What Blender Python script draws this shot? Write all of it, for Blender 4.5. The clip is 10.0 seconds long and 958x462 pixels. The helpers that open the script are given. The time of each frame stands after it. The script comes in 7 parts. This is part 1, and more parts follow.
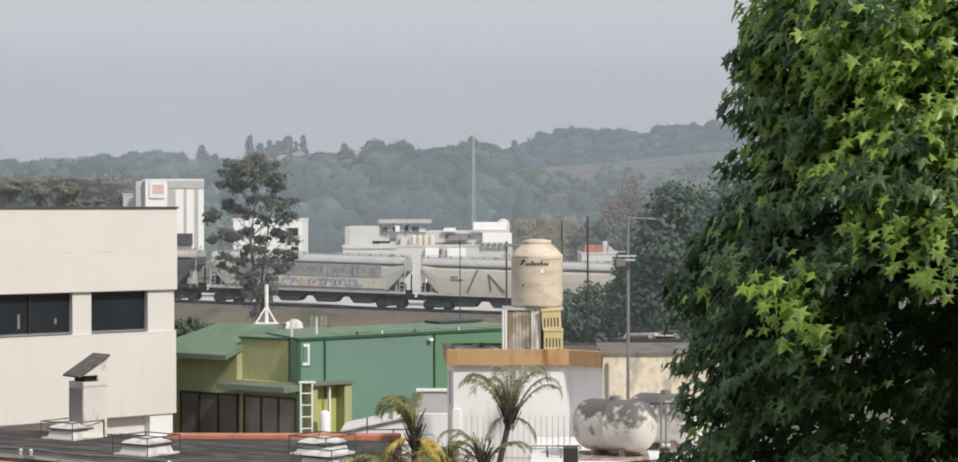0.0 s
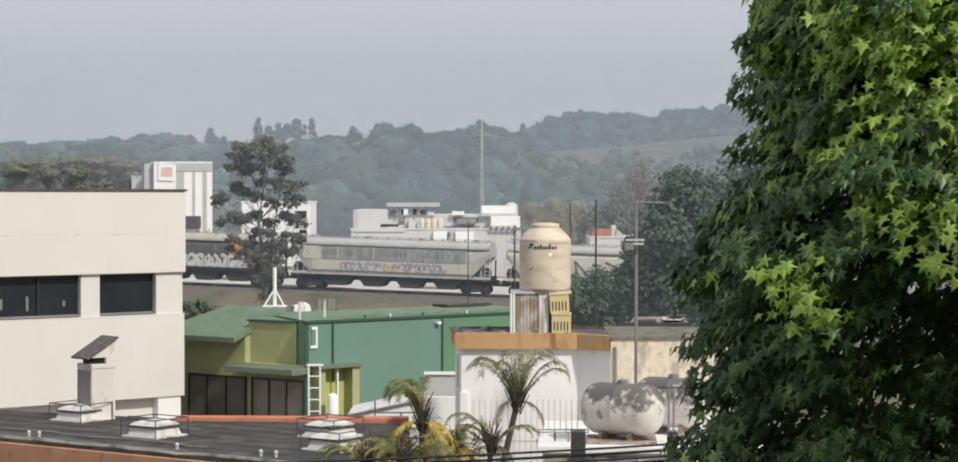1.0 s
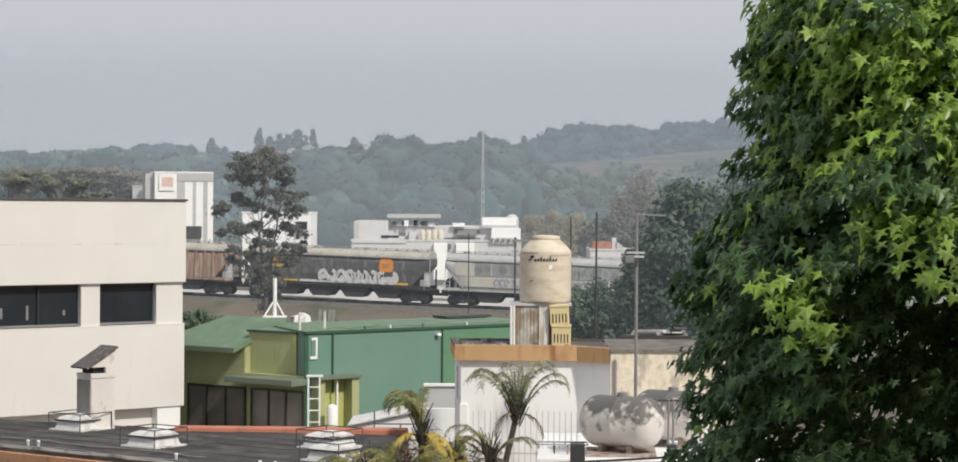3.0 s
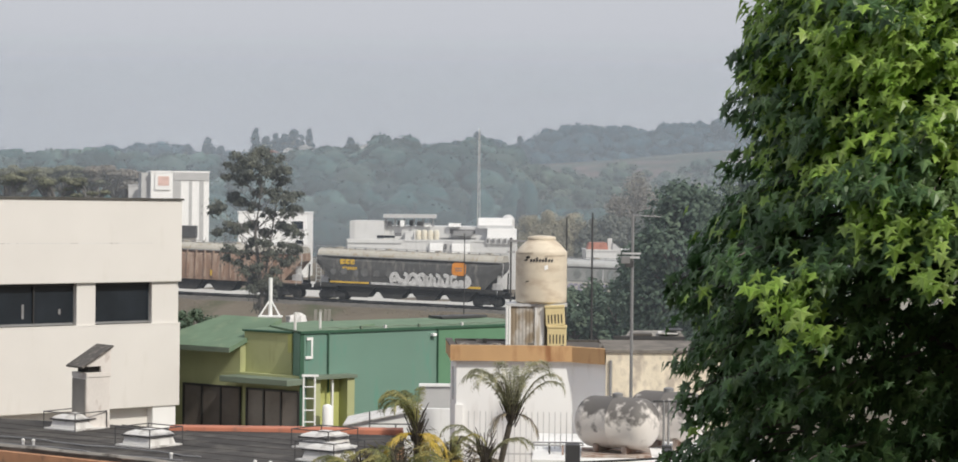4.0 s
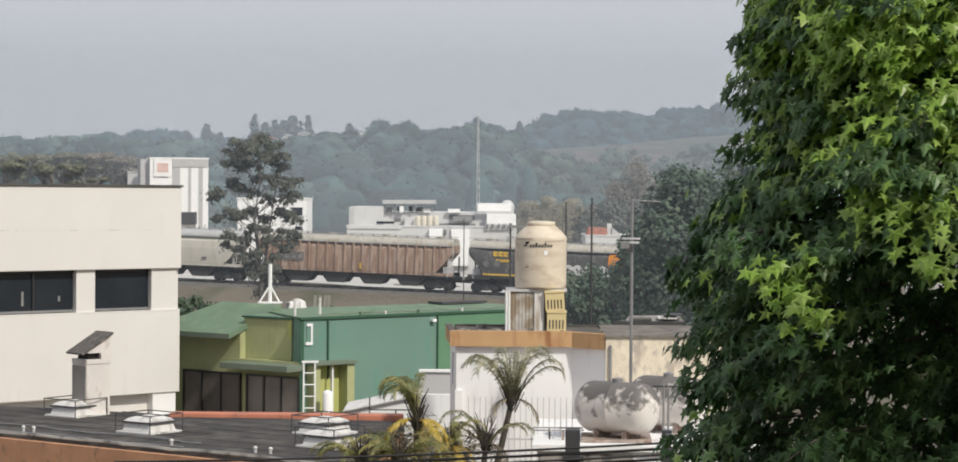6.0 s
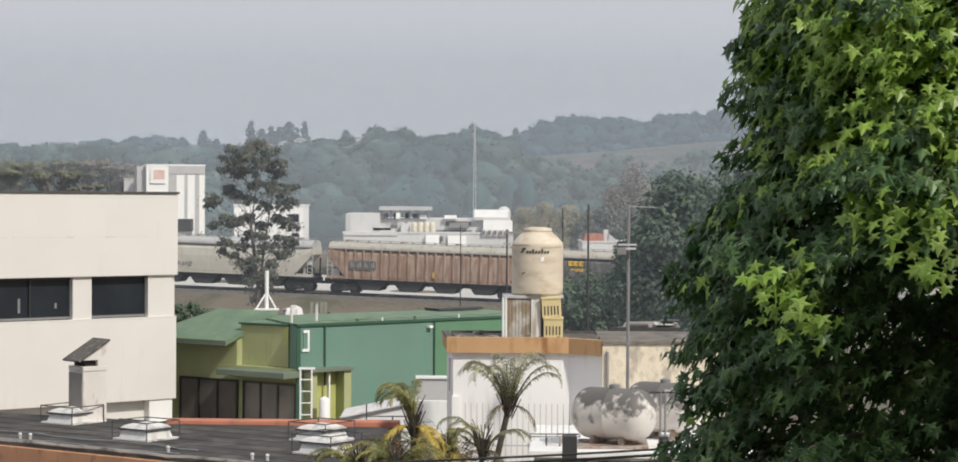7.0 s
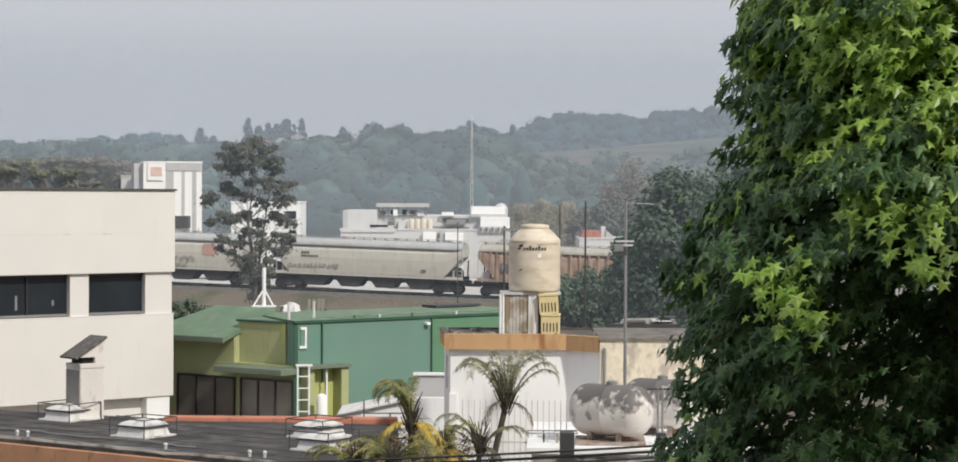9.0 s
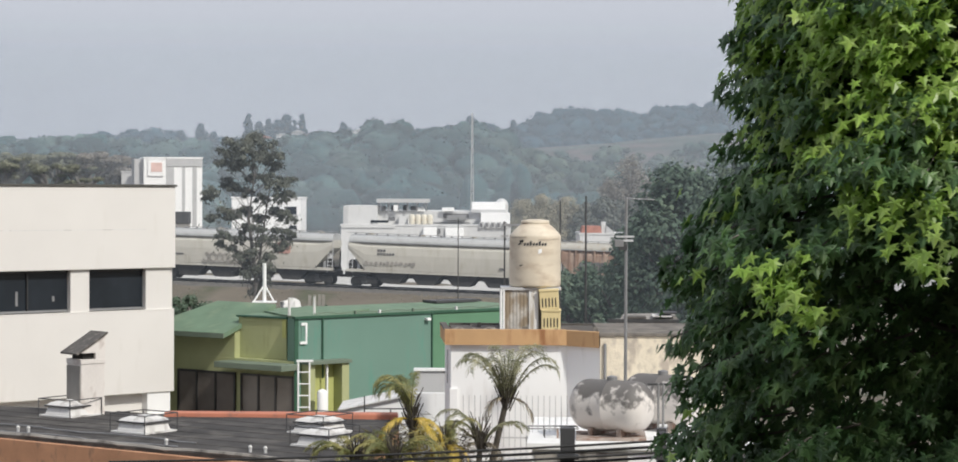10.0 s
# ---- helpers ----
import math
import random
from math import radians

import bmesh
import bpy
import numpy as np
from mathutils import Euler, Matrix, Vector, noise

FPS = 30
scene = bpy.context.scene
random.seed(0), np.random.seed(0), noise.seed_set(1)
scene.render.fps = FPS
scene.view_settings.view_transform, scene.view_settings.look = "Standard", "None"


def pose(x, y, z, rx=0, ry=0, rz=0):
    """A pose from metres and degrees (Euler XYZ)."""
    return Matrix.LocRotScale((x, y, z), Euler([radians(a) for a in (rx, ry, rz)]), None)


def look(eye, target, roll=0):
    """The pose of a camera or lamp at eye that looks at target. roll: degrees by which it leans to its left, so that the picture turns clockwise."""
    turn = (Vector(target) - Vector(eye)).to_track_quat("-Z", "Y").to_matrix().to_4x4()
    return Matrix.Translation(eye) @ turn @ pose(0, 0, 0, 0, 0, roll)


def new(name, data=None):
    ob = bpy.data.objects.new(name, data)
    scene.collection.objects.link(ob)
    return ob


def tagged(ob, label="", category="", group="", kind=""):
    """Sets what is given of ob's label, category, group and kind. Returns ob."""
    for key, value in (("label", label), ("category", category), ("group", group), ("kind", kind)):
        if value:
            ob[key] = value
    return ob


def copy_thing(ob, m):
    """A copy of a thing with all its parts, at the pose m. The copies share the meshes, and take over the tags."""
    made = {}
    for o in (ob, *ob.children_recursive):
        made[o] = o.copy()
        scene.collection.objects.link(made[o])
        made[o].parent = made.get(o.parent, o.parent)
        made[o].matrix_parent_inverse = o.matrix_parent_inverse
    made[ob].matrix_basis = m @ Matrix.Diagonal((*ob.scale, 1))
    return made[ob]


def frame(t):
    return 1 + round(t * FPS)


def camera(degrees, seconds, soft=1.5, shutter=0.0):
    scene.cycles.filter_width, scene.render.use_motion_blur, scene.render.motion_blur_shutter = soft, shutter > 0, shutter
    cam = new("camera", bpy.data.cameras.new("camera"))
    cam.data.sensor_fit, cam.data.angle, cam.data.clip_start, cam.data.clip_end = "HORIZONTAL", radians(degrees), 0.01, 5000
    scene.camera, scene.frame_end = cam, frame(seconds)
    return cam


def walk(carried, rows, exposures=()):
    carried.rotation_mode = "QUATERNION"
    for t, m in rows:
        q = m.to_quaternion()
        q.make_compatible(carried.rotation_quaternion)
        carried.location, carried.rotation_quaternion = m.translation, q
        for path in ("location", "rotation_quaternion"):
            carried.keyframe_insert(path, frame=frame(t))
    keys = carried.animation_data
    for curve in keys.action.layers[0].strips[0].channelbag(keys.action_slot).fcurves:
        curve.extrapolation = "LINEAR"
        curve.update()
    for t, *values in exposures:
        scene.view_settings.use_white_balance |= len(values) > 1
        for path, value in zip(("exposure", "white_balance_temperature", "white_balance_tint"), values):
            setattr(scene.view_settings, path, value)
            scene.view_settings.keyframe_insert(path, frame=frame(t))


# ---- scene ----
EYE = (0.0, 0.0, 8.0)

# seconds, turn to the right, tilt upwards, lean (degrees)
TURNS = [
    (0, 0.213, -0.498, -0.104),
    (0.5, 0.116, -0.786, 0.070),
    (1, -0.006, -0.936, 0.062),
    (1.5, -0.046, -0.630, 0.144),
    (2, 0.141, -0.446, 0.180),
    (2.5, 0.030, -0.627, 0.268),
    (4, 0.086, -0.614, 0.599),
    (4.5, 0.186, -0.666, 0.530),
    (5, 0.142, -0.808, 0.398),
    (5.5, 0.074, -1.003, 0.434),
    (7, 0.195, -0.827, 0.317),
    (7.5, 0.144, -0.616, 0.344),
    (8, 0.142, -0.765, 0.382),
    (8.5, 0.200, -0.654, 0.374),
    (9, 0.270, -0.913, 0.264),
    (9.5, 0.338, -0.900, 0.134),
    (10, 0.259, -1.033, 0.222),
]


def aim(turn, tilt, lean):
    a, b = radians(turn), radians(tilt)
    way = Vector((math.sin(a) * math.cos(b), math.cos(a) * math.cos(b), math.sin(b)))
    return look(EYE, Vector(EYE) + way * 100, lean)


cam = camera(25.0, 10.0, soft=1.7)
# the picture cools and lightens a little towards the end
walk(cam, [(t, aim(a, b, c)) for t, a, b, c in TURNS],
     [(0, 0.0, 6400, 9), (7.5, 0.0, 6400, 9), (9, 0.0, 6350, 9), (9.5, 0.03, 6250, 9), (10, 0.06, 6200, 9)])
scene.view_settings.exposure = 0.0

# ---- daylight: a hazy morning sky and a soft sun from the right ----
SUN_AZ, SUN_EL = 138.0, 43.0   # degrees: azimuth from +Y towards +X, height
world = bpy.data.worlds.new("sky")
scene.world = world
world.use_nodes = True
wn, wl = world.node_tree.nodes, world.node_tree.links
wn.clear()
sky = wn.new("ShaderNodeTexSky")
sky.sky_type, sky.sun_disc = "NISHITA", False
sky.sun_elevation, sky.sun_rotation = radians(SUN_EL), radians(SUN_AZ)
sky.air_density, sky.dust_density = 1.5, 4.0
dim = wn.new("ShaderNodeVectorMath")
dim.operation = "SCALE"
dim.inputs["Scale"].default_value = 0.10
haze_mix = wn.new("ShaderNodeMix")
haze_mix.data_type = "RGBA"
haze_mix.inputs["Factor"].default_value = 0.85
haze_mix.inputs["B"].default_value = (0.618, 0.624, 0.68, 1)
back = wn.new("ShaderNodeBackground")
wout = wn.new("ShaderNodeOutputWorld")
wl.new(sky.outputs["Color"], dim.inputs[0])
wl.new(dim.outputs[0], haze_mix.inputs["A"])
wl.new(haze_mix.outputs["Result"], back.inputs["Color"])
wl.new(back.outputs[0], wout.inputs["Surface"])

sun = new("sun", bpy.data.lights.new("sun", "SUN"))
sun.data.energy, sun.data.angle, sun.data.color = 3.1, radians(3.0), (1.0, 0.93, 0.82)
az, el = radians(SUN_AZ), radians(SUN_EL)
SUN_WAY = Vector((math.sin(az) * math.cos(el), math.cos(az) * math.cos(el), math.sin(el)))
sun.matrix_world = look(SUN_WAY * 50, (0, 0, 0))


# ---- materials ----
def mat(name, col, rough=0.8, metal=0.0, scale=1.2, var=0.25, fine=25.0, bump=0.15, stain=None, amount=0.0,
        stain_scale=(1.5, 1.5, 0.35), island=0.0, objrand=0.0, translucent=0.0):
    """Colour broken up by broad and fine noise; stain: a second colour in runs; island, objrand: lightness by piece."""
    m = bpy.data.materials.new(name)
    m.use_nodes = True
    n, l = m.node_tree.nodes, m.node_tree.links
    b = n["Principled BSDF"]
    b.inputs["Roughness"].default_value, b.inputs["Metallic"].default_value = rough, metal
    tc = n.new("ShaderNodeTexCoord")

    def tex(sc, detail=4.0):
        t = n.new("ShaderNodeTexNoise")
        t.inputs["Scale"].default_value, t.inputs["Detail"].default_value = sc, detail
        l.new(tc.outputs["Object"], t.inputs["Vector"])
        return t

    def mixed(kind, fac, a, c):
        x = n.new("ShaderNodeMix")
        x.data_type, x.blend_type = "RGBA", kind
        for sock, v in (("Factor", fac), ("A", a), ("B", c)):
            if isinstance(v, (int, float)):
                x.inputs[sock].default_value = v
            elif isinstance(v, tuple):
                x.inputs[sock].default_value = (*v, 1)
            else:
                l.new(v, x.inputs[sock])
        return x.outputs["Result"]

    def ramp(src, lo, hi, a=0.0, c=1.0):
        r = n.new("ShaderNodeMapRange")
        r.inputs["From Min"].default_value, r.inputs["From Max"].default_value = lo, hi
        r.inputs["To Min"].default_value, r.inputs["To Max"].default_value = a, c
        l.new(src, r.inputs["Value"])
        return r.outputs[0]

    broad, small = tex(scale), tex(fine, 6.0)
    dark = tuple(max(0.0, c * (1 - var)) for c in col)
    light = tuple(min(0.95, c * (1 + var * 0.6)) for c in col)
    out = mixed("MIX", ramp(broad.outputs["Fac"], 0.3, 0.7), dark, light)
    out = mixed("MIX", ramp(small.outputs["Fac"], 0.35, 0.65, 0.0, 0.5), out, col)
    if stain:
        mp = n.new("ShaderNodeMapping")
        mp.inputs["Scale"].default_value = stain_scale
        l.new(tc.outputs["Object"], mp.inputs["Vector"])
        t = n.new("ShaderNodeTexNoise")
        t.inputs["Scale"].default_value, t.inputs["Detail"].default_value = 2.0, 7.0
        l.new(mp.outputs[0], t.inputs["Vector"])
        out = mixed("MIX", ramp(t.outputs["Fac"], 0.62 - 0.3 * amount, 0.78 - 0.3 * amount), out, stain)
    for size, node, sock in ((island, "ShaderNodeNewGeometry", "Random Per Island"), (objrand, "ShaderNodeObjectInfo", "Random")):
        if size:
            src = n.new(node)
            grey = ramp(src.outputs[sock], 0, 1, 1 - size, 1 + size)
            comb = n.new("ShaderNodeCombineColor")
            for k in range(3):
                l.new(grey, comb.inputs[k])
            out = mixed("MULTIPLY", 1.0, out, comb.outputs[0])
    l.new(out, b.inputs["Base Color"])
    if bump:
        bp = n.new("ShaderNodeBump")
        bp.inputs["Strength"].default_value, bp.inputs["Distance"].default_value = bump, 0.02
        l.new(small.outputs["Fac"], bp.inputs["Height"])
        l.new(bp.outputs[0], b.inputs["Normal"])
    if translucent:
        tr = n.new("ShaderNodeBsdfTranslucent")
        l.new(out, tr.inputs["Color"])
        ms = n.new("ShaderNodeMixShader")
        ms.inputs[0].default_value = translucent
        l.new(b.outputs[0], ms.inputs[1])
        l.new(tr.outputs[0], ms.inputs[2])
        l.new(ms.outputs[0], n["Material Output"].inputs["Surface"])
    return m


def leaf_mat(name, dark, young, patch=2.2, share=0.55, translucent=0.3, rough=0.45, island=0.35):
    """Foliage: deep green broken by patches of young growth, with lightness varying leaf by leaf."""
    m = mat(name, dark, rough, scale=patch * 2, var=0.3, bump=0.0, stain=young, amount=share, stain_scale=(patch,) * 3,
            island=island, translucent=translucent)
    return m


M_CREAM = mat("cream_render", (0.715, 0.692, 0.658), 0.85, var=0.05, stain=(0.68, 0.655, 0.615), amount=0.08, scale=0.5)
M_WHITE = mat("white_paint", (0.86, 0.86, 0.85), 0.75, var=0.03, stain=(0.72, 0.71, 0.69), amount=0.1)
M_OLDWHITE = mat("weathered_white", (0.68, 0.67, 0.65), 0.85, var=0.12, stain=(0.33, 0.31, 0.29), amount=0.3)
M_GLASS = mat("dark_window_glass", (0.022, 0.028, 0.036), 0.06, var=0.3, bump=0.0)
M_DOORGLASS = mat("brown_door_glass", (0.165, 0.146, 0.13), 0.2, var=0.3, bump=0.0)
M_FRAME = mat("dark_window_frame", (0.03, 0.03, 0.03), 0.5, bump=0.0)
M_BITUMEN = mat("black_roof_membrane", (0.045, 0.041, 0.038), 0.85, var=0.4, scale=0.6, stain=(0.095, 0.087, 0.078), amount=0.42,
                stain_scale=(0.9, 0.9, 0.9))
M_ORANGE = mat("orange_wall_paint", (0.5, 0.265, 0.15), 0.85, var=0.2, scale=2.0, stain=(0.26, 0.16, 0.105), amount=0.22, stain_scale=(2.5, 2.5, 1.2))
M_RED = mat("red_roof_edge", (0.52, 0.2, 0.125), 0.8, var=0.2, stain=(0.3, 0.15, 0.11), amount=0.25)
M_TILES = mat("faded_red_roof_tiles", (0.42, 0.2, 0.155), 0.85, var=0.25, scale=3.0)
M_CHIMNEY = mat("stained_chimney_render", (0.72, 0.68, 0.64), 0.9, var=0.12, stain=(0.5, 0.44, 0.4), amount=0.22, stain_scale=(2.5, 2.5, 1.5))
M_HOOD = mat("lichened_fibre_cement", (0.105, 0.097, 0.09), 0.9, var=0.3, scale=5.0, stain=(0.2, 0.18, 0.16), amount=0.3, stain_scale=(5, 5, 5))
M_PARAPET = mat("ochre_parapet", (0.53, 0.33, 0.165), 0.85, var=0.15, stain=(0.3, 0.14, 0.06), amount=0.15)
M_OLIVE = mat("olive_yellow_wall", (0.4, 0.42, 0.22), 0.85, var=0.12, stain=(0.31, 0.31, 0.16), amount=0.06)
# door paint, used as well to paint the sunlit parapet cheek
M_LIME = mat("door_and_sunlit_edge_yellow", (0.45, 0.47, 0.17), 0.85, var=0.12)
M_GREENROOF = mat("green_roof_coating", (0.15, 0.228, 0.15), 0.8, var=0.25, stain=(0.19, 0.26, 0.17), amount=0.35, stain_scale=(1, 1, 1))
M_TEAL = mat("teal_green_wall", (0.155, 0.265, 0.215), 0.8, var=0.1, scale=0.4, stain=(0.12, 0.27, 0.21), amount=0.2)
M_GREEN = mat("bright_green_wall", (0.12, 0.25, 0.15), 0.8, var=0.1)
M_DARKGREEN = mat("dark_green_trim", (0.035, 0.1, 0.06), 0.7)
M_COPING = mat("dark_roof_coping", (0.085, 0.082, 0.075), 0.8, var=0.3)
M_GREYTRIM = mat("grey_green_fascia", (0.16, 0.2, 0.15), 0.8, var=0.2)
M_CONCRETE = mat("old_concrete", (0.33, 0.31, 0.28), 0.9, var=0.3, stain=(0.12, 0.11, 0.1), amount=0.4)
M_GRIME = mat("grimy_concrete", (0.2, 0.18, 0.155), 0.9, var=0.35, stain=(0.1, 0.09, 0.08), amount=0.4, stain_scale=(1.5, 1.5, 1.5))
M_ROOFTOP = mat("dark_roof_deck", (0.1, 0.09, 0.08), 0.9, var=0.3, stain=(0.2, 0.17, 0.14), amount=0.3, stain_scale=(1, 1, 1))
# dark, so that the added unseen block throws little light back
M_SHADEBLOCK = mat("dark_shading_block", (0.16, 0.12, 0.1), 0.9, var=0.2)
M_BEIGE = mat("peeling_beige_wall", (0.74, 0.66, 0.52), 0.9, var=0.15, scale=3.0, stain=(0.46, 0.4, 0.33), amount=0.42, stain_scale=(2.2, 2.2, 1.5), bump=0.5)
M_TANK = mat("beige_plastic", (0.68, 0.6, 0.475), 0.55, var=0.12, scale=2.5, stain=(0.55, 0.46, 0.35), amount=0.35, stain_scale=(1.2, 1.2, 2.2), bump=0.03)
M_BLACK = mat("black_print", (0.03, 0.03, 0.03), 0.6, bump=0.0)
M_SHEET = mat("rusty_galvanised_sheet", (0.5, 0.47, 0.43), 0.8, var=0.25, scale=4.0, stain=(0.27, 0.215, 0.15), amount=0.7, stain_scale=(2.2, 2.2, 1.3))
M_DRIP = mat("dripped_white_paint", (0.8, 0.79, 0.77), 0.7, var=0.1, stain=(0.42, 0.36, 0.28), amount=0.35, stain_scale=(7, 7, 0.8))
M_CRATE = mat("yellow_plastic_crate", (0.76, 0.63, 0.34), 0.6, var=0.15)
M_GASPLAIN = mat("weathered_gas_tank", (0.7, 0.66, 0.62), 0.6, var=0.12, stain=(0.3, 0.27, 0.25), amount=0.15, stain_scale=(1.6, 1.6, 1.0))
M_STEEL = mat("grey_steel", (0.3, 0.3, 0.3), 0.5, 0.4, var=0.2)
M_GALV = mat("light_galvanised", (0.62, 0.62, 0.62), 0.5, 0.2, var=0.15)
M_DARKSTEEL = mat("dark_steel", (0.06, 0.06, 0.062), 0.6, var=0.3)
M_CABLE = mat("black_cable", (0.012, 0.012, 0.012), 0.6, bump=0.0)
M_RUST = mat("rust_brown_steel", (0.305, 0.2, 0.145), 0.85, var=0.25, stain=(0.41, 0.315, 0.25), amount=0.5, stain_scale=(1.5, 1.5, 0.25))
M_GREYCAR = mat("grey_hopper_paint", (0.45, 0.455, 0.45), 0.7, var=0.1, stain=(0.36, 0.36, 0.35), amount=0.3)
M_TANCAR = mat("dusty_tan_hopper_paint", (0.54, 0.52, 0.46), 0.75, var=0.08, stain=(0.46, 0.43, 0.36), amount=0.25)
M_DARKCAR = mat("charcoal_hopper_paint", (0.085, 0.085, 0.085), 0.7, var=0.25, stain=(0.17, 0.16, 0.15), amount=0.3)
M_CARROOF = mat("dusty_car_roof", (0.45, 0.43, 0.38), 0.8, var=0.15, stain=(0.33, 0.28, 0.2), amount=0.3)
M_UNDER = mat("black_underframe", (0.034, 0.033, 0.032), 0.8, var=0.3)
M_SIGNORANGE = mat("orange_emblem", (0.72, 0.27, 0.035), 0.7, bump=0.0)
M_YELLOW = mat("yellow_marking", (0.7, 0.45, 0.05), 0.7, bump=0.0)
M_GRAFWHITE = mat("pale_spray_paint", (0.6, 0.6, 0.6), 0.8, var=0.3, scale=3)
M_GRAFPURPLE = mat("purple_spray_paint", (0.35, 0.335, 0.41), 0.8, var=0.3, scale=3)
M_GRAFBLUE = mat("faded_blue_spray_paint", (0.29, 0.3, 0.295), 0.8, var=0.3, scale=1.5)
M_GRAFDARK = mat("dark_spray_paint", (0.14, 0.14, 0.14), 0.8, var=0.3)
M_GRAFBLUE2 = mat("faded_grey_blue_spray_paint", (0.235, 0.25, 0.25), 0.8, var=0.3, scale=1.0)
M_GRAFTEAL = mat("faded_teal_spray_paint", (0.31, 0.34, 0.34), 0.8, var=0.3, scale=1.0)
M_GRAFGREY = mat("faded_grey_spray_paint", (0.33, 0.31, 0.28), 0.8, var=0.3, scale=1.0)
M_GRAFDARK2 = mat("dull_grey_spray_paint", (0.15, 0.15, 0.15), 0.8, var=0.3, scale=1.0)
M_REDLOGO = mat("faded_red_emblem", (0.52, 0.31, 0.26), 0.8, var=0.3, scale=5)
M_BARK = mat("grey_brown_bark", (0.19, 0.17, 0.15), 0.9, var=0.35, scale=6)
M_EUCBARK = mat("smooth_grey_bark", (0.13, 0.12, 0.11), 0.9, var=0.3, scale=4)
M_DARKBARK = mat("dark_palm_fibre", (0.07, 0.06, 0.048), 0.9, var=0.35, scale=8)
M_SOIL = mat("dry_grass_and_earth", (0.14, 0.118, 0.088), 0.95, var=0.35, scale=0.12, fine=3.0, stain=(0.075, 0.08, 0.042), amount=0.3,
             stain_scale=(0.08, 0.08, 0.08))
M_BALLAST = mat("grey_ballast", (0.125, 0.117, 0.108), 0.95, var=0.3, scale=1.0, fine=9)
M_YARD = mat("pale_concrete_yard", (0.5, 0.49, 0.46), 0.9, var=0.12, scale=0.2)
M_FARWHITE = mat("sunlit_white_render", (0.6, 0.6, 0.595), 0.8, var=0.06, stain=(0.52, 0.52, 0.51), amount=0.25)
M_TOWER = mat("bright_white_tower_render", (0.88, 0.88, 0.87), 0.8, var=0.03)
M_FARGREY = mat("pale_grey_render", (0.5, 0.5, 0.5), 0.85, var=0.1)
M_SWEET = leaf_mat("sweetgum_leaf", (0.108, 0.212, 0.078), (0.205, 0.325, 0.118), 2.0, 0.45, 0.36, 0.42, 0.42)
# young leaf colour, brightened to stand for sunlit leaves as well
M_YOUNGLIT = leaf_mat("young_and_sunlit_leaf", (0.36, 0.56, 0.1), (0.5, 0.67, 0.18), 3.0, 0.4, 0.4, 0.4, 0.3)
M_EUC = leaf_mat("eucalyptus_leaf", (0.11, 0.12, 0.095), (0.17, 0.175, 0.13), 0.6, 0.4, 0.2, 0.6, 0.4)
M_DARKTREE = leaf_mat("dark_tree_leaf", (0.095, 0.145, 0.1), (0.15, 0.2, 0.13), 0.5, 0.4, 0.3, 0.75, 0.22)
M_OLIVETREE = leaf_mat("olive_tree_leaf", (0.165, 0.17, 0.11), (0.225, 0.225, 0.15), 0.3, 0.45, 0.15, 0.9, 0.2)
M_DRYTREE = leaf_mat("dry_tree_leaf", (0.24, 0.215, 0.18), (0.34, 0.31, 0.26), 0.5, 0.45, 0.2, 0.9, 0.2)
M_GREYTREE = leaf_mat("greyish_tree_leaf", (0.15, 0.165, 0.14), (0.22, 0.225, 0.18), 0.4, 0.4, 0.25, 0.9, 0.2)
# the blue of distant haze is put into these hill colours
M_RIDGE = leaf_mat("haze_blue_ridge_leaf", (0.012, 0.048, 0.074), (0.04, 0.09, 0.115), 0.012, 0.42, 0.2, 0.9, 0.4)
M_RIDGEGROUND = mat("haze_blue_ridge_ground", (0.025, 0.055, 0.08), 0.95, var=0.35, scale=0.02, fine=0.2, bump=0.0)
M_FOREST = leaf_mat("haze_blue_forest_leaf", (0.03, 0.075, 0.078), (0.1, 0.155, 0.14), 0.025, 0.42, 0.2, 0.9, 0.55)
M_SCRUB = leaf_mat("slope_scrub_leaf", (0.06, 0.105, 0.088), (0.135, 0.17, 0.125), 0.03, 0.45, 0.2, 0.9, 0.4)
M_PALMLIGHT = leaf_mat("yellow_green_palm_leaf", (0.22, 0.235, 0.09), (0.4, 0.37, 0.14), 1.5, 0.5, 0.4, 0.5, 0.4)
M_PALM = leaf_mat("palm_leaf", (0.25, 0.26, 0.15), (0.44, 0.42, 0.25), 1.5, 0.5, 0.4, 0.5, 0.4)
M_DRYPALM = leaf_mat("yellowed_palm_leaf", (0.72, 0.55, 0.1), (0.8, 0.64, 0.22), 2.0, 0.4, 0.45, 0.6, 0.3)
M_DEADPALM = leaf_mat("withered_palm_leaf", (0.2, 0.17, 0.12), (0.34, 0.29, 0.2), 2.0, 0.4, 0.2, 0.8, 0.4)
M_FIELD = mat("hazy_pasture", (0.075, 0.09, 0.078), 0.95, var=0.5, scale=0.05, fine=0.3, bump=0.0, stain=(0.135, 0.105, 0.1), amount=0.55, stain_scale=(0.02, 0.05, 0.06))
M_TANBUSH = leaf_mat("dry_scrub_leaf", (0.39, 0.36, 0.255), (0.48, 0.44, 0.33), 0.3, 0.4, 0.3, 0.9, 0.12)


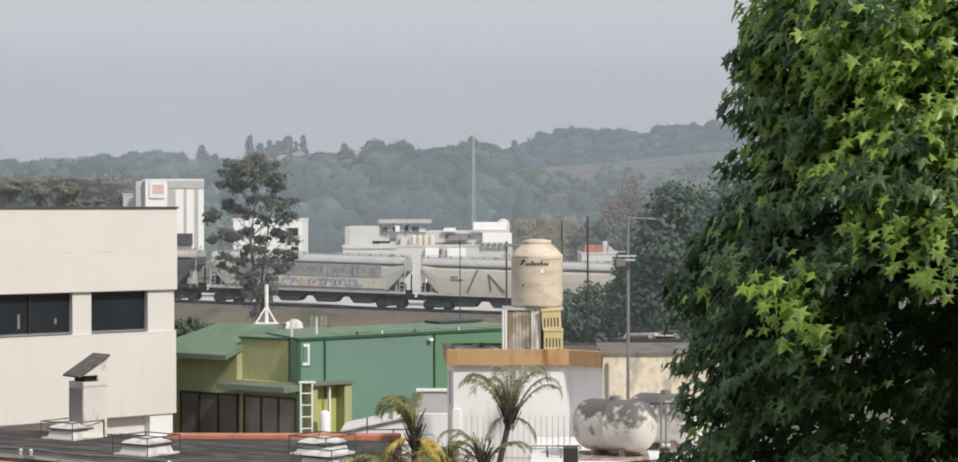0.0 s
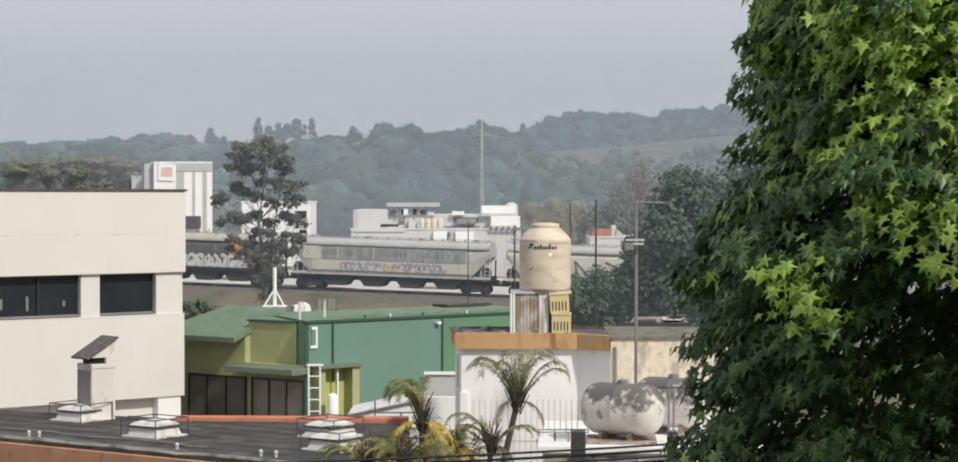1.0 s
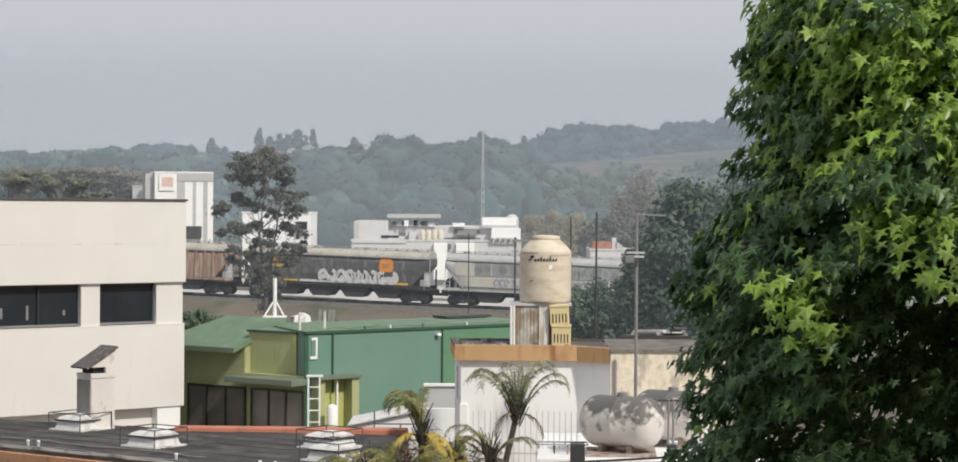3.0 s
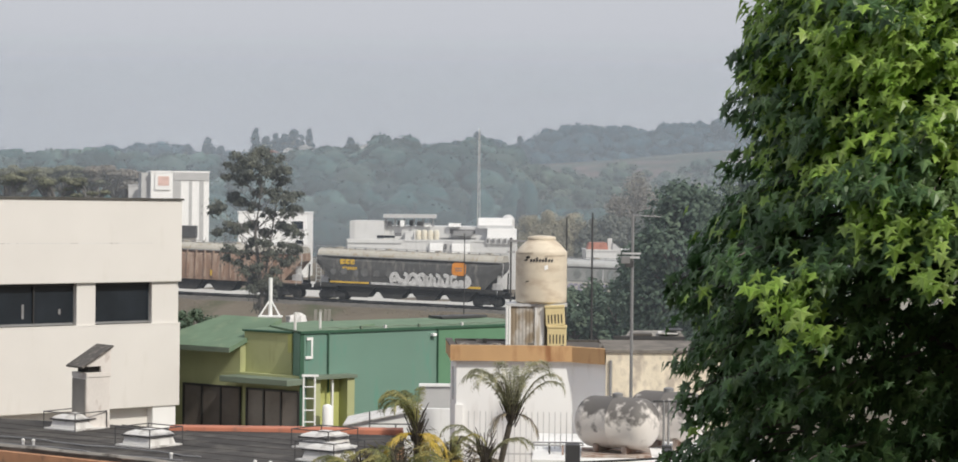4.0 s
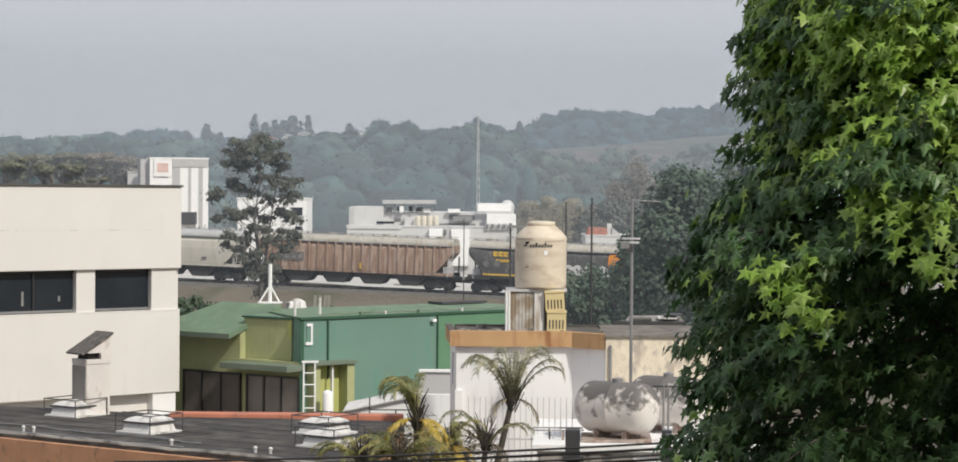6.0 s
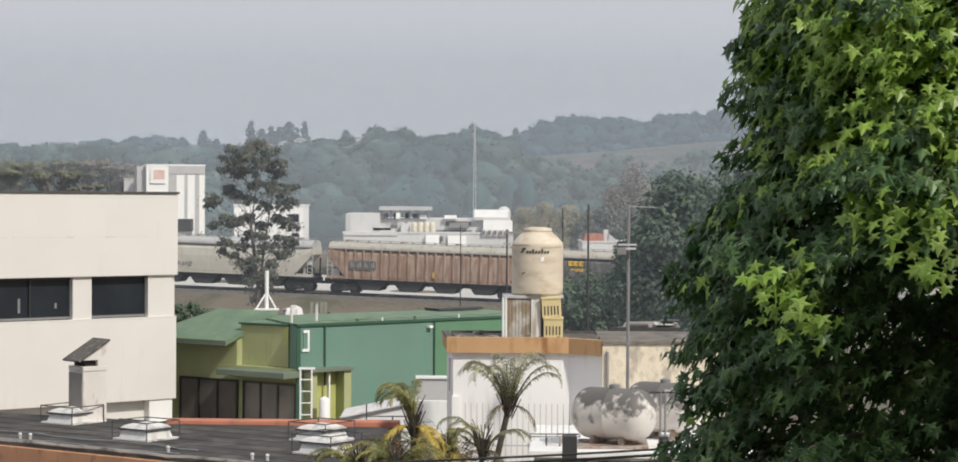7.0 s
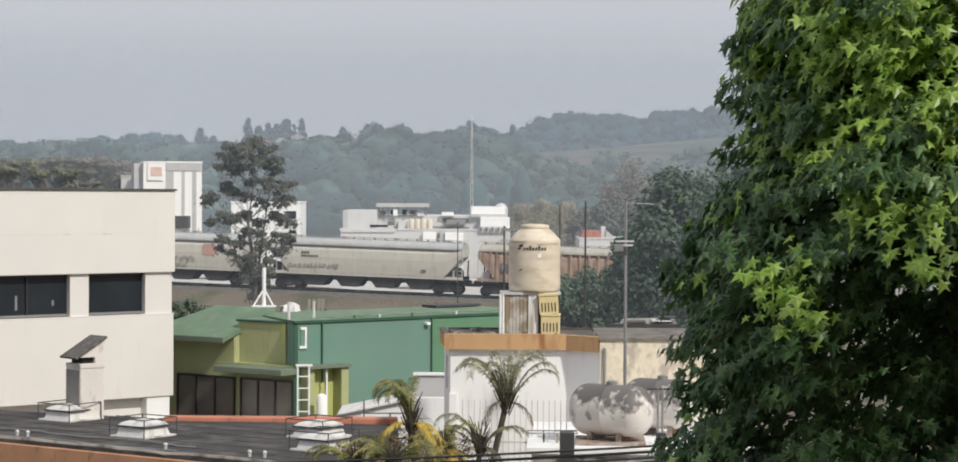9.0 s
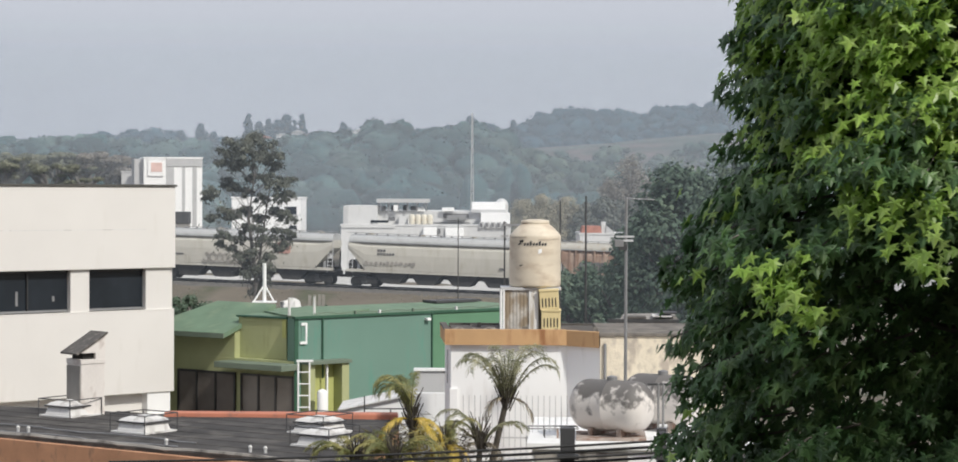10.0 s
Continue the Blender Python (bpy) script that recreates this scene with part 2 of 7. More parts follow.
def mouldy(base, name, mould, level, blur, size):
    """A copy of a material with a growth of mould that covers the upper side in ragged patches."""
    m = base.copy()
    m.name = name
    n, l = m.node_tree.nodes, m.node_tree.links
    b = n["Principled BSDF"]
    old = b.inputs["Base Color"].links[0].from_socket
    tc, sep, tx, ad, mr, mx = (n.new(k) for k in ("ShaderNodeTexCoord", "ShaderNodeSeparateXYZ", "ShaderNodeTexNoise", "ShaderNodeMath", "ShaderNodeMapRange", "ShaderNodeMix"))
    tx.inputs["Scale"].default_value, tx.inputs["Detail"].default_value = size, 8.0
    l.new(tc.outputs["Object"], sep.inputs[0])
    l.new(tc.outputs["Object"], tx.inputs["Vector"])
    ad.operation = "MULTIPLY_ADD"
    ad.inputs[1].default_value = 1.8
    l.new(tx.outputs["Fac"], ad.inputs[0])
    l.new(sep.outputs["Z"], ad.inputs[2])
    mr.inputs["From Min"].default_value, mr.inputs["From Max"].default_value = level, level + blur
    mr.inputs["To Max"].default_value = 0.95
    l.new(ad.outputs[0], mr.inputs["Value"])
    mx.data_type = "RGBA"
    l.new(mr.outputs[0], mx.inputs["Factor"])
    l.new(old, mx.inputs["A"])
    mx.inputs["B"].default_value = (*mould, 1)
    l.new(mx.outputs["Result"], b.inputs["Base Color"])
    return m


M_GAS = mouldy(M_GASPLAIN, "mouldy_gas_tank_paint", (0.12, 0.112, 0.105), 0.9, 0.26, 4.6)


# ---- building blocks ----
def part(name, bm, material, parent=None, label="", smooth=False):
    me = bpy.data.meshes.new(name)
    bm.normal_update()
    bm.to_mesh(me)
    bm.free()
    me.materials.append(material)
    if smooth:
        me.polygons.foreach_set("use_smooth", [True] * len(me.polygons))
    ob = new(name, me)
    if parent:
        ob.parent = parent
    if label:
        ob["label"] = label
    return ob


def raw(name, verts, faces, material, parent=None, label=""):
    me = bpy.data.meshes.new(name)
    me.from_pydata(verts, [], faces)
    me.materials.append(material)
    ob = new(name, me)
    if parent:
        ob.parent = parent
    if label:
        ob["label"] = label
    return ob


def thing(name, m, label, category, group="", kind=""):
    ob = new(name)
    ob.empty_display_size = 0.2
    ob.matrix_world = m
    return tagged(ob, label, category, group, kind)


def box(x0, x1, y0, y1, z0, z1, bevel=0.0, bm=None):
    bm = bm or bmesh.new()
    v = [bm.verts.new((x, y, z)) for z in (z0, z1) for y in (y0, y1) for x in (x0, x1)]
    fs = [bm.faces.new([v[i] for i in q]) for q in ((0, 2, 3, 1), (4, 5, 7, 6), (0, 1, 5, 4), (1, 3, 7, 5), (3, 2, 6, 7), (2, 0, 4, 6))]
    if bevel:
        es = {e for f in fs for e in f.edges}
        bmesh.ops.bevel(bm, geom=list(es), offset=bevel, segments=2, affect="EDGES", profile=0.6)
    return bm


def prism(pts, z0, z1, bm=None):
    """Upright prism over an outline given anticlockwise."""
    bm = bm or bmesh.new()
    lo = [bm.verts.new((x, y, z0)) for x, y in pts]
    hi = [bm.verts.new((x, y, z1)) for x, y in pts]
    bm.faces.new(lo[::-1])
    bm.faces.new(hi)
    k = len(pts)
    for i in range(k):
        bm.faces.new((lo[i], lo[(i + 1) % k], hi[(i + 1) % k], hi[i]))
    return bm


def slab(pts, y0, y1, bm=None):
    """A plate: an outline in x, z between two depths."""
    bm = bm or bmesh.new()
    a = [bm.verts.new((x, y0, z)) for x, z in pts]
    b = [bm.verts.new((x, y1, z)) for x, z in pts]
    bm.faces.new(a)
    bm.faces.new(b[::-1])
    k = len(pts)
    for i in range(k):
        bm.faces.new((a[(i + 1) % k], a[i], b[i], b[(i + 1) % k]))
    return bm


def tube(p, q, r0, r1=None, n=8, bm=None):
    bm = bm or bmesh.new()
    p, q = Vector(p), Vector(q)
    turn = (q - p).to_track_quat("Z", "Y").to_matrix()
    rings = []
    for c, r in ((p, r0), (q, r0 if r1 is None else r1)):
        rings.append([bm.verts.new(c + turn @ Vector((r * math.cos(a), r * math.sin(a), 0)))
                      for a in (2 * math.pi * i / n for i in range(n))])
    for i in range(n):
        bm.faces.new((rings[0][i], rings[0][(i + 1) % n], rings[1][(i + 1) % n], rings[1][i]))
    bm.faces.new(rings[0][::-1])
    bm.faces.new(rings[1])
    return bm


def path(pts, radii, n=6, bm=None):
    """One continuous pipe through the points."""
    bm = bm or bmesh.new()
    pts = [Vector(p) for p in pts]
    rings = []
    for i, (p, r) in enumerate(zip(pts, radii)):
        way = pts[min(i + 1, len(pts) - 1)] - pts[max(i - 1, 0)]
        turn = way.to_track_quat("Z", "Y").to_matrix()
        rings.append([bm.verts.new(p + turn @ Vector((r * math.cos(a), r * math.sin(a), 0))) for a in (2 * math.pi * k / n for k in range(n))])
    for a, b in zip(rings, rings[1:]):
        for k in range(n):
            bm.faces.new((a[k], a[(k + 1) % n], b[(k + 1) % n], b[k]))
    bm.faces.new(rings[0][::-1])
    bm.faces.new(rings[-1])
    return bm


def lathe(profile, n=32, bm=None, axis="Z"):
    """A turned form from (radius, height) pairs."""
    bm = bm or bmesh.new()
    rings = []
    for r, h in profile:
        ring = []
        for i in range(n):
            a = 2 * math.pi * i / n
            c = (r * math.cos(a), r * math.sin(a), h) if axis == "Z" else (h, r * math.cos(a), r * math.sin(a))
            ring.append(bm.verts.new(c))
        rings.append(ring)
    for a, b in zip(rings, rings[1:]):
        for i in range(n):
            bm.faces.new((a[i], a[(i + 1) % n], b[(i + 1) % n], b[i]))
    bm.faces.new(rings[0][::-1])
    bm.faces.new(rings[-1])
    return bm


def leaf_cloud(points, normals, size, shape, rng, droop=0.35, spread=0.6):
    """Many leaves as flat cut-outs: an outline in x, y round a folded middle; returns vertices and faces."""
    verts, faces = [], []
    k = len(shape)
    for p, nrm in zip(points, normals):
        tip = Vector((rng.uniform(-spread, spread), rng.uniform(-spread, spread), -droop - rng.random() * 0.6)) + Vector(nrm) * 0.5
        face = Vector(nrm) + Vector((rng.uniform(-spread, spread), rng.uniform(-spread, spread), rng.uniform(-0.1, 0.7)))
        tip.normalize()
        side = tip.cross(face)
        if side.length < 1e-4:
            side = Vector((1, 0, 0))
        side.normalize()
        up = side.cross(tip)
        s = size * rng.uniform(0.65, 1.25)
        c = Vector(p)
        base = len(verts)
        verts.append(c + up * (0.05 * s))
        for x, y in shape:
            verts.append(c + side * (x * s) + tip * (y * s) - up * (0.16 * abs(x) * s))
        faces += [(base, base + 1 + i, base + 1 + (i + 1) % k) for i in range(k)]
    return verts, faces


STAR = [(0.0, -0.1), (0.12, -0.2), (0.4, -0.26), (0.22, -0.01), (0.54, 0.2), (0.19, 0.2), (0.0, 0.68), (-0.19, 0.2), (-0.54, 0.2),
        (-0.22, -0.01), (-0.4, -0.26), (-0.12, -0.2)]
TUFT = [(0.0, -0.5), (0.45, -0.2), (0.3, 0.4), (-0.25, 0.45), (-0.48, -0.1)]
OVAL = [(0.0, -0.5), (0.22, -0.1), (0.16, 0.25), (0.0, 0.55), (-0.16, 0.25), (-0.22, -0.1)]
SPRAY = [(0.0, -0.5), (0.42, 0.05), (0.0, 0.5), (-0.42, -0.05)]
CLUMP = [(0.0, -0.5), (0.34, -0.38), (0.5, 0.02), (0.3, 0.4), (-0.06, 0.5), (-0.42, 0.3), (-0.5, -0.15)]


# ---- the railway line, the ground and the hills ----
TRACK = Vector((-10.11, 194.3, -0.46))     # a point on the top of the rails
TRACK_TURN = -12.0                          # degrees
GRADE = -0.0284
TDIR = Vector((math.cos(radians(TRACK_TURN)), math.sin(radians(TRACK_TURN)), 0))
TSIDE = Vector((-TDIR.y, TDIR.x, 0))


def on_track(u, v=0.0, w=0.0):
    return TRACK + TDIR * u + TSIDE * v + Vector((0, 0, GRADE * u + w))


def smooth(a, b, t):
    t = min(1.0, max(0.0, (t - a) / (b - a)))
    return t * t * (3 - 2 * t)


def ground_height(x, y):
    d = Vector((x, y, 0)) - Vector((TRACK.x, TRACK.y, 0))
    u, v = d.dot(TDIR), d.dot(TSIDE)
    bed = TRACK.z + GRADE * max(-140.0, min(140.0, u)) - 0.42
    low = bed - 1.5
    near = smooth(60, 130, y)
    h = 0.0 * (1 - near) + low * near
    h += (bed - low) * smooth(-7.5, -3.2, v) * near
    h += 0.25 * noise.noise(Vector((x, y, 0)) * 0.11) * near * (1 - smooth(-6, -3, v) * (1 - smooth(3, 6, v)))
    far = smooth(60, 300, v)
    return h * (1 - far) - 2.0 * far


def grid(name, xs, ys, fn, material, label, category):
    verts = [(x, y, fn(x, y)) for y in ys for x in xs]
    k = len(xs)
    faces = [(j * k + i, j * k + i + 1, (j + 1) * k + i + 1, (j + 1) * k + i) for j in range(len(ys) - 1) for i in range(k - 1)]
    ob = raw(name, verts, faces, material)
    ob.data.polygons.foreach_set("use_smooth", [True] * len(faces))
    return tagged(ob, label, category, kind="structure")


xs = sorted({*np.arange(-120, 121, 3.0), *np.linspace(-2500, -123, 14), *np.linspace(123, 2500, 14)})
ys = sorted({*np.linspace(-400, 90, 12), *np.arange(93, 230, 1.5), *np.linspace(232, 420, 24), *np.linspace(440, 4000, 16)})
grid("ground", xs, ys, ground_height, M_SOIL, "dry brown grass and bare earth along the railway", "ground")

ballast = bmesh.new()
for a in range(-120, 120, 8):
    ring = []
    for u in (a, a + 8):
        ring.append([ballast.verts.new(on_track(u, v, w)) for v, w in ((-3.3, -0.62), (-1.9, -0.2), (1.9, -0.2), (3.3, -0.62))])
    for i in range(3):
        ballast.faces.new((ring[0][i], ring[1][i], ring[1][i + 1], ring[0][i + 1]))
tagged(part("railway_bed", ballast, M_BALLAST), "grey stone ballast bed under the rails", "railway bed", kind="structure")
rails = thing("railway_track", pose(0, 0, 0), "worn steel rails on dark sleepers in ballast", "railway track", kind="structure")
for v in (-0.75, 0.75):
    part("rail", tube(on_track(-120, v, -0.09), on_track(120, v, -0.09), 0.09, n=4), M_DARKSTEEL, rails)
sleeper = box(-0.12, 0.12, -1.3, 1.3, -0.12, 0.0)
sleeper_mesh = part("sleeper", sleeper, M_UNDER, rails).data
rails.children[-1].matrix_local = Matrix.Translation(on_track(-60, 0, -0.17)) @ pose(0, 0, 0, 0, 0, TRACK_TURN)
for i in range(1, 150):
    ob = new("sleeper", sleeper_mesh)
    ob.parent = rails
    ob.matrix_local = Matrix.Translation(on_track(-60 + i * 0.8, 0, -0.17)) @ pose(0, 0, 0, 0, 0, TRACK_TURN)

yard = bmesh.new()
quad = [yard.verts.new(p) for p in (on_track(-60, 4, -0.36), on_track(40, 4, -0.36), on_track(40, 42, -0.36), on_track(-60, 42, -0.36))]
yard.faces.new(quad)
tagged(part("factory_yard", yard, M_YARD), "pale dusty concrete yard behind the railway", "yard", kind="structure")


def bumps(table, x):
    xs_, zs_ = zip(*table)
    return float(np.interp(x, xs_, zs_))


# crest heights along each hill, without the trees on it
MID_CREST = [(-420, 14), (-155.204, 15.127), (-115.611, 16.512), (-91.855, 14.929), (-52.262, 16.512),
             (-32.466, 19.482), (-24.548, 21.857), (3.167, 20.67), (19.005, 15.523), (42.76, 12.355), (80.373, 10.969), (420, 15)]
FAR_CREST = [(-700, 20), (-299.321, 23), (-265, 28), (-238, 31), (-219, 33.5), (-204, 37), (-196, 40.5), (-187, 37), (-178, 33), (-166, 31), (-146.606, 30.9), (-55, 35.5), (-9.163, 39.5), (29.016, 41.0), (50.014, 45.5),
             (61.468, 52.669), (82.466, 48.851), (120.645, 51.524), (158.824, 54.196),
             (235.181, 57.632), (700, 40)]


def mid_height(x, y):
    return -2.4 + (bumps(MID_CREST, x) + 2.4) * smooth(330, 700, y) * (1 - 0.7 * smooth(720, 900, y)) + 1.5 * noise.noise(Vector((x, y, 3)) * 0.02)


def far_height(x, y):
    return -3 + (bumps(FAR_CREST, x) + 3) * smooth(900, 1350, y) * (1 - 0.8 * smooth(1380, 1700, y)) + 3 * noise.noise(Vector((x, y, 7)) * 0.01)


grid("hill_near", np.linspace(-420, 420, 60), np.linspace(330, 900, 30), mid_height, M_FIELD, "wooded hillside beyond the factory", "hill")
FIELD_CREST = [(-300, 6), (-20.43, 10), (3.891, 22.106), (18.484, 25.025), (37.941, 26.727), (64.695, 27.943), (101.176, 31.835), (400, 34)]


def field_height(x, y):
    return -2.6 + (bumps(FIELD_CREST, x) + 2.6) * smooth(715, 860, y) * (1 - 0.7 * smooth(870, 990, y)) + 1.2 * noise.noise(Vector((x, y, 5)) * 0.02)


grid("hill_pasture", np.linspace(-300, 400, 50), np.linspace(715, 990, 24), field_height, M_FIELD, "pale dry pasture on the slope below the ridge", "hill")
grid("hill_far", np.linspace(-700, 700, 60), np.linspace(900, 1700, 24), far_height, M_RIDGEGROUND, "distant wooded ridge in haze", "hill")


def dome():
    """A coarse round form as plain lists, reused for the masses of distant crowns."""
    bm = bmesh.new()
    bmesh.ops.create_icosphere(bm, subdivisions=2, radius=1.0)
    vs, fs = [v.co.copy() for v in bm.verts], [tuple(v.index for v in f.verts) for f in bm.faces]
    bm.free()
    return vs, fs


DOME_V, DOME_F = dome()


def crown_lumps(rng, centre, rx, rz, n, size, lobes=3, shape=SPRAY):
    """Overlapping lumpy masses with leaf clumps on their outside."""
    masses = [(Vector((0, 0, 0)), 0.95)] + [(Vector((rng.uniform(-0.75, 0.75) * rx, rng.uniform(-0.75, 0.75) * rx, rng.uniform(-0.45, 0.6) * rz)), rng.uniform(0.4, 0.62))
                                            for _ in range(lobes - 1)]
    verts, faces = [], []
    for c, s in masses:
        k = len(verts)
        seed = rng.uniform(0, 50)
        for d in DOME_V:
            q = s * 0.84 * (1 + 0.5 * noise.noise(d * 2.3 + Vector((seed, 0, 0))) + rng.uniform(-0.1, 0.1))
            verts.append(Vector(centre) + c + Vector((d.x * rx * q, d.y * rx * q, d.z * rz * q)))
        faces += [tuple(i + k for i in f) for f in DOME_F]
    pts, nrm = [], []
    for _ in range(n):
        c, s = rng.choice(masses)
        d = Vector((rng.gauss(0, 1), rng.gauss(-0.5, 1), rng.gauss(0.3, 1))).normalized()
        q = s * rng.uniform(0.72, 1.03)
        pts.append(Vector(centre) + c + Vector((d.x * rx * q, d.y * rx * q, d.z * rz * q)))
        nrm.append(d)
    v, f = leaf_cloud(pts, nrm, size, shape, rng, -0.2, 0.75)
    k = len(verts)
    return verts + v, faces + [tuple(i + k for i in q) for q in f]


def woods(name, rng, count, xr, yr, fn, size, per, label, tall=1.0, yfun=None, bare=None, lobes=3, m_=None):
    verts, faces = [], []
    for _ in range(count):
        y = rng.uniform(*yr) if yfun is None else yfun(rng)
        half = y * 0.26
        x = rng.uniform(max(xr[0], -half), min(xr[1], half))
        s = size * rng.choice((0.6, 0.8, 0.9, 1.0, 1.1, 1.3, 1.7))
        if bare and bare(x, y):
            continue
        z = fn(x, y)
        v, f = crown_lumps(rng, (x, y, z + s * 0.75 * tall), s, s * 0.8 * tall, per, 0.0019 * y, lobes)
        k = len(verts)
        verts += v
        faces += [tuple(i + k for i in q) for q in f]
    ob = raw(name, verts, faces, m_ or M_FOREST)
    ob.data.polygons.foreach_set("use_smooth", [True] * len(faces))
    return tagged(ob, label, "woods", kind="stuff")


woods("far_woods", random.Random(3), 1900, (-380, 380), (1000, 1400), far_height, 4.3, 30, "distant woods covering the ridge, coloured with haze blue",
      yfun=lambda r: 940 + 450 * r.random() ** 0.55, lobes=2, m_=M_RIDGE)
woods("hill_woods", random.Random(4), 1700, (-190, 190), (340, 720), mid_height, 3.7, 115, "dense trees covering the hillside, haze blue in their green",
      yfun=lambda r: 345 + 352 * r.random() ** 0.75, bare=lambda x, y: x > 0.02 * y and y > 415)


woods("pasture_woods", random.Random(14), 1000, (-5, 330), (730, 850), field_height, 2.3, 50, "soft grey-green scrub woods on the slope below the ridge", tall=0.9,
      bare=lambda x, y: y > 816 + 16 * noise.noise(Vector((x * 0.06, 0, 2))), lobes=2, m_=M_SCRUB)
woods("field_scrub", random.Random(24), 620, (0, 190), (415, 705), mid_height, 2.2, 60, "pale scrub covering the hazy field", bare=lambda x, y: x < 0.015 * y, lobes=2, m_=M_SCRUB)
woods("tree_belt", random.Random(34), 110, (-5, 110), (340, 395), mid_height, 1.7, 24, "belt of slender trees below the field, coloured with haze blue", tall=3.2, lobes=2)


# ---- haze: tinted see-through sheets added for moist air over the valley, thinning upwards ----
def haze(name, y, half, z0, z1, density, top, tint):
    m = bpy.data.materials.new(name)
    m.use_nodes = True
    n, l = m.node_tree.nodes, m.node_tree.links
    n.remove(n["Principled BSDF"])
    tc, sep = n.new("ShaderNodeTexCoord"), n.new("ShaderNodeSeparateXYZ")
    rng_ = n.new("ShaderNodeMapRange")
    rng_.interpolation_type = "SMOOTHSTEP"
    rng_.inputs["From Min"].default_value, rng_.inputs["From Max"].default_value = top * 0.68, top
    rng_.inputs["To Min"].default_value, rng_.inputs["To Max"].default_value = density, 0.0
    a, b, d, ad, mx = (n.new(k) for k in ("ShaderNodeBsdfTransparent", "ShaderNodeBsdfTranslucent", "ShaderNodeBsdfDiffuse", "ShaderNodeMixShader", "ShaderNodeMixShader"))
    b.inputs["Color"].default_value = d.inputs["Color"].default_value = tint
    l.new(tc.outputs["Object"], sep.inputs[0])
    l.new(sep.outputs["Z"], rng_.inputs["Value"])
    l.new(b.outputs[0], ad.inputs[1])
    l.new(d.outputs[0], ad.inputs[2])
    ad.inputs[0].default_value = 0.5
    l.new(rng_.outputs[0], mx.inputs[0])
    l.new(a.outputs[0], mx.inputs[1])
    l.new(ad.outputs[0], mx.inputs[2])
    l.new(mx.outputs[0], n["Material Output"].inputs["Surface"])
    bm = bmesh.new()
    bm.faces.new([bm.verts.new(p) for p in ((-half, y, z0), (half, y, z0), (half, y, z1), (-half, y, z1))])
    ob = part(name, bm, m)
    ob.visible_shadow = False
    return tagged(ob, "thin pale morning haze over the valley", "haze", kind="structure")


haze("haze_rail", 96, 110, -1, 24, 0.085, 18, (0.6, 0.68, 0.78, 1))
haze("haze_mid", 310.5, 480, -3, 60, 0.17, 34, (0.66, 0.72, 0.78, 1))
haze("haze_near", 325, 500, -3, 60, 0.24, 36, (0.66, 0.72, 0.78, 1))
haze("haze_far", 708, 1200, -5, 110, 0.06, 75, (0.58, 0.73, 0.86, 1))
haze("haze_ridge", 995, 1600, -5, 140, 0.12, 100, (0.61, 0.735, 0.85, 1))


# ---- unseen tall block added behind and right of the eye to shade the sweetgum ----
b = thing("apartment_block", pose(0, 0, 0), "plain dark block added unseen behind the viewpoint to shade the sweetgum", "building")
part("tower_wing", box(-12.0, 28.0, -14.0, -1.9, 0, 23.9), M_SHADEBLOCK, b)
part("lower_wing", box(-12.0, 0.0, -1.895, -1.0, 0, 7.0), M_SHADEBLOCK, b)


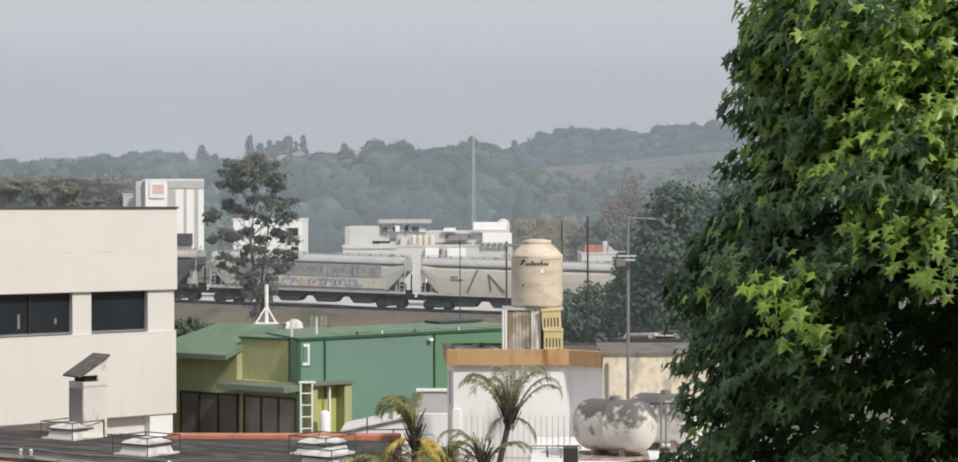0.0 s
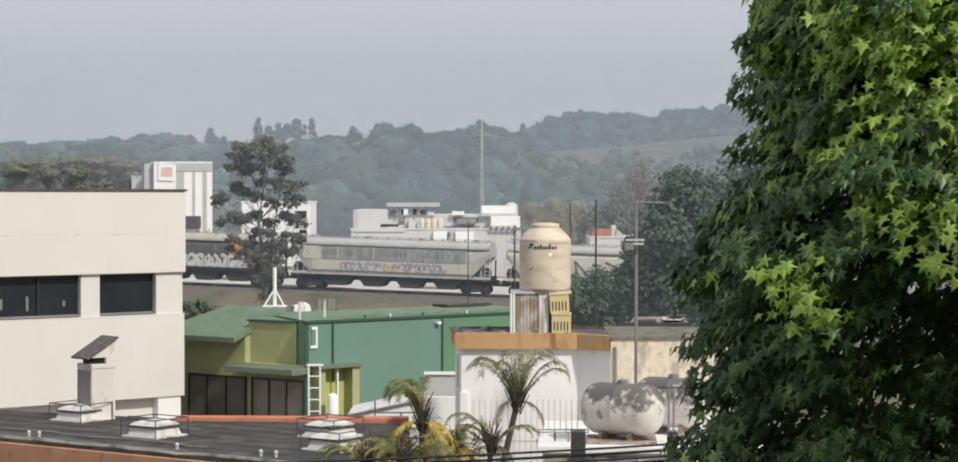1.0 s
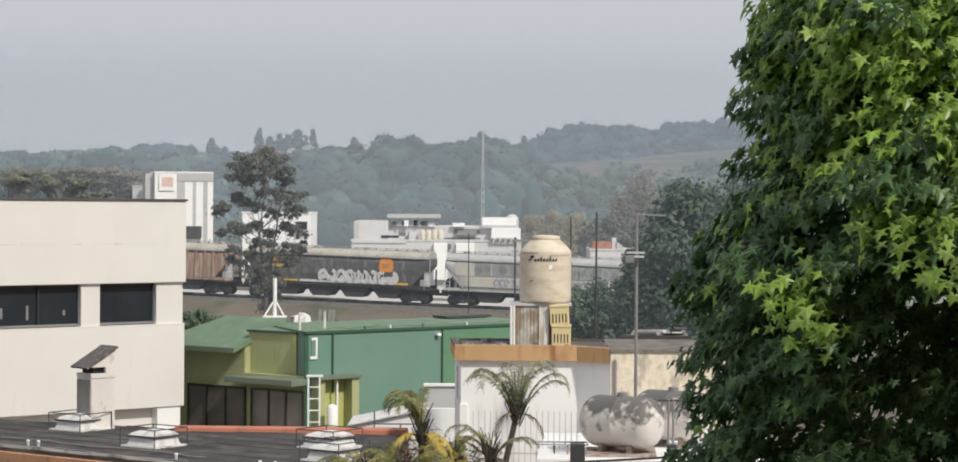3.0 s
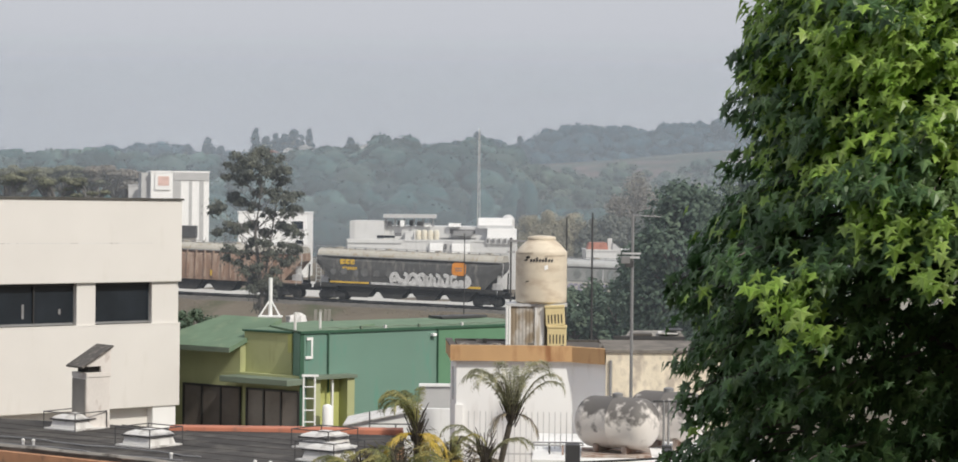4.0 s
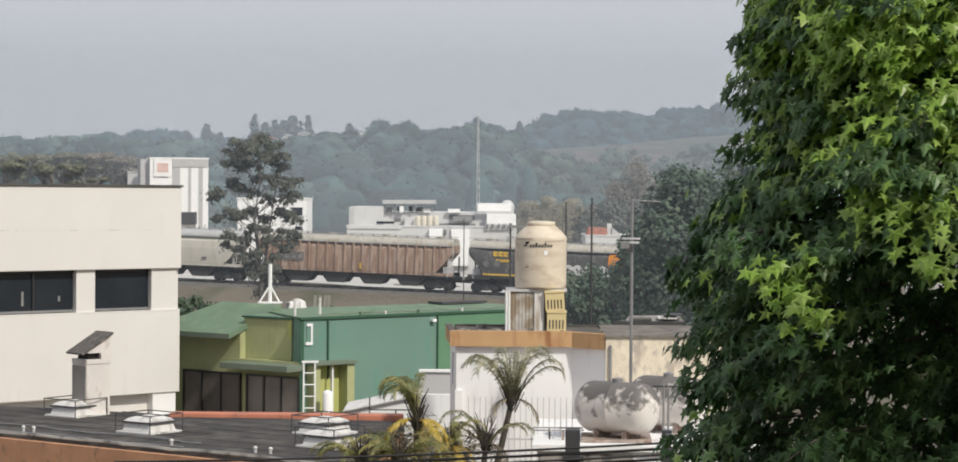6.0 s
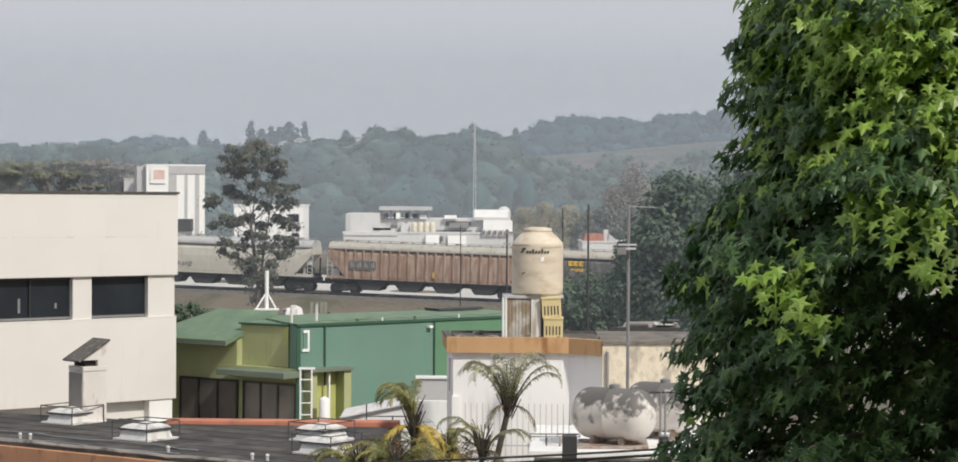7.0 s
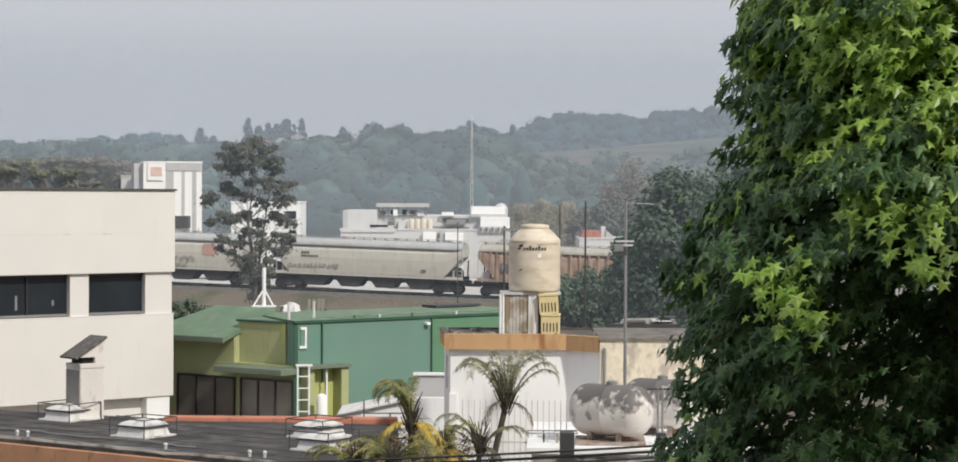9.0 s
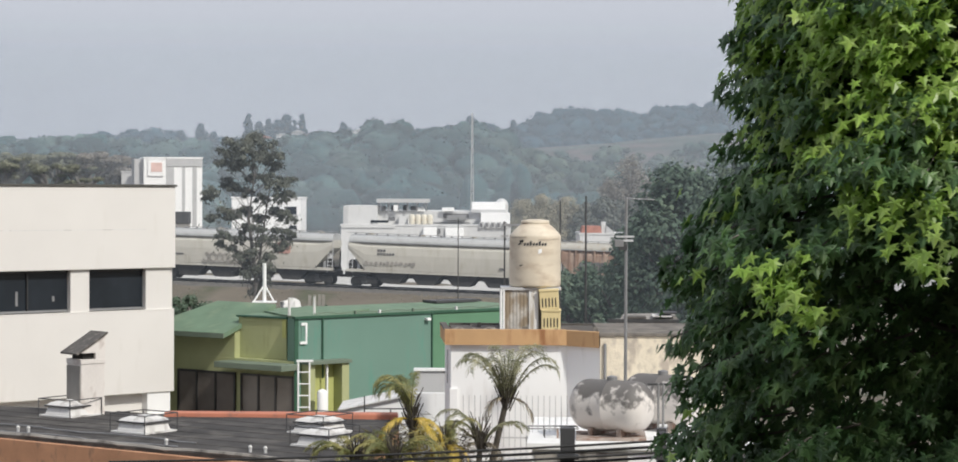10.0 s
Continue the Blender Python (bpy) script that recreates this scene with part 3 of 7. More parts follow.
# ---- cream office building with window bands ----
def office():
    t = thing("office_building", pose(-8.593, 62.78, 0, 0, 0, 41), "cream rendered office building with dark ribbon windows", "building")
    L, D = 22.0, 13.0
    part("upper_wall", box(-L, 0, -0.12, D, 5.77, 8.12, 0.03), M_CREAM, t)
    part("coping", box(-L, 0.03, -0.16, D, 8.12, 8.18), M_COPING, t, "thin dark roof coping")
    for x in (-1.0, -6.2, -11.5):
        part("joint", box(-L if x < -11 else x - 5.2, x, -0.123, -0.12, 6.88, 6.9), M_OLDWHITE, t)
    part("lower_wall", box(-L, 0.0, -0.05, D, 2.18, 4.56, 0.02), M_CREAM, t)
    part("ledge", box(-L, 0.0, -0.055, 0, 4.55, 4.585), M_CREAM, t)
    part("core", box(-L, -0.23, 0.84, D, 4.56, 5.77), M_FRAME, t)
    # columns between the windows
    for x0, x1 in ((-0.95, -0.09), (-3.42, -2.81), (-9.2, -8.56), (-14.8, -14.1)):
        part("column", box(x0, x1, -0.02, 0.46, 4.56, 5.77, 0.015), M_CREAM, t)
    part("column", box(-0.09, 0.0, 0.06, 0.46, 4.56, 5.77), M_CREAM, t)
    for x0, x1 in ((-2.81, -0.95), (-8.56, -3.42), (-14.1, -9.2)):
        w = part("window", box(x0, x1, 0.16, 0.2, 4.6, 5.75), M_GLASS, t, "dark tinted glazing")
        k = 1 if x1 - x0 < 2 else 4
        part("bottom_frame", box(x0, x1, 0.1, 0.16, 4.6, 4.66), M_STEEL, w)
        part("top_frame", box(x0, x1, 0.1, 0.16, 5.7, 5.77), M_FRAME, w)
        for i in range(1, k):
            x = x0 + (x1 - x0) * i / k
            part("mullion", box(x - 0.025, x + 0.025, 0.1, 0.16, 4.66, 5.7), M_FRAME, w)
    # pale strips paint the lamp reflections in the glazing
    for x, z0, z1 in ((-6.35, 4.95, 5.25), (-5.85, 4.85, 5.3), (-5.05, 4.8, 5.35), (-3.9, 4.9, 5.2)):
        part("blind", box(x, x + 0.07, 0.152, 0.158, z0, z1 - 0.15), M_STEEL, t, "pale strip painted for a lamp reflection in the glass")
    # recessed ground floor with corner pillars
    part("ground_floor", box(-L, -0.55, 0.3, D, 0, 2.18), M_CREAM, t)
    part("pillar", box(-0.88, -0.1, 0.0, 0.46, 0, 2.18, 0.01), M_WHITE, t)
    part("plinth", box(-L, -0.05, -0.1, 0.1, 0, 1.5), M_OLDWHITE, t)
    return t


office()


# ---- green and olive house with a long green side wall ----
def green_house():
    t = thing("green_house", pose(-4.98, 62.0, 0, 0, 0, 41), "long green painted house with a flat green roof", "house")
    # long side wall runs to the right and away; local x along it
    part("side_wall", prism([(0.0, 0.0), (5.1, 0.0), (5.1, 3.4), (0.95, 3.4)], 0, 4.33), M_TEAL, t, "teal green rendered side wall")
    part("side_wall", box(5.1, 9.5, -0.01, 3.4, 0, 4.33), M_GREEN, t, "brighter green rendered side wall")
    part("roof_edge", box(-0.05, 9.5, -0.06, 0.1, 4.33, 4.4), M_DARKGREEN, t)
    bm = bmesh.new()
    rim = [(0.0, 0.05), (9.5, 0.05), (9.5, 3.4), (0.95, 3.4)]
    lo = [bm.verts.new((x, y, 4.335 + 0.012 * y)) for x, y in rim]
    hi = [bm.verts.new((x, y, 4.405 + 0.012 * y)) for x, y in rim]
    bm.faces.new(lo[::-1])
    bm.faces.new(hi)
    for k in range(4):
        bm.faces.new((lo[k], lo[(k + 1) % 4], hi[(k + 1) % 4], hi[k]))
    part("roof", bm, M_GREENROOF, t)
    part("roof_cable", path([(0.8 + 0.5 * k, 0.18 + 0.05 * math.sin(k * 1.7), 4.45 + 0.025 * math.sin(k * 2.3)) for k in range(16)], [0.014] * 16, 5), M_GREYTRIM, t, "thin cable along the roof edge")
    for k, x in enumerate((2.2, 3.1, 4.4, 6.1)):
        part("roof_bracket", box(x, x + 0.06, 0.02, 0.1, 4.38, 4.5), M_OLDWHITE if k % 2 else M_GREYTRIM, t)
    part("roof_vent", box(7.4, 9.3, 2.5, 3.2, 4.46, 4.53), M_DARKSTEEL, t, "long dark roof vent")
    part("corner_strip", box(-0.04, 0.1, -0.015, 0.0, 0, 4.33), M_DARKGREEN, t)
    part("drain_pipe", tube((0.95, -0.05, 2.6), (0.95, -0.05, 4.4), 0.025), M_DARKGREEN, t)
    part("drain_pipe", tube((5.1, -0.04, 0), (5.1, -0.04, 4.4), 0.025), M_DARKGREEN, t)
    sw = part("side_window", box(0.2, 0.34, -0.02, 0.02, 3.64, 4.2), M_TEAL, t, "narrow side window in a white frame")
    for x0, x1, z0, z1 in ((0.33, 0.39, 3.6, 4.22), (0.14, 0.33, 3.6, 3.68), (0.18, 0.33, 4.14, 4.22)):
        part("frame", box(x0, x1, -0.05, -0.015, z0, z1), M_WHITE, sw)
    part("wall_lamp", box(4.82, 4.97, -0.15, 0.0, 4.12, 4.2, 0.015), M_WHITE, t)
    for x in (0.15, 1.05):
        part("vent_pipe", tube((x, 0.5, 4.4), (x, 0.5, 4.92), 0.04), M_OLDWHITE, t)
    # door niche
    part("niche_canopy", box(0.15, 1.68, -0.5, 0.05, 3.03, 3.13, 0.01), M_GREYTRIM, t)
    part("niche_wall", box(1.37, 1.63, -0.42, 0.02, 0, 3.03), M_OLIVE, t)
    part("niche_wall", box(0.2, 0.44, -0.36, 0.02, 0, 3.03), M_OLIVE, t)
    part("door", box(0.46, 1.36, -0.03, 0.02, 0.0, 3.0), M_LIME, t)
    part("door_jamb", box(0.86, 0.91, -0.36, -0.28, 0, 3.0), M_WHITE, t)
    return t


def olive_front():
    t = thing("olive_annex", pose(-4.98, 62.0, 0, 0, 0, -37), "olive yellow front with brown glass doors and green eaves", "house")
    # local x runs towards the corner, so the front lies at x < 0
    L = 5.2
    part("front_wall", box(-L, 0.0, 0.0, 1.6, 0, 3.1), M_OLIVE, t)
    for x0, x1 in ((-4.62, -2.32), (-2.05, -0.03)):
        d = part("glass_door", box(x0, x1, -0.05, -0.01, 0.25, 2.68), M_DOORGLASS, t, "brown tinted sliding glass door")
        for i in range(4):
            x = x0 + (x1 - x0) * i / 3
            part("door_frame", box(x - 0.03, x + 0.03, -0.08, -0.04, 0.25, 2.68), M_FRAME, d)
        part("door_frame", box(x0, x1, -0.08, -0.04, 2.62, 2.68), M_FRAME, d)
        # reflection on the lower door, painted as a pale strip
        part("curtain", box(x0 + 0.1, x1 - 0.1, -0.055, -0.045, 0.3, 1.2), M_OLDWHITE, d, "pale lower strip painted for a reflection on the door glass")
    part("canopy", box(-2.55, 0.1, -0.7, 0.1, 2.86, 3.04, 0.02), M_GREYTRIM, t, "grey-green door canopy")
    part("parapet_wall", box(-2.45, -0.58, 0.25, 0.46, 3.1, 4.3, 0.01), M_OLIVE, t, "olive parapet wall")
    part("parapet_coping", box(-2.5, -0.56, 0.2, 0.5, 4.3, 4.35), M_DARKGREEN, t)
    # sunlight on the parapet's end, painted as a brighter strip
    part("parapet_edge", box(-0.72, -0.575, 0.235, 0.252, 3.75, 4.28), M_LIME, t, "brighter yellow-green strip painted as the sunlit parapet cheek")
    part("gable", box(-5.0, -2.4, 0.02, 1.6, 3.1, 3.9), M_OLIVE, t)
    part("teal_return", box(-0.58, 0.0, 0.5, 1.6, 3.1, 4.3), M_TEAL, t)
    part("roof_block", box(-2.45, -0.58, 0.5, 1.6, 3.1, 4.26), M_OLIVE, t)
    bm = bmesh.new()
    rim = [(-2.45, 0.47), (-0.05, 0.47), (0.1, 3.2), (-2.3, 3.2)]
    lo = [bm.verts.new((x, y, 4.26 + 0.06 * y)) for x, y in rim]
    hi = [bm.verts.new((x, y, 4.32 + 0.06 * y)) for x, y in rim]
    bm.faces.new(lo[::-1])
    bm.faces.new(hi)
    for k in range(4):
        bm.faces.new((lo[k], lo[(k + 1) % 4], hi[(k + 1) % 4], hi[k]))
    part("flat_roof", bm, M_GREENROOF, t)
    # hipped green roof over the far end
    bm = bmesh.new()
    lo = [(-5.9, -0.5, 3.71), (-2.33, -0.5, 3.71), (-2.33, 1.75, 4.48), (-4.73, 1.75, 4.5), (-5.9, 1.2, 3.71)]
    v = [bm.verts.new(p) for p in lo] + [bm.verts.new((x, y, z + 0.14)) for x, y, z in lo]
    for q in ((4, 3, 2, 1, 0), (5, 6, 7, 8), (5, 8, 9), (0, 1, 6, 5), (1, 2, 7, 6), (2, 3, 8, 7), (3, 4, 9, 8), (4, 0, 5, 9)):
        bm.faces.new([v[i] for i in q])
    part("hipped_roof", bm, M_GREENROOF, t, "worn green coated sloping roof")
    part("fascia", box(-5.9, -2.32, -0.54, -0.505, 3.7, 3.84), M_GREYTRIM, t)
    return t


green_house()
olive_front()


# ---- white house with a terrace roof ----
def terrace_house():
    t = thing("terrace_house", pose(-0.37, 45.0, 0, 0, 0, -1), "white house with an ochre parapet round its flat roof", "house")
    # the front turns towards the street before it meets the beige wing
    part("wall", prism([(0, 0), (2.42, 0), (3.08, -0.56), (3.08, 2.6), (-0.2, 2.6)], 0, 4.83), M_WHITE, t, "white rendered wall")
    part("pier", box(-0.02, 0.14, -0.05, 0.3, 0, 3.9), M_WHITE, t)
    part("side_window", box(-0.12, -0.06, 1.2, 1.9, 3.9, 4.6), M_FARGREY, t)
    # deck and back parapet share one dark colour
    part("roof", prism([(0.05, 0.05), (2.42, 0.05), (3.06, -0.5), (3.06, 2.55), (-0.1, 2.55)], 4.83, 5.08), M_ROOFTOP, t, "dark roof deck")
    p = part("parapet", prism([(-0.13, -0.12), (2.40, -0.12), (2.40, 0.1), (-0.13, 0.1)], 4.82, 5.14), M_PARAPET, t, "ochre painted parapet")
    part("parapet_turn", prism([(2.40, -0.12), (3.06, -0.68), (3.06, -0.42), (2.40, 0.1)], 4.81, 5.13), M_PARAPET, p)
    part("parapet_side", prism([(-0.13, 0.1), (-0.02, 0.1), (-0.2, 2.6), (-0.31, 2.6)], 4.82, 5.1), M_PARAPET, p)
    # dark cap paints the shade along the side parapet
    part("side_cap", prism([(-0.14, 0.1), (0.0, 0.1), (-0.18, 2.6), (-0.32, 2.6)], 5.1, 5.13), M_ROOFTOP, p, "dark cap coloured as shade on the side parapet")
    rng = random.Random(8)
    for k in range(9):
        x = rng.uniform(0.2, 3.0)
        part("roof_debris", box(x, x + rng.uniform(0.05, 0.2), 0.3 + 0.2 * k, 0.36 + 0.2 * k, 5.08, 5.1 + rng.uniform(0.01, 0.08)), M_GRIME if k % 2 else M_CONCRETE, t)
    part("roof_hose", path([(0.05 + 0.1 * k, 0.3 + 0.25 * math.sin(k * 0.9), 5.13 + 0.02 * math.sin(k * 2)) for k in range(10)], [0.015] * 10, 5), M_CONCRETE, t, "pale hose lying on the roof")
    part("parapet_back", box(-0.11, 3.06, 2.45, 2.6, 4.82, 5.12), M_ROOFTOP, p)
    b = part("beige_wing", box(3.08, 5.6, -0.66, 2.6, 0, 5.05), M_BEIGE, t, "peeling beige wing")
    part("wing_roof", box(3.06, 5.7, -0.7, 2.7, 5.05, 5.12, 0.015), M_GRIME, b, "grimy concrete roof edge")
    part("wing_pipe", tube((3.18, -0.7, 0), (3.18, -0.7, 4.9), 0.03), M_STEEL, b)
    return t


terrace_house()


# ---- low building with the black roof ----
def black_roof():
    t = thing("low_building", pose(0, 0, 0), "low orange-walled building with a black membrane roof", "building")
    a = radians(-35)
    d = Vector((math.cos(a), math.sin(a)))
    o = Vector((-9.71, 43.8))
    fl, fr = o - d * 16, o + d * 9.4
    outline = [tuple(fl), tuple(fr), (-1.5, 46.6), (-6.6, 47.3), (-8.0, 48.2), (-11.2, 49.6), (-20.0, 58.0)]
    part("roof", prism(outline, 2.85, 3.07), M_BITUMEN, t, "black roofing membrane with seams")
    part("wall", prism([(x, y + 0.12) for x, y in outline], 0, 2.84), M_ORANGE, t)
    n = Vector((d.y, -d.x))
    q = [fl + n * 0.0, fl + n * 0.16, fr + n * 0.16, fr + n * 0.0]
    part("front_parapet", prism([tuple(p) for p in q], 0.0, 3.0), M_ORANGE, t, "stained orange parapet wall")
    # seams of the membrane and the mortar fillet along the edge
    for i in range(7):
        e = o + Vector((-d.y, d.x)) * (0.35 + 0.72 * i)
        lo, hi = (-5.0, 8.0) if i < 5 else (-1.0, 6.5)
        p0, p1 = e + d * lo, e + d * hi
        part("seam", path([(p0.x, p0.y, 3.07), (p1.x, p1.y, 3.07)], [0.012, 0.012], 4), M_BITUMEN, t)
    rng = random.Random(12)
    pts = [o + d * (-6 + 0.6 * i) + Vector((-d.y, d.x)) * (0.05 + rng.uniform(-0.02, 0.05)) for i in range(27)]
    part("edge_fillet", path([(p.x, p.y, 3.08 + rng.uniform(-0.01, 0.02)) for p in pts], [0.05] * 27, 6), M_CONCRETE, t)
    for off, lo, k in ((0.32, -5.6, 24), (1.15, -1.2, 14)):
        pts = [o + d * (lo + 0.45 * i) + Vector((-d.y, d.x)) * (off + 0.1 * math.sin(i * 0.9) + rng.uniform(-0.05, 0.05)) for i in range(k)]
        part("roof_cable", path([(p.x, p.y, 3.095) for p in pts], [0.016] * k, 5), M_STEEL, t, "loose grey cable lying on the membrane")
    return t


black_roof()
b = thing("roof_ridge_beam", pose(-6.6, 47.15, 0, 0, 0, -2.0), "red painted roof edge beam behind the black roof", "roof beam")
part("beam", box(0.0, 5.0, 0.0, 0.35, 2.78, 2.95, 0.01), M_RED, b)
part("cap", box(-0.05, 5.05, -0.05, 0.4, 2.95, 3.16, 0.03), M_RED, b)
part("support", box(0.0, 5.0, 0.05, 0.3, 0, 2.78), M_CONCRETE, b)


# ---- things on the roofs ----
def skylight(m):
    t = thing("skylight", m, "white domed roof skylight inside a thin dark guard frame", "skylight", "skylights on the black roof")
    h = 0.385
    part("flange", box(-h - 0.1, h + 0.1, -h - 0.1, h + 0.1, 0, 0.03), M_OLDWHITE, t)
    bm = bmesh.new()
    for (r0, z0, r1, z1) in ((h, 0.03, h - 0.05, 0.2),):
        v = [bm.verts.new((x * r, y * r, z)) for r, z in ((r0, z0), (r1, z1)) for x, y in ((-1, -1), (1, -1), (1, 1), (-1, 1))]
        for q in ((0, 1, 5, 4), (1, 2, 6, 5), (2, 3, 7, 6), (3, 0, 4, 7), (4, 5, 6, 7)):
            bm.faces.new([v[i] for i in q])
    part("curb", bm, M_OLDWHITE, t)
    part("rim", box(-h - 0.01, h + 0.01, -h - 0.01, h + 0.01, 0.2, 0.235, 0.01), M_DARKSTEEL, t)
    bm = bmesh.new()
    rings = []
    for r, z in ((h - 0.02, 0.235), (h * 0.8, 0.285), (h * 0.5, 0.325), (h * 0.2, 0.345)):
        rings.append([bm.verts.new((x * r, y * r, z)) for x, y in ((-1, -1), (1, -1), (1, 1), (-1, 1))])
    for a, b_ in zip(rings, rings[1:]):
        for i in range(4):
            bm.faces.new((a[i], a[(i + 1) % 4], b_[(i + 1) % 4], b_[i]))
    bm.faces.new(rings[-1])
    part("dome", bm, M_OLDWHITE, t, "cloudy white acrylic dome")
    g = 0.48
    for x, y in ((-g, -g), (g, -g), (g, g), (-g, g)):
        part("guard_post", tube((x, y, 0), (x, y, 0.38), 0.012, n=5), M_DARKSTEEL, t)
    for a, b_ in (((-g, -g), (g, -g)), ((g, -g), (g, g)), ((g, g), (-g, g)), ((-g, g), (-g, -g))):
        part("guard_rail", tube((*a, 0.38), (*b_, 0.38), 0.012, n=5), M_DARKSTEEL, t)
    return t


first = skylight(pose(-8.74, 47.37, 3.07, 0, 0, -35))
for x, y in ((-6.65, 44.21), (-2.79, 41.94), (-3.05, 44.2)):
    copy_thing(first, pose(x, y, 3.07, 0, 0, -35))


def chimney():
    t = thing("chimney", pose(-8.44, 47.6, 3.0, 0, 0, 41), "weathered white rendered chimney with a slanted dark hood", "chimney")
    part("shaft", box(-0.3, 0.3, -0.3, 0.3, 0, 1.22, 0.015), M_CHIMNEY, t, "stained render shaft")
    # thin darker grey plate over the left face of the shaft
    part("flue_panel", box(-0.318, -0.3, -0.27, 0.28, 0.06, 1.16), M_CONCRETE, t, "dull grey plate over the left face")
    part("collar", box(-0.31, 0.31, -0.315, 0.31, 1.2, 1.3, 0.01), M_CHIMNEY, t, "rendered collar")
    part("neck", box(-0.2, 0.2, -0.2, 0.24, 1.3, 1.48), M_UNDER, t, "dark smoke opening")
    for y in (-0.31, 0.23):
        bm = slab([(0.06, 1.3), (0.31, 1.3), (0.31, 1.825), (-0.3, 1.47), (-0.3, 1.44), (0.06, 1.44)], y, y + 0.08)
        part("cheek", bm, M_CHIMNEY, t, "rendered side cheek")
    part("back_wall", box(0.23, 0.31, -0.23, 0.23, 1.3, 1.8), M_CHIMNEY, t)
    part("hood", slab([(-0.42, 1.405), (0.36, 1.855), (0.34, 1.89), (-0.44, 1.44)], -0.35, 0.35), M_HOOD, t, "slanted dark fibre-cement hood")
    return t


chimney()


def ladder(m):
    t = thing("ladder", m, "white painted metal ladder leaning on the green house", "ladder")
    for x in (0.0, 0.32):
        part("rail", tube((x, 0, 0), (x, 0.1, 3.2), 0.025, n=6), M_WHITE, t)
    for i in range(10):
        z = 0.25 + i * 0.33
        part("rung", tube((0, 0.03 * z, z), (0.32, 0.03 * z, z), 0.02, n=6), M_WHITE, t)
    part("top_bar", box(-0.05, 0.42, 0.06, 0.12, 3.18, 3.24), M_WHITE, t)
    return t


ladder(pose(-4.81, 60.9, 0, 0, 0, 5))

t = thing("antenna_mast", pose(-6.25, 66, 4.6), "white tripod mast standing on the green roof", "antenna")
part("mast", tube((0, 0, 0), (0, 0, 1.2), 0.06, n=10), M_WHITE, t)
for k in range(3):
    a = radians(90 + 120 * k)
    part("leg", tube((0.38 * math.cos(a), 0.38 * math.sin(a), 0), (0, 0, 0.55), 0.025, n=6), M_WHITE, t)
part("base_ring", box(-0.36, 0.36, -0.25, 0.25, 0, 0.04), M_WHITE, t)

t = thing("water_heater", pose(-4.18, 61.6, 0), "white cylindrical water heater in the door niche", "water heater")
part("body", lathe([(0.13, 1.0), (0.145, 1.05), (0.145, 2.26), (0.12, 2.32), (0.05, 2.35), (0.02, 2.36)], 20), M_WHITE, t, smooth=True)
part("stand", box(-0.12, 0.12, -0.12, 0.12, 0, 1.0), M_CONCRETE, t)


M_SCUFF = mat("dirty_plastic", (0.54, 0.46, 0.36), 0.7, var=0.25, scale=6.0)


def water_tank():
    t = thing("water_tank", pose(1.42, 46.5, 5.97), "beige plastic rooftop water tank with dark printed emblem", "water tank")
    prof = [(0.5, 0.0), (0.545, 0.02), (0.55, 0.06)]
    for k in range(5):
        z = 0.12 + k * 0.19
        prof += [(0.551, z), (0.5535, z + 0.05), (0.5535, z + 0.1), (0.551, z + 0.15)]
    prof += [(0.555, 1.08), (0.54, 1.12), (0.42, 1.25), (0.28, 1.37)]
    part("body", lathe(prof, 48), M_TANK, t, smooth=True)
    part("lid", lathe([(0.31, 1.36), (0.31, 1.4), (0.29, 1.43), (0.1, 1.45)], 32), M_TANK, t)
    # printed emblem and line of lettering as plain bars, wrapped on the tank
    def mark(a0, a1, z0, z1, name, m_):
        bm = bmesh.new()
        n = 8
        lo, hi = [], []
        for i in range(n + 1):
            a = radians(a0 + (a1 - a0) * i / n)
            lo.append(bm.verts.new((0.562 * math.sin(a), -0.562 * math.cos(a), z0 + 0.02 * i / n)))
            hi.append(bm.verts.new((0.562 * math.sin(a), -0.562 * math.cos(a), z1 + 0.02 * i / n)))
        for i in range(n):
            bm.faces.new((lo[i], lo[i + 1], hi[i + 1], hi[i]))
        part(name, bm, m_, t)
    mark(-42, -33, 0.9, 0.93, "emblem", M_BLACK)
    mark(-38, -28, 0.95, 1.0, "emblem", M_BLACK)
    for i in range(8):
        mark(-27 + i * 6.6, -22.2 + i * 6.6, 0.885, 0.94 + (0.035 if i in (2, 5) else 0.0), "lettering_bar", M_DARKSTEEL)
    mark(5, 13, 0.72, 0.81, "label", M_WHITE)
    for a0, a1, z0, z1 in ((-70, -20, 1.045, 1.07), (5, 62, 1.0, 1.03)):
        mark(a0, a1, z0, z1, "scuff", M_SCUFF)
    mark(-38, -30, 0.45, 0.47, "lettering_bar", M_BLACK)
    return t


water_tank()
t = thing("tank_stand", pose(1.12, 46.5, 5.08), "tank stand clad in rusty corrugated sheet with white posts", "tank stand")
bm = bmesh.new()
n = 40
cols = [[bm.verts.new((-0.36 + 0.74 * i / n, -0.42 + 0.005 * math.sin(i * 1.57), z)) for z in (0.0, 0.86)] for i in range(n + 1)]
for a, b_ in zip(cols, cols[1:]):
    bm.faces.new((a[0], b_[0], b_[1], a[1]))
part("cladding", bm, M_SHEET, t, "rust-stained corrugated sheet")
part("white_panel", box(0.16, 0.36, -0.45, -0.43, 0.0, 0.84), M_DRIP, t, "white paint-splashed sheet")
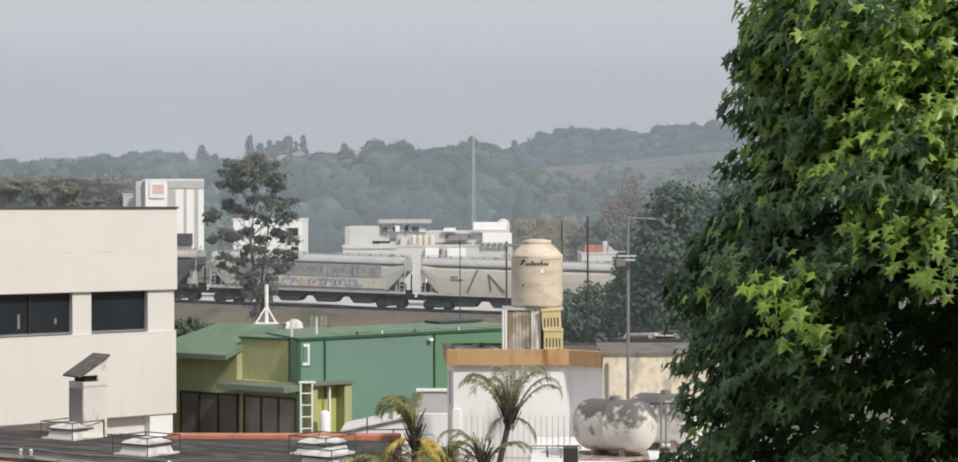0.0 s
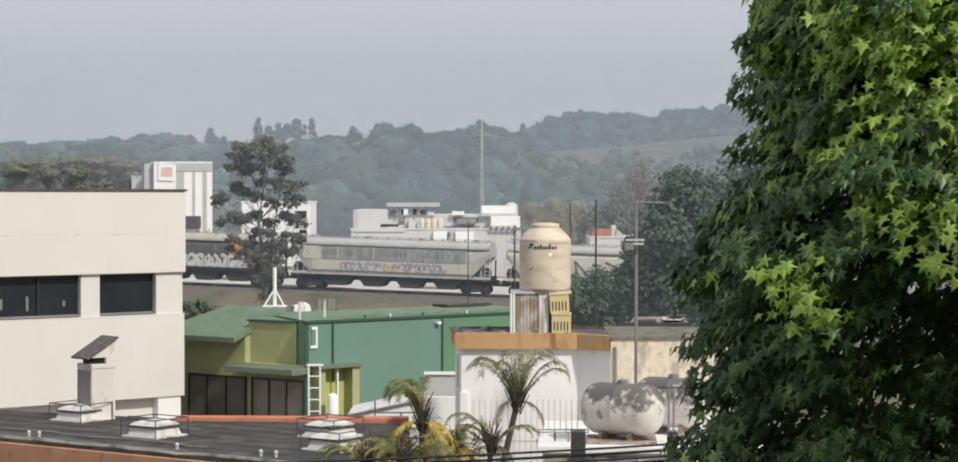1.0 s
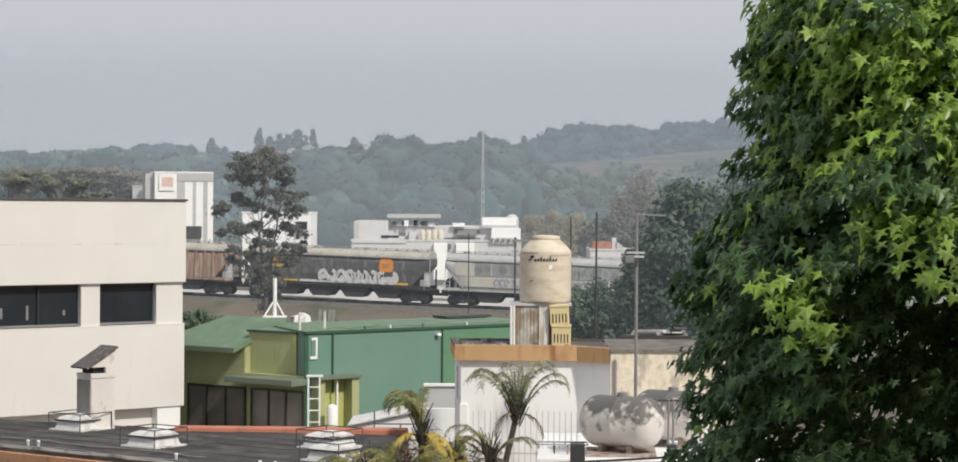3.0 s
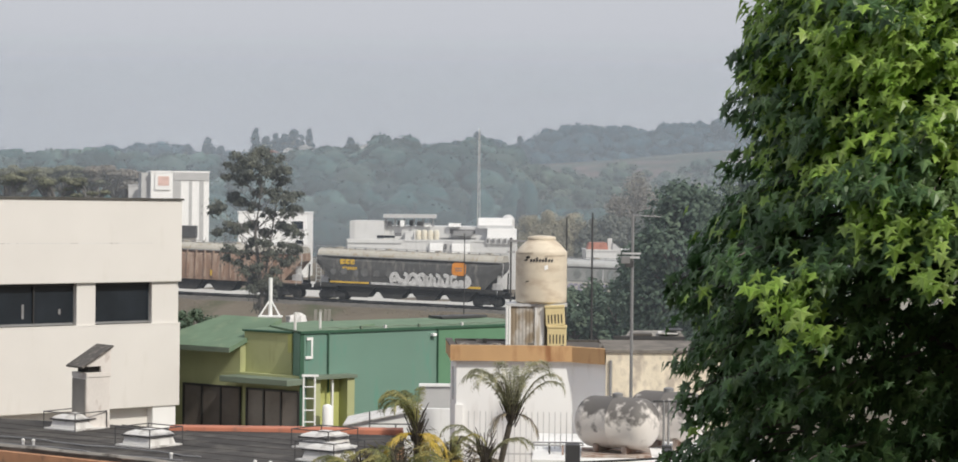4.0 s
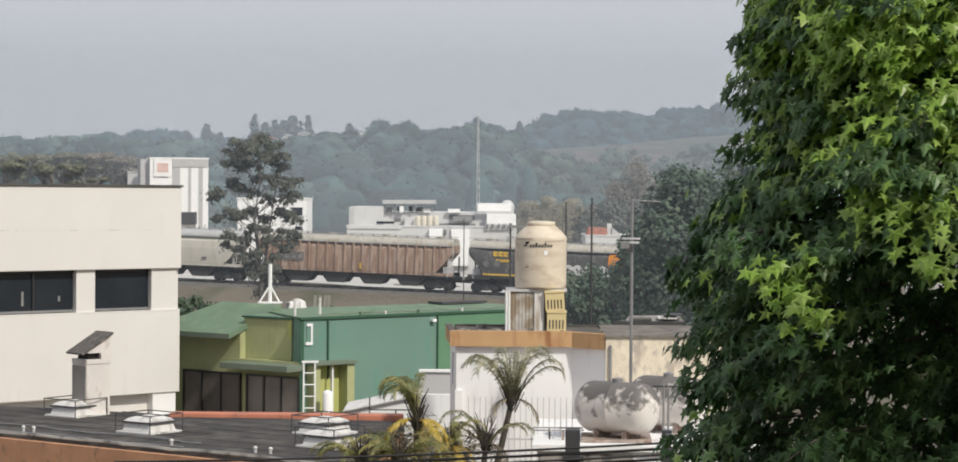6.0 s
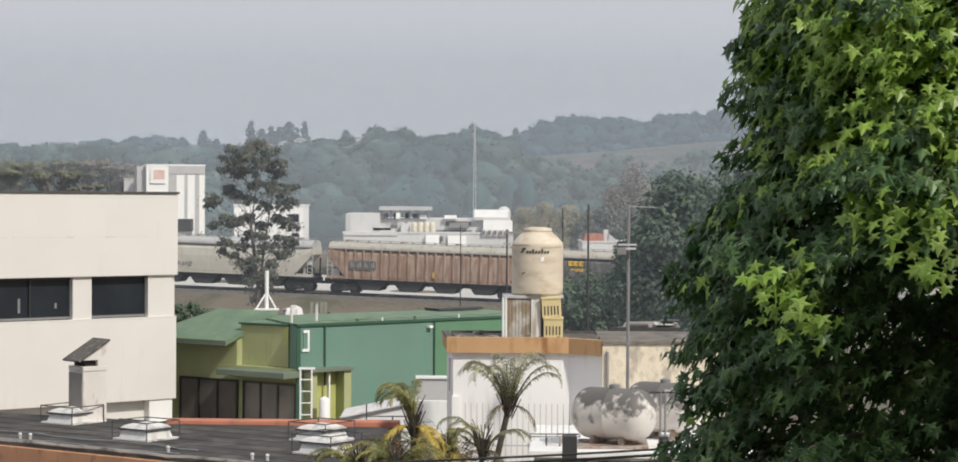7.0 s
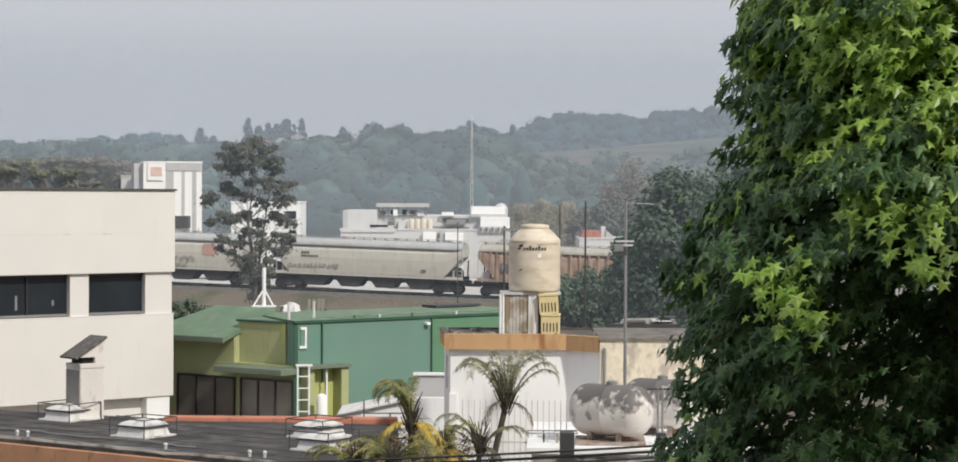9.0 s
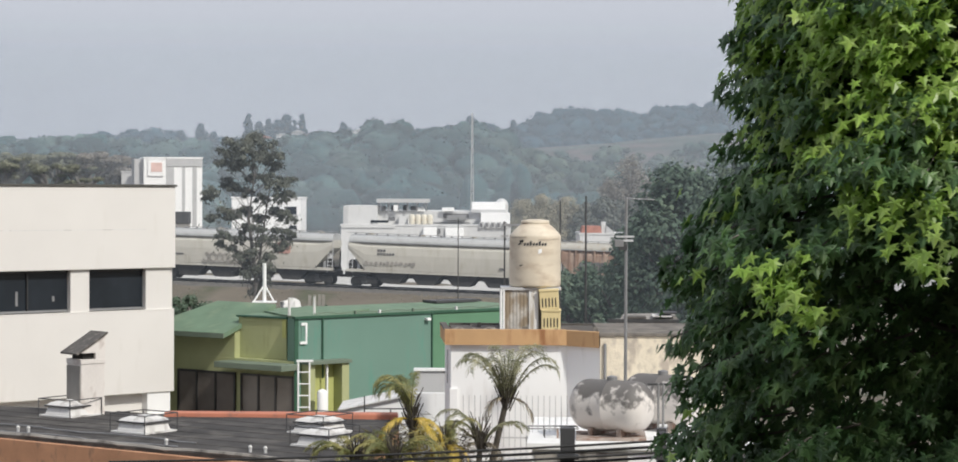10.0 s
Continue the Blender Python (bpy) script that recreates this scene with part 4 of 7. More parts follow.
part("block", box(-0.36, 0.75, -0.38, 0.5, 0, 0.82), M_CONCRETE, t)
part("top_plate", box(-0.44, 0.85, -0.46, 0.56, 0.83, 0.885), M_GALV, t)
for x in (-0.44, -0.38):
    part("post", tube((x, -0.44, 0), (x, -0.44, 0.84), 0.025, n=8), M_WHITE, t)
for k in range(2):
    t = thing("plastic_crate", pose(1.75 - 0.03 * k, 46.02, 5.08 + 0.43 * k, 0, -3.0 * k, -4), "yellow slotted plastic crate stacked beside the tank stand", "crate", "stacked crates")
    part("body", box(-0.2, 0.2, -0.1, 0.25, 0, 0.42, 0.01), M_CRATE, t)
    for i in range(5):
        x = -0.14 + i * 0.07
        part("slot", box(x - 0.013, x + 0.013, -0.104, -0.099, 0.05, 0.24), M_UNDER, t)
    part("rim", box(-0.21, 0.21, -0.115, 0.26, 0.38, 0.43, 0.008), M_CRATE, t)

for x, y in ((-9.19, 44.05), (-8.96, 43.95), (-5.86, 41.85), (-4.12, 40.75), (-3.82, 40.6)):
    t = thing("vent_cap", pose(x, y, 3.07), "small white pipe cap on the edge of the black roof", "pipe cap", "pipe caps on the black roof")
    part("pipe", tube((0, 0, 0), (0, 0, 0.1), 0.03, n=8), M_GALV, t)
    part("cap", lathe([(0.038, 0.08), (0.042, 0.1), (0.02, 0.13)], 10), M_OLDWHITE, t)

M_RUSTY = mat("rust_streaked_concrete", (0.4, 0.34, 0.3), 0.9, var=0.3, scale=3, stain=(0.22, 0.13, 0.09), amount=0.5, stain_scale=(2, 2, 2))
# ---- gas tanks on the white utility block ----
t = thing("utility_block", pose(3.0, 41.0, 0, 0, 0, -3), "low white utility building under the gas tanks", "building")
part("wall", box(-1.75, 2.6, -1.6, 2.8, 0, 3.3), M_WHITE, t)
part("roof", box(-1.85, 2.7, -1.7, 2.9, 3.3, 3.42, 0.01), M_WHITE, t, "white roof slab")
part("grey_panel", box(-1.7, 0.0, -1.63, -1.6, 0.0, 3.25), M_CONCRETE, t, "bare grey rendered panel")
part("plinth", box(-0.95, 0.35, -1.3, 0.0, 3.42, 3.47, 0.01), M_RUSTY, t, "rust-streaked tank plinth")


def gas_tank(m):
    t = thing("gas_tank", m, "weathered white gas tank with mould on top", "gas tank", "rooftop gas tanks")
    r, half = 0.48, 0.48
    prof = []
    for i in range(9):
        a = math.pi / 2 * i / 8
        prof.append((max(0.02, r * math.sin(a)), -half - r * 0.72 * math.cos(a)))
    prof += [(r, -0.02), (r * 1.012, -0.01), (r * 1.012, 0.01), (r, 0.02)]
    prof += [(a, -b_) for a, b_ in prof[8::-1]]
    part("shell", lathe(prof, 40, axis="X"), M_GAS, t, smooth=True)
    for x in (-0.3, 0.3):
        part("saddle", box(x - 0.05, x + 0.05, -0.3, 0.3, -0.6, -0.4), M_RUSTY, t)
    part("valve_cover", lathe([(0.1, 0.46), (0.1, 0.54), (0.05, 0.56)], 16), M_STEEL, t)
    return t


first = gas_tank(pose(2.68, 40.3, 4.02, 0, 0, -32))
copy_thing(first, pose(3.75, 41.6, 4.02, 0, 0, -32))
t = thing("gas_pipe", pose(3.52, 40.0, 3.42), "grey steel gas pipes with a crossbar beside the tanks", "pipe")
for x in (0, 0.09):
    part("pipe", tube((x, 0, 0), (x, 0, 1.05), 0.022, n=8), M_STEEL, t)
part("crossbar", tube((-0.2, 0, 1.03), (0.4, 0, 1.03), 0.02, n=8), M_DARKSTEEL, t)

# ---- fence and block wall ----
t = thing("fence", pose(-0.1, 41.2, 0, 0, 0, -2), "thin grey metal bar fence on a low block wall", "fence")
for i in range(19):
    part("bar", tube((i * 0.11, 0, 2.6), (i * 0.11, 0, 4.12), 0.009, n=5), M_GALV, t)
for z in (2.7, 3.3):
    part("rail", box(-0.05, 2.05, -0.012, 0.012, z, z + 0.03), M_GALV, t)
part("low_wall", box(-0.1, 2.1, -0.1, 0.1, 0, 2.9), M_OLDWHITE, t)
t = thing("block_pier", pose(1.55, 40.4, 0), "rough grey concrete block pier with a slab on top", "pier")
part("core", box(-0.24, 0.26, -0.16, 0.2, 0, 3.4), M_GRIME, t)
rng = random.Random(44)
for r_ in range(6):
    for c_ in range(3):
        x = -0.3 + 0.21 * c_ + (0.06 if r_ % 2 else 0.0)
        z = 3.4 - 0.17 * (r_ + 1)
        d = rng.uniform(-0.02, 0.02)
        part("block", box(x, x + 0.19, -0.22 + d, -0.155, z, z + 0.15, 0.008), M_CONCRETE if rng.random() < 0.6 else M_OLDWHITE, t)
t = thing("pipe_rack", pose(1.62, 40.4, 3.4), "low rusty grey pipe rack standing on the block pier", "rack")
for x in (-0.5, 0.0, 0.42):
    part("cross_rail", tube((x, -0.25, 0.2), (x, 0.2, 0.2), 0.014, n=6), M_STEEL, t)
for y in (-0.25, 0.2):
    part("rail", tube((-0.5, y, 0.2), (0.42, y, 0.2), 0.016, n=6), M_STEEL, t)
    for x in (-0.2, 0.2):
        part("leg", tube((x, y * 0.6, 0.0), (x, y, 0.2), 0.014, n=6), M_DARKSTEEL, t)
part("hanging_strip", box(0.02, 0.06, -0.26, -0.25, 0.02, 0.2), M_RUSTY, t)

# ---- poles ----
t = thing("aerial_pole", pose(3.074, 42.3, 3.42), "tall grey steel aerial pole with crossbar", "pole")
part("pole", tube((0, 0, 0), (0, 0, 4.5), 0.035, 0.028, 10), M_STEEL, t)
part("crossbar", tube((0, 0, 4.47), (0.55, 0, 4.44), 0.012, n=6), M_STEEL, t)
part("clamp", box(-0.07, 0.14, -0.05, 0.05, 3.62, 3.66), M_GALV, t)
part("insulator", box(-0.14, 0.02, -0.05, 0.05, 3.45, 3.58, 0.01), M_DARKSTEEL, t)
part("bracket_arm", box(-0.2, 0.16, -0.03, 0.03, 3.7, 3.735), M_GALV, t)
part("junction_box", box(-0.22, -0.05, -0.06, 0.06, 3.52, 3.66, 0.01), M_STEEL, t)
for px, y, top, r in ((-0.367, 72, 7.145, 0.02), (0.935, 57, 7.226, 0.028), (2.781, 66, 7.739, 0.026), (3.349, 62, 7.895, 0.033)):
    t = thing("utility_pole", pose(px, y, 0), "thin dark utility pole behind the houses", "pole", "poles behind the houses")
    part("pole", tube((0, 0, 0), (0, 0, top), r, r * 0.8, 8), M_DARKSTEEL, t)
    if y == 57:
        part("crossarm", box(-0.06, 0.42, -0.03, 0.03, top - 0.12, top - 0.06), M_STEEL, t)
        part("crossarm", box(-0.1, 0.1, -0.03, 0.03, top - 0.4, top - 0.36), M_STEEL, t)

# ---- cables on posts close below the window ----
t = thing("power_cables", pose(0, 0, 0), "bundle of black power cables between dark posts", "cable")
for k, (dz, dy) in enumerate(((0.0, 0.0), (-0.07, 0.05), (-0.13, 0.0), (-0.19, 0.06))):
    pts = []
    for i in range(21):
        x = -4.0 + 10.0 * i / 20
        pts.append((x, 24 + dy, 5.105 + 0.062 * x + 0.004 * (x - 1.6) ** 2 + dz))
    part("cable", path(pts, [0.014 + 0.003 * (k % 2)] * 21, 6), M_CABLE, t)
for px, w in ((948, 0.08), (1103, 0.05)):
    x = (px - 784) / 3536 * 24
    p = thing("cable_post", pose(x, 24.06, 0), "dark post carrying the power cables", "post", "cable posts")
    part("post", box(-w, w, 0.08, 0.08 + 2 * w, 0, 5.36, 0.008), M_DARKSTEEL, p)
    if w < 0.06:
        for k in range(3):
            part("insulator", lathe([(0.03, 0), (0.07, 0.015), (0.07, 0.04), (0.03, 0.055)], 12), M_DARKSTEEL, p).location = (0, 0.0, 5.13 + 0.075 * k)
    part("bracket", box(-w * 1.5, w * 1.5, -0.04, 0.1, 5.02, 5.07), M_DARKSTEEL, p)


# ---- trees ----
def limbs(rng, base, top, r, n, reach, bm=None, up=0.5):
    base, top = Vector(base), Vector(top)
    bm = path([base, base.lerp(top, 0.35) + Vector((rng.uniform(-1, 1), 0, 0)) * r, base.lerp(top, 0.7), top], [r, r * 0.75, r * 0.5, r * 0.15], 8, bm)
    ends = []
    for i in range(n):
        f = 0.3 + 0.68 * i / max(1, n - 1)
        p = base.lerp(top, f)
        a = rng.uniform(0, 2 * math.pi)
        l = reach * rng.uniform(0.6, 1.1)
        q = p + Vector((math.cos(a) * l, math.sin(a) * l, l * up * rng.uniform(0.6, 1.3)))
        mid = p.lerp(q, 0.5) + Vector((0, 0, -0.08 * l))
        path([p, mid, q], [r * (1 - f) * 0.5 + r * 0.12, r * 0.12, r * 0.04], 5, bm)
        ends.append(q)
    return bm, ends


def leafy(name, verts, faces, material, parent):
    ob = raw(name, verts, faces, material, parent)
    return ob


def eucalyptus():
    rng = random.Random(21)
    base = Vector((-15.017, 150, -1.9))
    foot = ground_height(base.x, base.y) - 0.1 - base.z
    t = thing("eucalyptus_tree", Matrix.Translation(base), "tall thin eucalyptus with sparse grey-green tufts", "tree")
    bm = path([(0, 0, foot), (0.2, 0, 4), (-0.3, 0, 8), (0.1, 0, 11), (-0.2, 0, 13.4)], [0.17, 0.14, 0.11, 0.07, 0.03], 8)
    path([(0.2, 0, 3), (0.7, 0, 7), (1.2, 0.2, 10.5)], [0.11, 0.08, 0.03], 6, bm)
    ends = []
    # foliage pads: side, height, half-width; the crown is a dense cap over loose, separate pads
    for x, z, s in ((-0.9, 13.1, 0.75), (0.1, 13.5, 0.8), (-1.6, 12.5, 0.7), (0.9, 13.0, 0.7), (1.5, 12.3, 0.65), (-0.3, 12.7, 0.8), (0.6, 12.2, 0.7), (1.75, 11.7, 0.45), (-1.9, 11.9, 0.4),
                    (-1.1, 11.7, 0.5), (-2.0, 10.5, 0.55), (-2.8, 9.9, 0.55), (-3.1, 9.5, 0.35), (-1.3, 10.2, 0.45), (0.9, 10.8, 0.5), (1.6, 10.4, 0.6), (2.3, 10.6, 0.5), (2.5, 9.7, 0.5), (1.9, 9.5, 0.5),
                    (0.1, 10.9, 0.5), (-0.5, 9.9, 0.5), (0.5, 9.4, 0.55), (-2.2, 8.5, 0.6), (-1.5, 8.1, 0.55), (-2.8, 8.1, 0.4), (-0.6, 8.6, 0.5), (1.3, 8.5, 0.6), (2.2, 8.3, 0.5), (2.7, 8.0, 0.35), (0.4, 8.0, 0.55),
                    (-1.8, 6.9, 0.55), (-0.9, 6.6, 0.5), (1.7, 7.1, 0.5), (2.4, 7.0, 0.45), (0.8, 6.6, 0.55), (-2.3, 6.3, 0.35), (0.0, 5.7, 0.5), (-1.1, 5.4, 0.5), (1.1, 5.4, 0.5), (0.5, 4.6, 0.45), (-0.5, 4.2, 0.4), (0.3, 3.4, 0.4), (1.6, 6.0, 0.5), (-1.6, 5.9, 0.45), (2.2, 6.2, 0.4), (0.6, 3.9, 0.5), (-0.4, 4.9, 0.5), (1.2, 4.7, 0.45), (0.0, 2.9, 0.35), (0.4, 7.3, 0.5), (-0.4, 7.4, 0.5)):
        y = rng.uniform(-1.0, 1.0)
        s *= 0.86 if z < 10 else 1.0
        e = Vector((x + rng.uniform(-0.1, 0.1), y, z))
        p = Vector((0.15 * math.sin(z), 0, max(1.5, z - 1.6 - 0.3 * abs(x))))
        path([p, p.lerp(e, 0.55) + Vector((0, 0, -0.15)), e], [0.035, 0.025, 0.012], 5, bm)
        ends.append((e, s))
    part("trunk", bm, M_EUCBARK, t)
    pts, nrm = [], []
    for e, s in ends:
        lobes = [(Vector((0, 0, 0)), s)] + [(Vector((rng.uniform(-1.15, 1.15) * s, rng.uniform(-0.8, 0.8) * s, rng.uniform(-1.0, 0.45) * s)), s * rng.uniform(0.35, 0.75)) for _ in range(5)]
        for c, r in lobes:
            for _ in range(int(330 * r * r) + 45):
                d = Vector((rng.gauss(0, 1), rng.gauss(0, 1), rng.gauss(0.35, 0.7))).normalized()
                q = r * rng.uniform(0.2, 1.0) ** 0.6
                pts.append(e + c + Vector((d.x * q, d.y * q, d.z * q * (0.8 if d.z > 0 else 0.55))))
                nrm.append(d)
    for _ in range(2600):
        e, s = rng.choice(ends)
        d = Vector((rng.gauss(0, 1), rng.gauss(0, 1), rng.gauss(-0.3, 0.8))) * s * 0.85
        pts.append(e + d)
        nrm.append(d.normalized())
    v, f = leaf_cloud(pts, nrm, 0.22, OVAL, rng, 0.4, 0.7)
    leafy("crown", v, f, M_EUC, t)


eucalyptus()


def broad_tree(name, x, y, z, h, r, seed, material, label, n=26, per=60, size=0.5, low=0.25, spire=False):
    rng = random.Random(seed)
    if y < 400:
        low_z = ground_height(x, y) - 0.1
        h, low, z = h + z - low_z, (low * h + z - low_z) / (h + z - low_z), low_z
    t = thing(name, pose(x, y, z), label, "tree")
    bm = path([(0, 0, 0), (0.1, 0, h * 0.3), (0, 0, h * 0.6), (0.1, 0, h * 0.85)], [h * 0.03, h * 0.024, h * 0.015, h * 0.004], 8)
    pts, nrm = [], []
    for i in range(n):
        d = Vector((rng.gauss(0, 1), rng.gauss(0, 1), 0))
        d.normalize()
        f = rng.random()
        zz = h * (low + (1 - low) * f)
        wide = r * math.sin(math.pi * min(1.0, 0.18 + 0.78 * f)) ** 0.7
        if spire:
            wide = r * (0.12 + 0.88 * (1 - f) ** 0.8) * rng.uniform(0.7, 1.3)
        e = d * wide * rng.uniform(0.3, 0.85)
        e.z = zz * 0.93
        path([(0, 0, zz * 0.55), (e * 0.5).xy.to_3d() + Vector((0, 0, zz * 0.78)), e], [h * 0.012, h * 0.008, h * 0.003], 5, bm)
        s = r * rng.uniform(0.26, 0.44) * (1 - 0.5 * f if spire else 1)
        for _ in range(per):
            q = Vector((rng.gauss(0, 1), rng.gauss(0, 1), rng.gauss(0.2, 1))).normalized()
            k = s * rng.uniform(0.55, 1.05)
            pts.append(e + Vector((q.x * k, q.y * k, q.z * k * 0.75)))
            nrm.append(q)
    part("trunk", bm, M_BARK, t)
    v, f = leaf_cloud(pts, nrm, size, TUFT, rng, 0.15, 0.4)
    leafy("crown", v, f, material, t)
    return t


broad_tree("shade_tree", 11.578, 115, -1.4, 11.0, 4.2, 31, M_DARKTREE, "dense dark green tree beyond the terrace", 90, 190, 0.25, 0.1)
broad_tree("shade_tree", 13.838, 105, -1.0, 11.0, 4.5, 32, M_DARKTREE, "dense dark green tree beyond the terrace", 70, 170, 0.25, 0.1)
broad_tree("shade_tree", 10.534, 128, -1.6, 8.6, 2.6, 33, M_DARKTREE, "dark green tree beside the railway", 50, 250, 0.2, 0.08)
broad_tree("dry_tree", 24.3, 322, -4.0, 17.9, 3.9, 34, M_DRYTREE, "half-bare pale tree beyond the railway", 90, 58, 0.27, 0.4)
broad_tree("dry_tree", 21.0, 321, -4.0, 14.6, 3.1, 36, M_DRYTREE, "half-bare pale tree beyond the railway", 60, 48, 0.27, 0.35)
for i, (px, py, r) in enumerate(((978, 332, 2.1), (1005, 322, 2.5), (1030, 330, 2.4), (962, 352, 1.8), (1060, 325, 2.6))):
    broad_tree("bush", (px - 784) / 3536 * 318, 318, -4.0, 12.0 - (py - 320) / 3536 * 318, r, 140 + i, M_GREYTREE, "greyish dark tree behind the red-roofed house", 50, 60, 0.4, 0.2)
for i, (px, py, r) in enumerate(((872, 332, 3.0), (905, 322, 3.4), (940, 328, 3.2))):
    broad_tree("scrub_tree", (px - 784) / 3536 * 320, 320, -3.5, 11.5 - (py - 320) / 3536 * 320, r * 1.1, 150 + i, M_TANBUSH, "pale tan scrub tree behind the factory", 60, 230, 0.21, 0.1)
for i, (px, h, r) in enumerate(((945, 4.6, 1.9), (985, 4.9, 2.2), (1020, 5.2, 2.2), (1060, 5.0, 2.4))):
    broad_tree("bush", (px - 784) / 3536 * 150, 150 + 3 * (i % 2), -2.0, h, r, 40 + i, M_DARKTREE, "dark bush along the railway bank", 34, 110, 0.25, 0.05)
for i, px in enumerate((306, 322, 338, 540)):
    broad_tree("bush", (px - 784) / 3536 * 82, 82 + i, -0.5, 4.75 - 0.12 * i, 0.75, 50 + i, M_DARKTREE, "green bush behind the green house", 34, 150, 0.1, 0.2)
def umbrella_tree(x, y, top, r, seed, material, label):
    """A bare forking trunk under broad, flat layers of leaf."""
    rng = random.Random(seed)
    z0 = ground_height(x, y) - 0.1
    h = top - z0
    t = thing("field_tree", pose(x, y, z0), label, "tree")
    bm = path([(0, 0, 0), (0.15, 0, h * 0.35), (-0.1, 0, h * 0.62)], [0.32, 0.24, 0.18], 8)
    pts, nrm = [], []
    for k in range(17):
        a, q = rng.uniform(0, 2 * math.pi), 1.3 * r * math.sqrt(rng.random())
        e = Vector((math.cos(a) * q, math.sin(a) * q, h - 0.35 - 0.45 * (q / r) ** 2 - (rng.uniform(1.0, 2.3) if k % 4 == 0 else rng.uniform(0, 0.75))))
        path([(-0.1, 0, h * 0.6), Vector((0, 0, h * 0.66)).lerp(e, 0.6), e], [0.15, 0.09, 0.03], 5, bm)
        w = rng.uniform(0.7, 1.5)
        for _ in range(400):
            d = Vector((rng.gauss(0, 1), rng.gauss(0, 1), rng.gauss(0.1, 0.9))).normalized()
            g = w * rng.uniform(0.2, 1.0) ** 0.6
            pts.append(e + Vector((d.x * g, d.y * g, d.z * g * (0.36 if d.z > 0 else 0.34))))
            nrm.append(d)
    part("trunk", bm, M_BARK, t)
    v, f = leaf_cloud(pts, nrm, 0.27, TUFT, rng, 0.1, 0.5)
    leafy("crown", v, f, material, t)


for i, (px, py, r, d) in enumerate(((-30, 290, 3.4, 0), (8, 292, 3.0, 8), (40, 286, 3.4, 0), (75, 290, 3.2, 8), (105, 285, 3.2, 0), (135, 288, 3.0, 8), (162, 284, 2.8, 0), (186, 286, 2.6, 6), (203, 294, 2.2, 9), (20, 300, 3.0, -3), (92, 302, 3.0, -3), (148, 304, 2.6, -3))):
    y = 315 + d
    umbrella_tree((px - 776) / 3536 * y, y, 8 - (py - 351) / 3536 * y, r, 60 + i, M_DRYTREE if px > 150 else M_OLIVETREE, "flat-topped olive green tree beyond the railway" if px < 150 else "flat-topped half-bare tree beyond the railway")
# tall trees on the crest
for i, (px, py) in enumerate(((422, 186), (455, 196), (484, 188), (510, 186), (345, 204), (312, 214), (578, 200), (650, 202), (785, 190), (855, 196), (440, 200), (470, 196), (498, 198), (462, 204), (600, 212), (800, 206), (365, 218), (820, 208))):
    x = (px - 784) / 3536 * 1000
    top = 8 - (py - 320) / 3536 * 1000
    zb = 12.0
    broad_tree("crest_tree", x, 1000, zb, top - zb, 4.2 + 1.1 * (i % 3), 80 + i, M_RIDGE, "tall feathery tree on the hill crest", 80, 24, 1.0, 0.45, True)


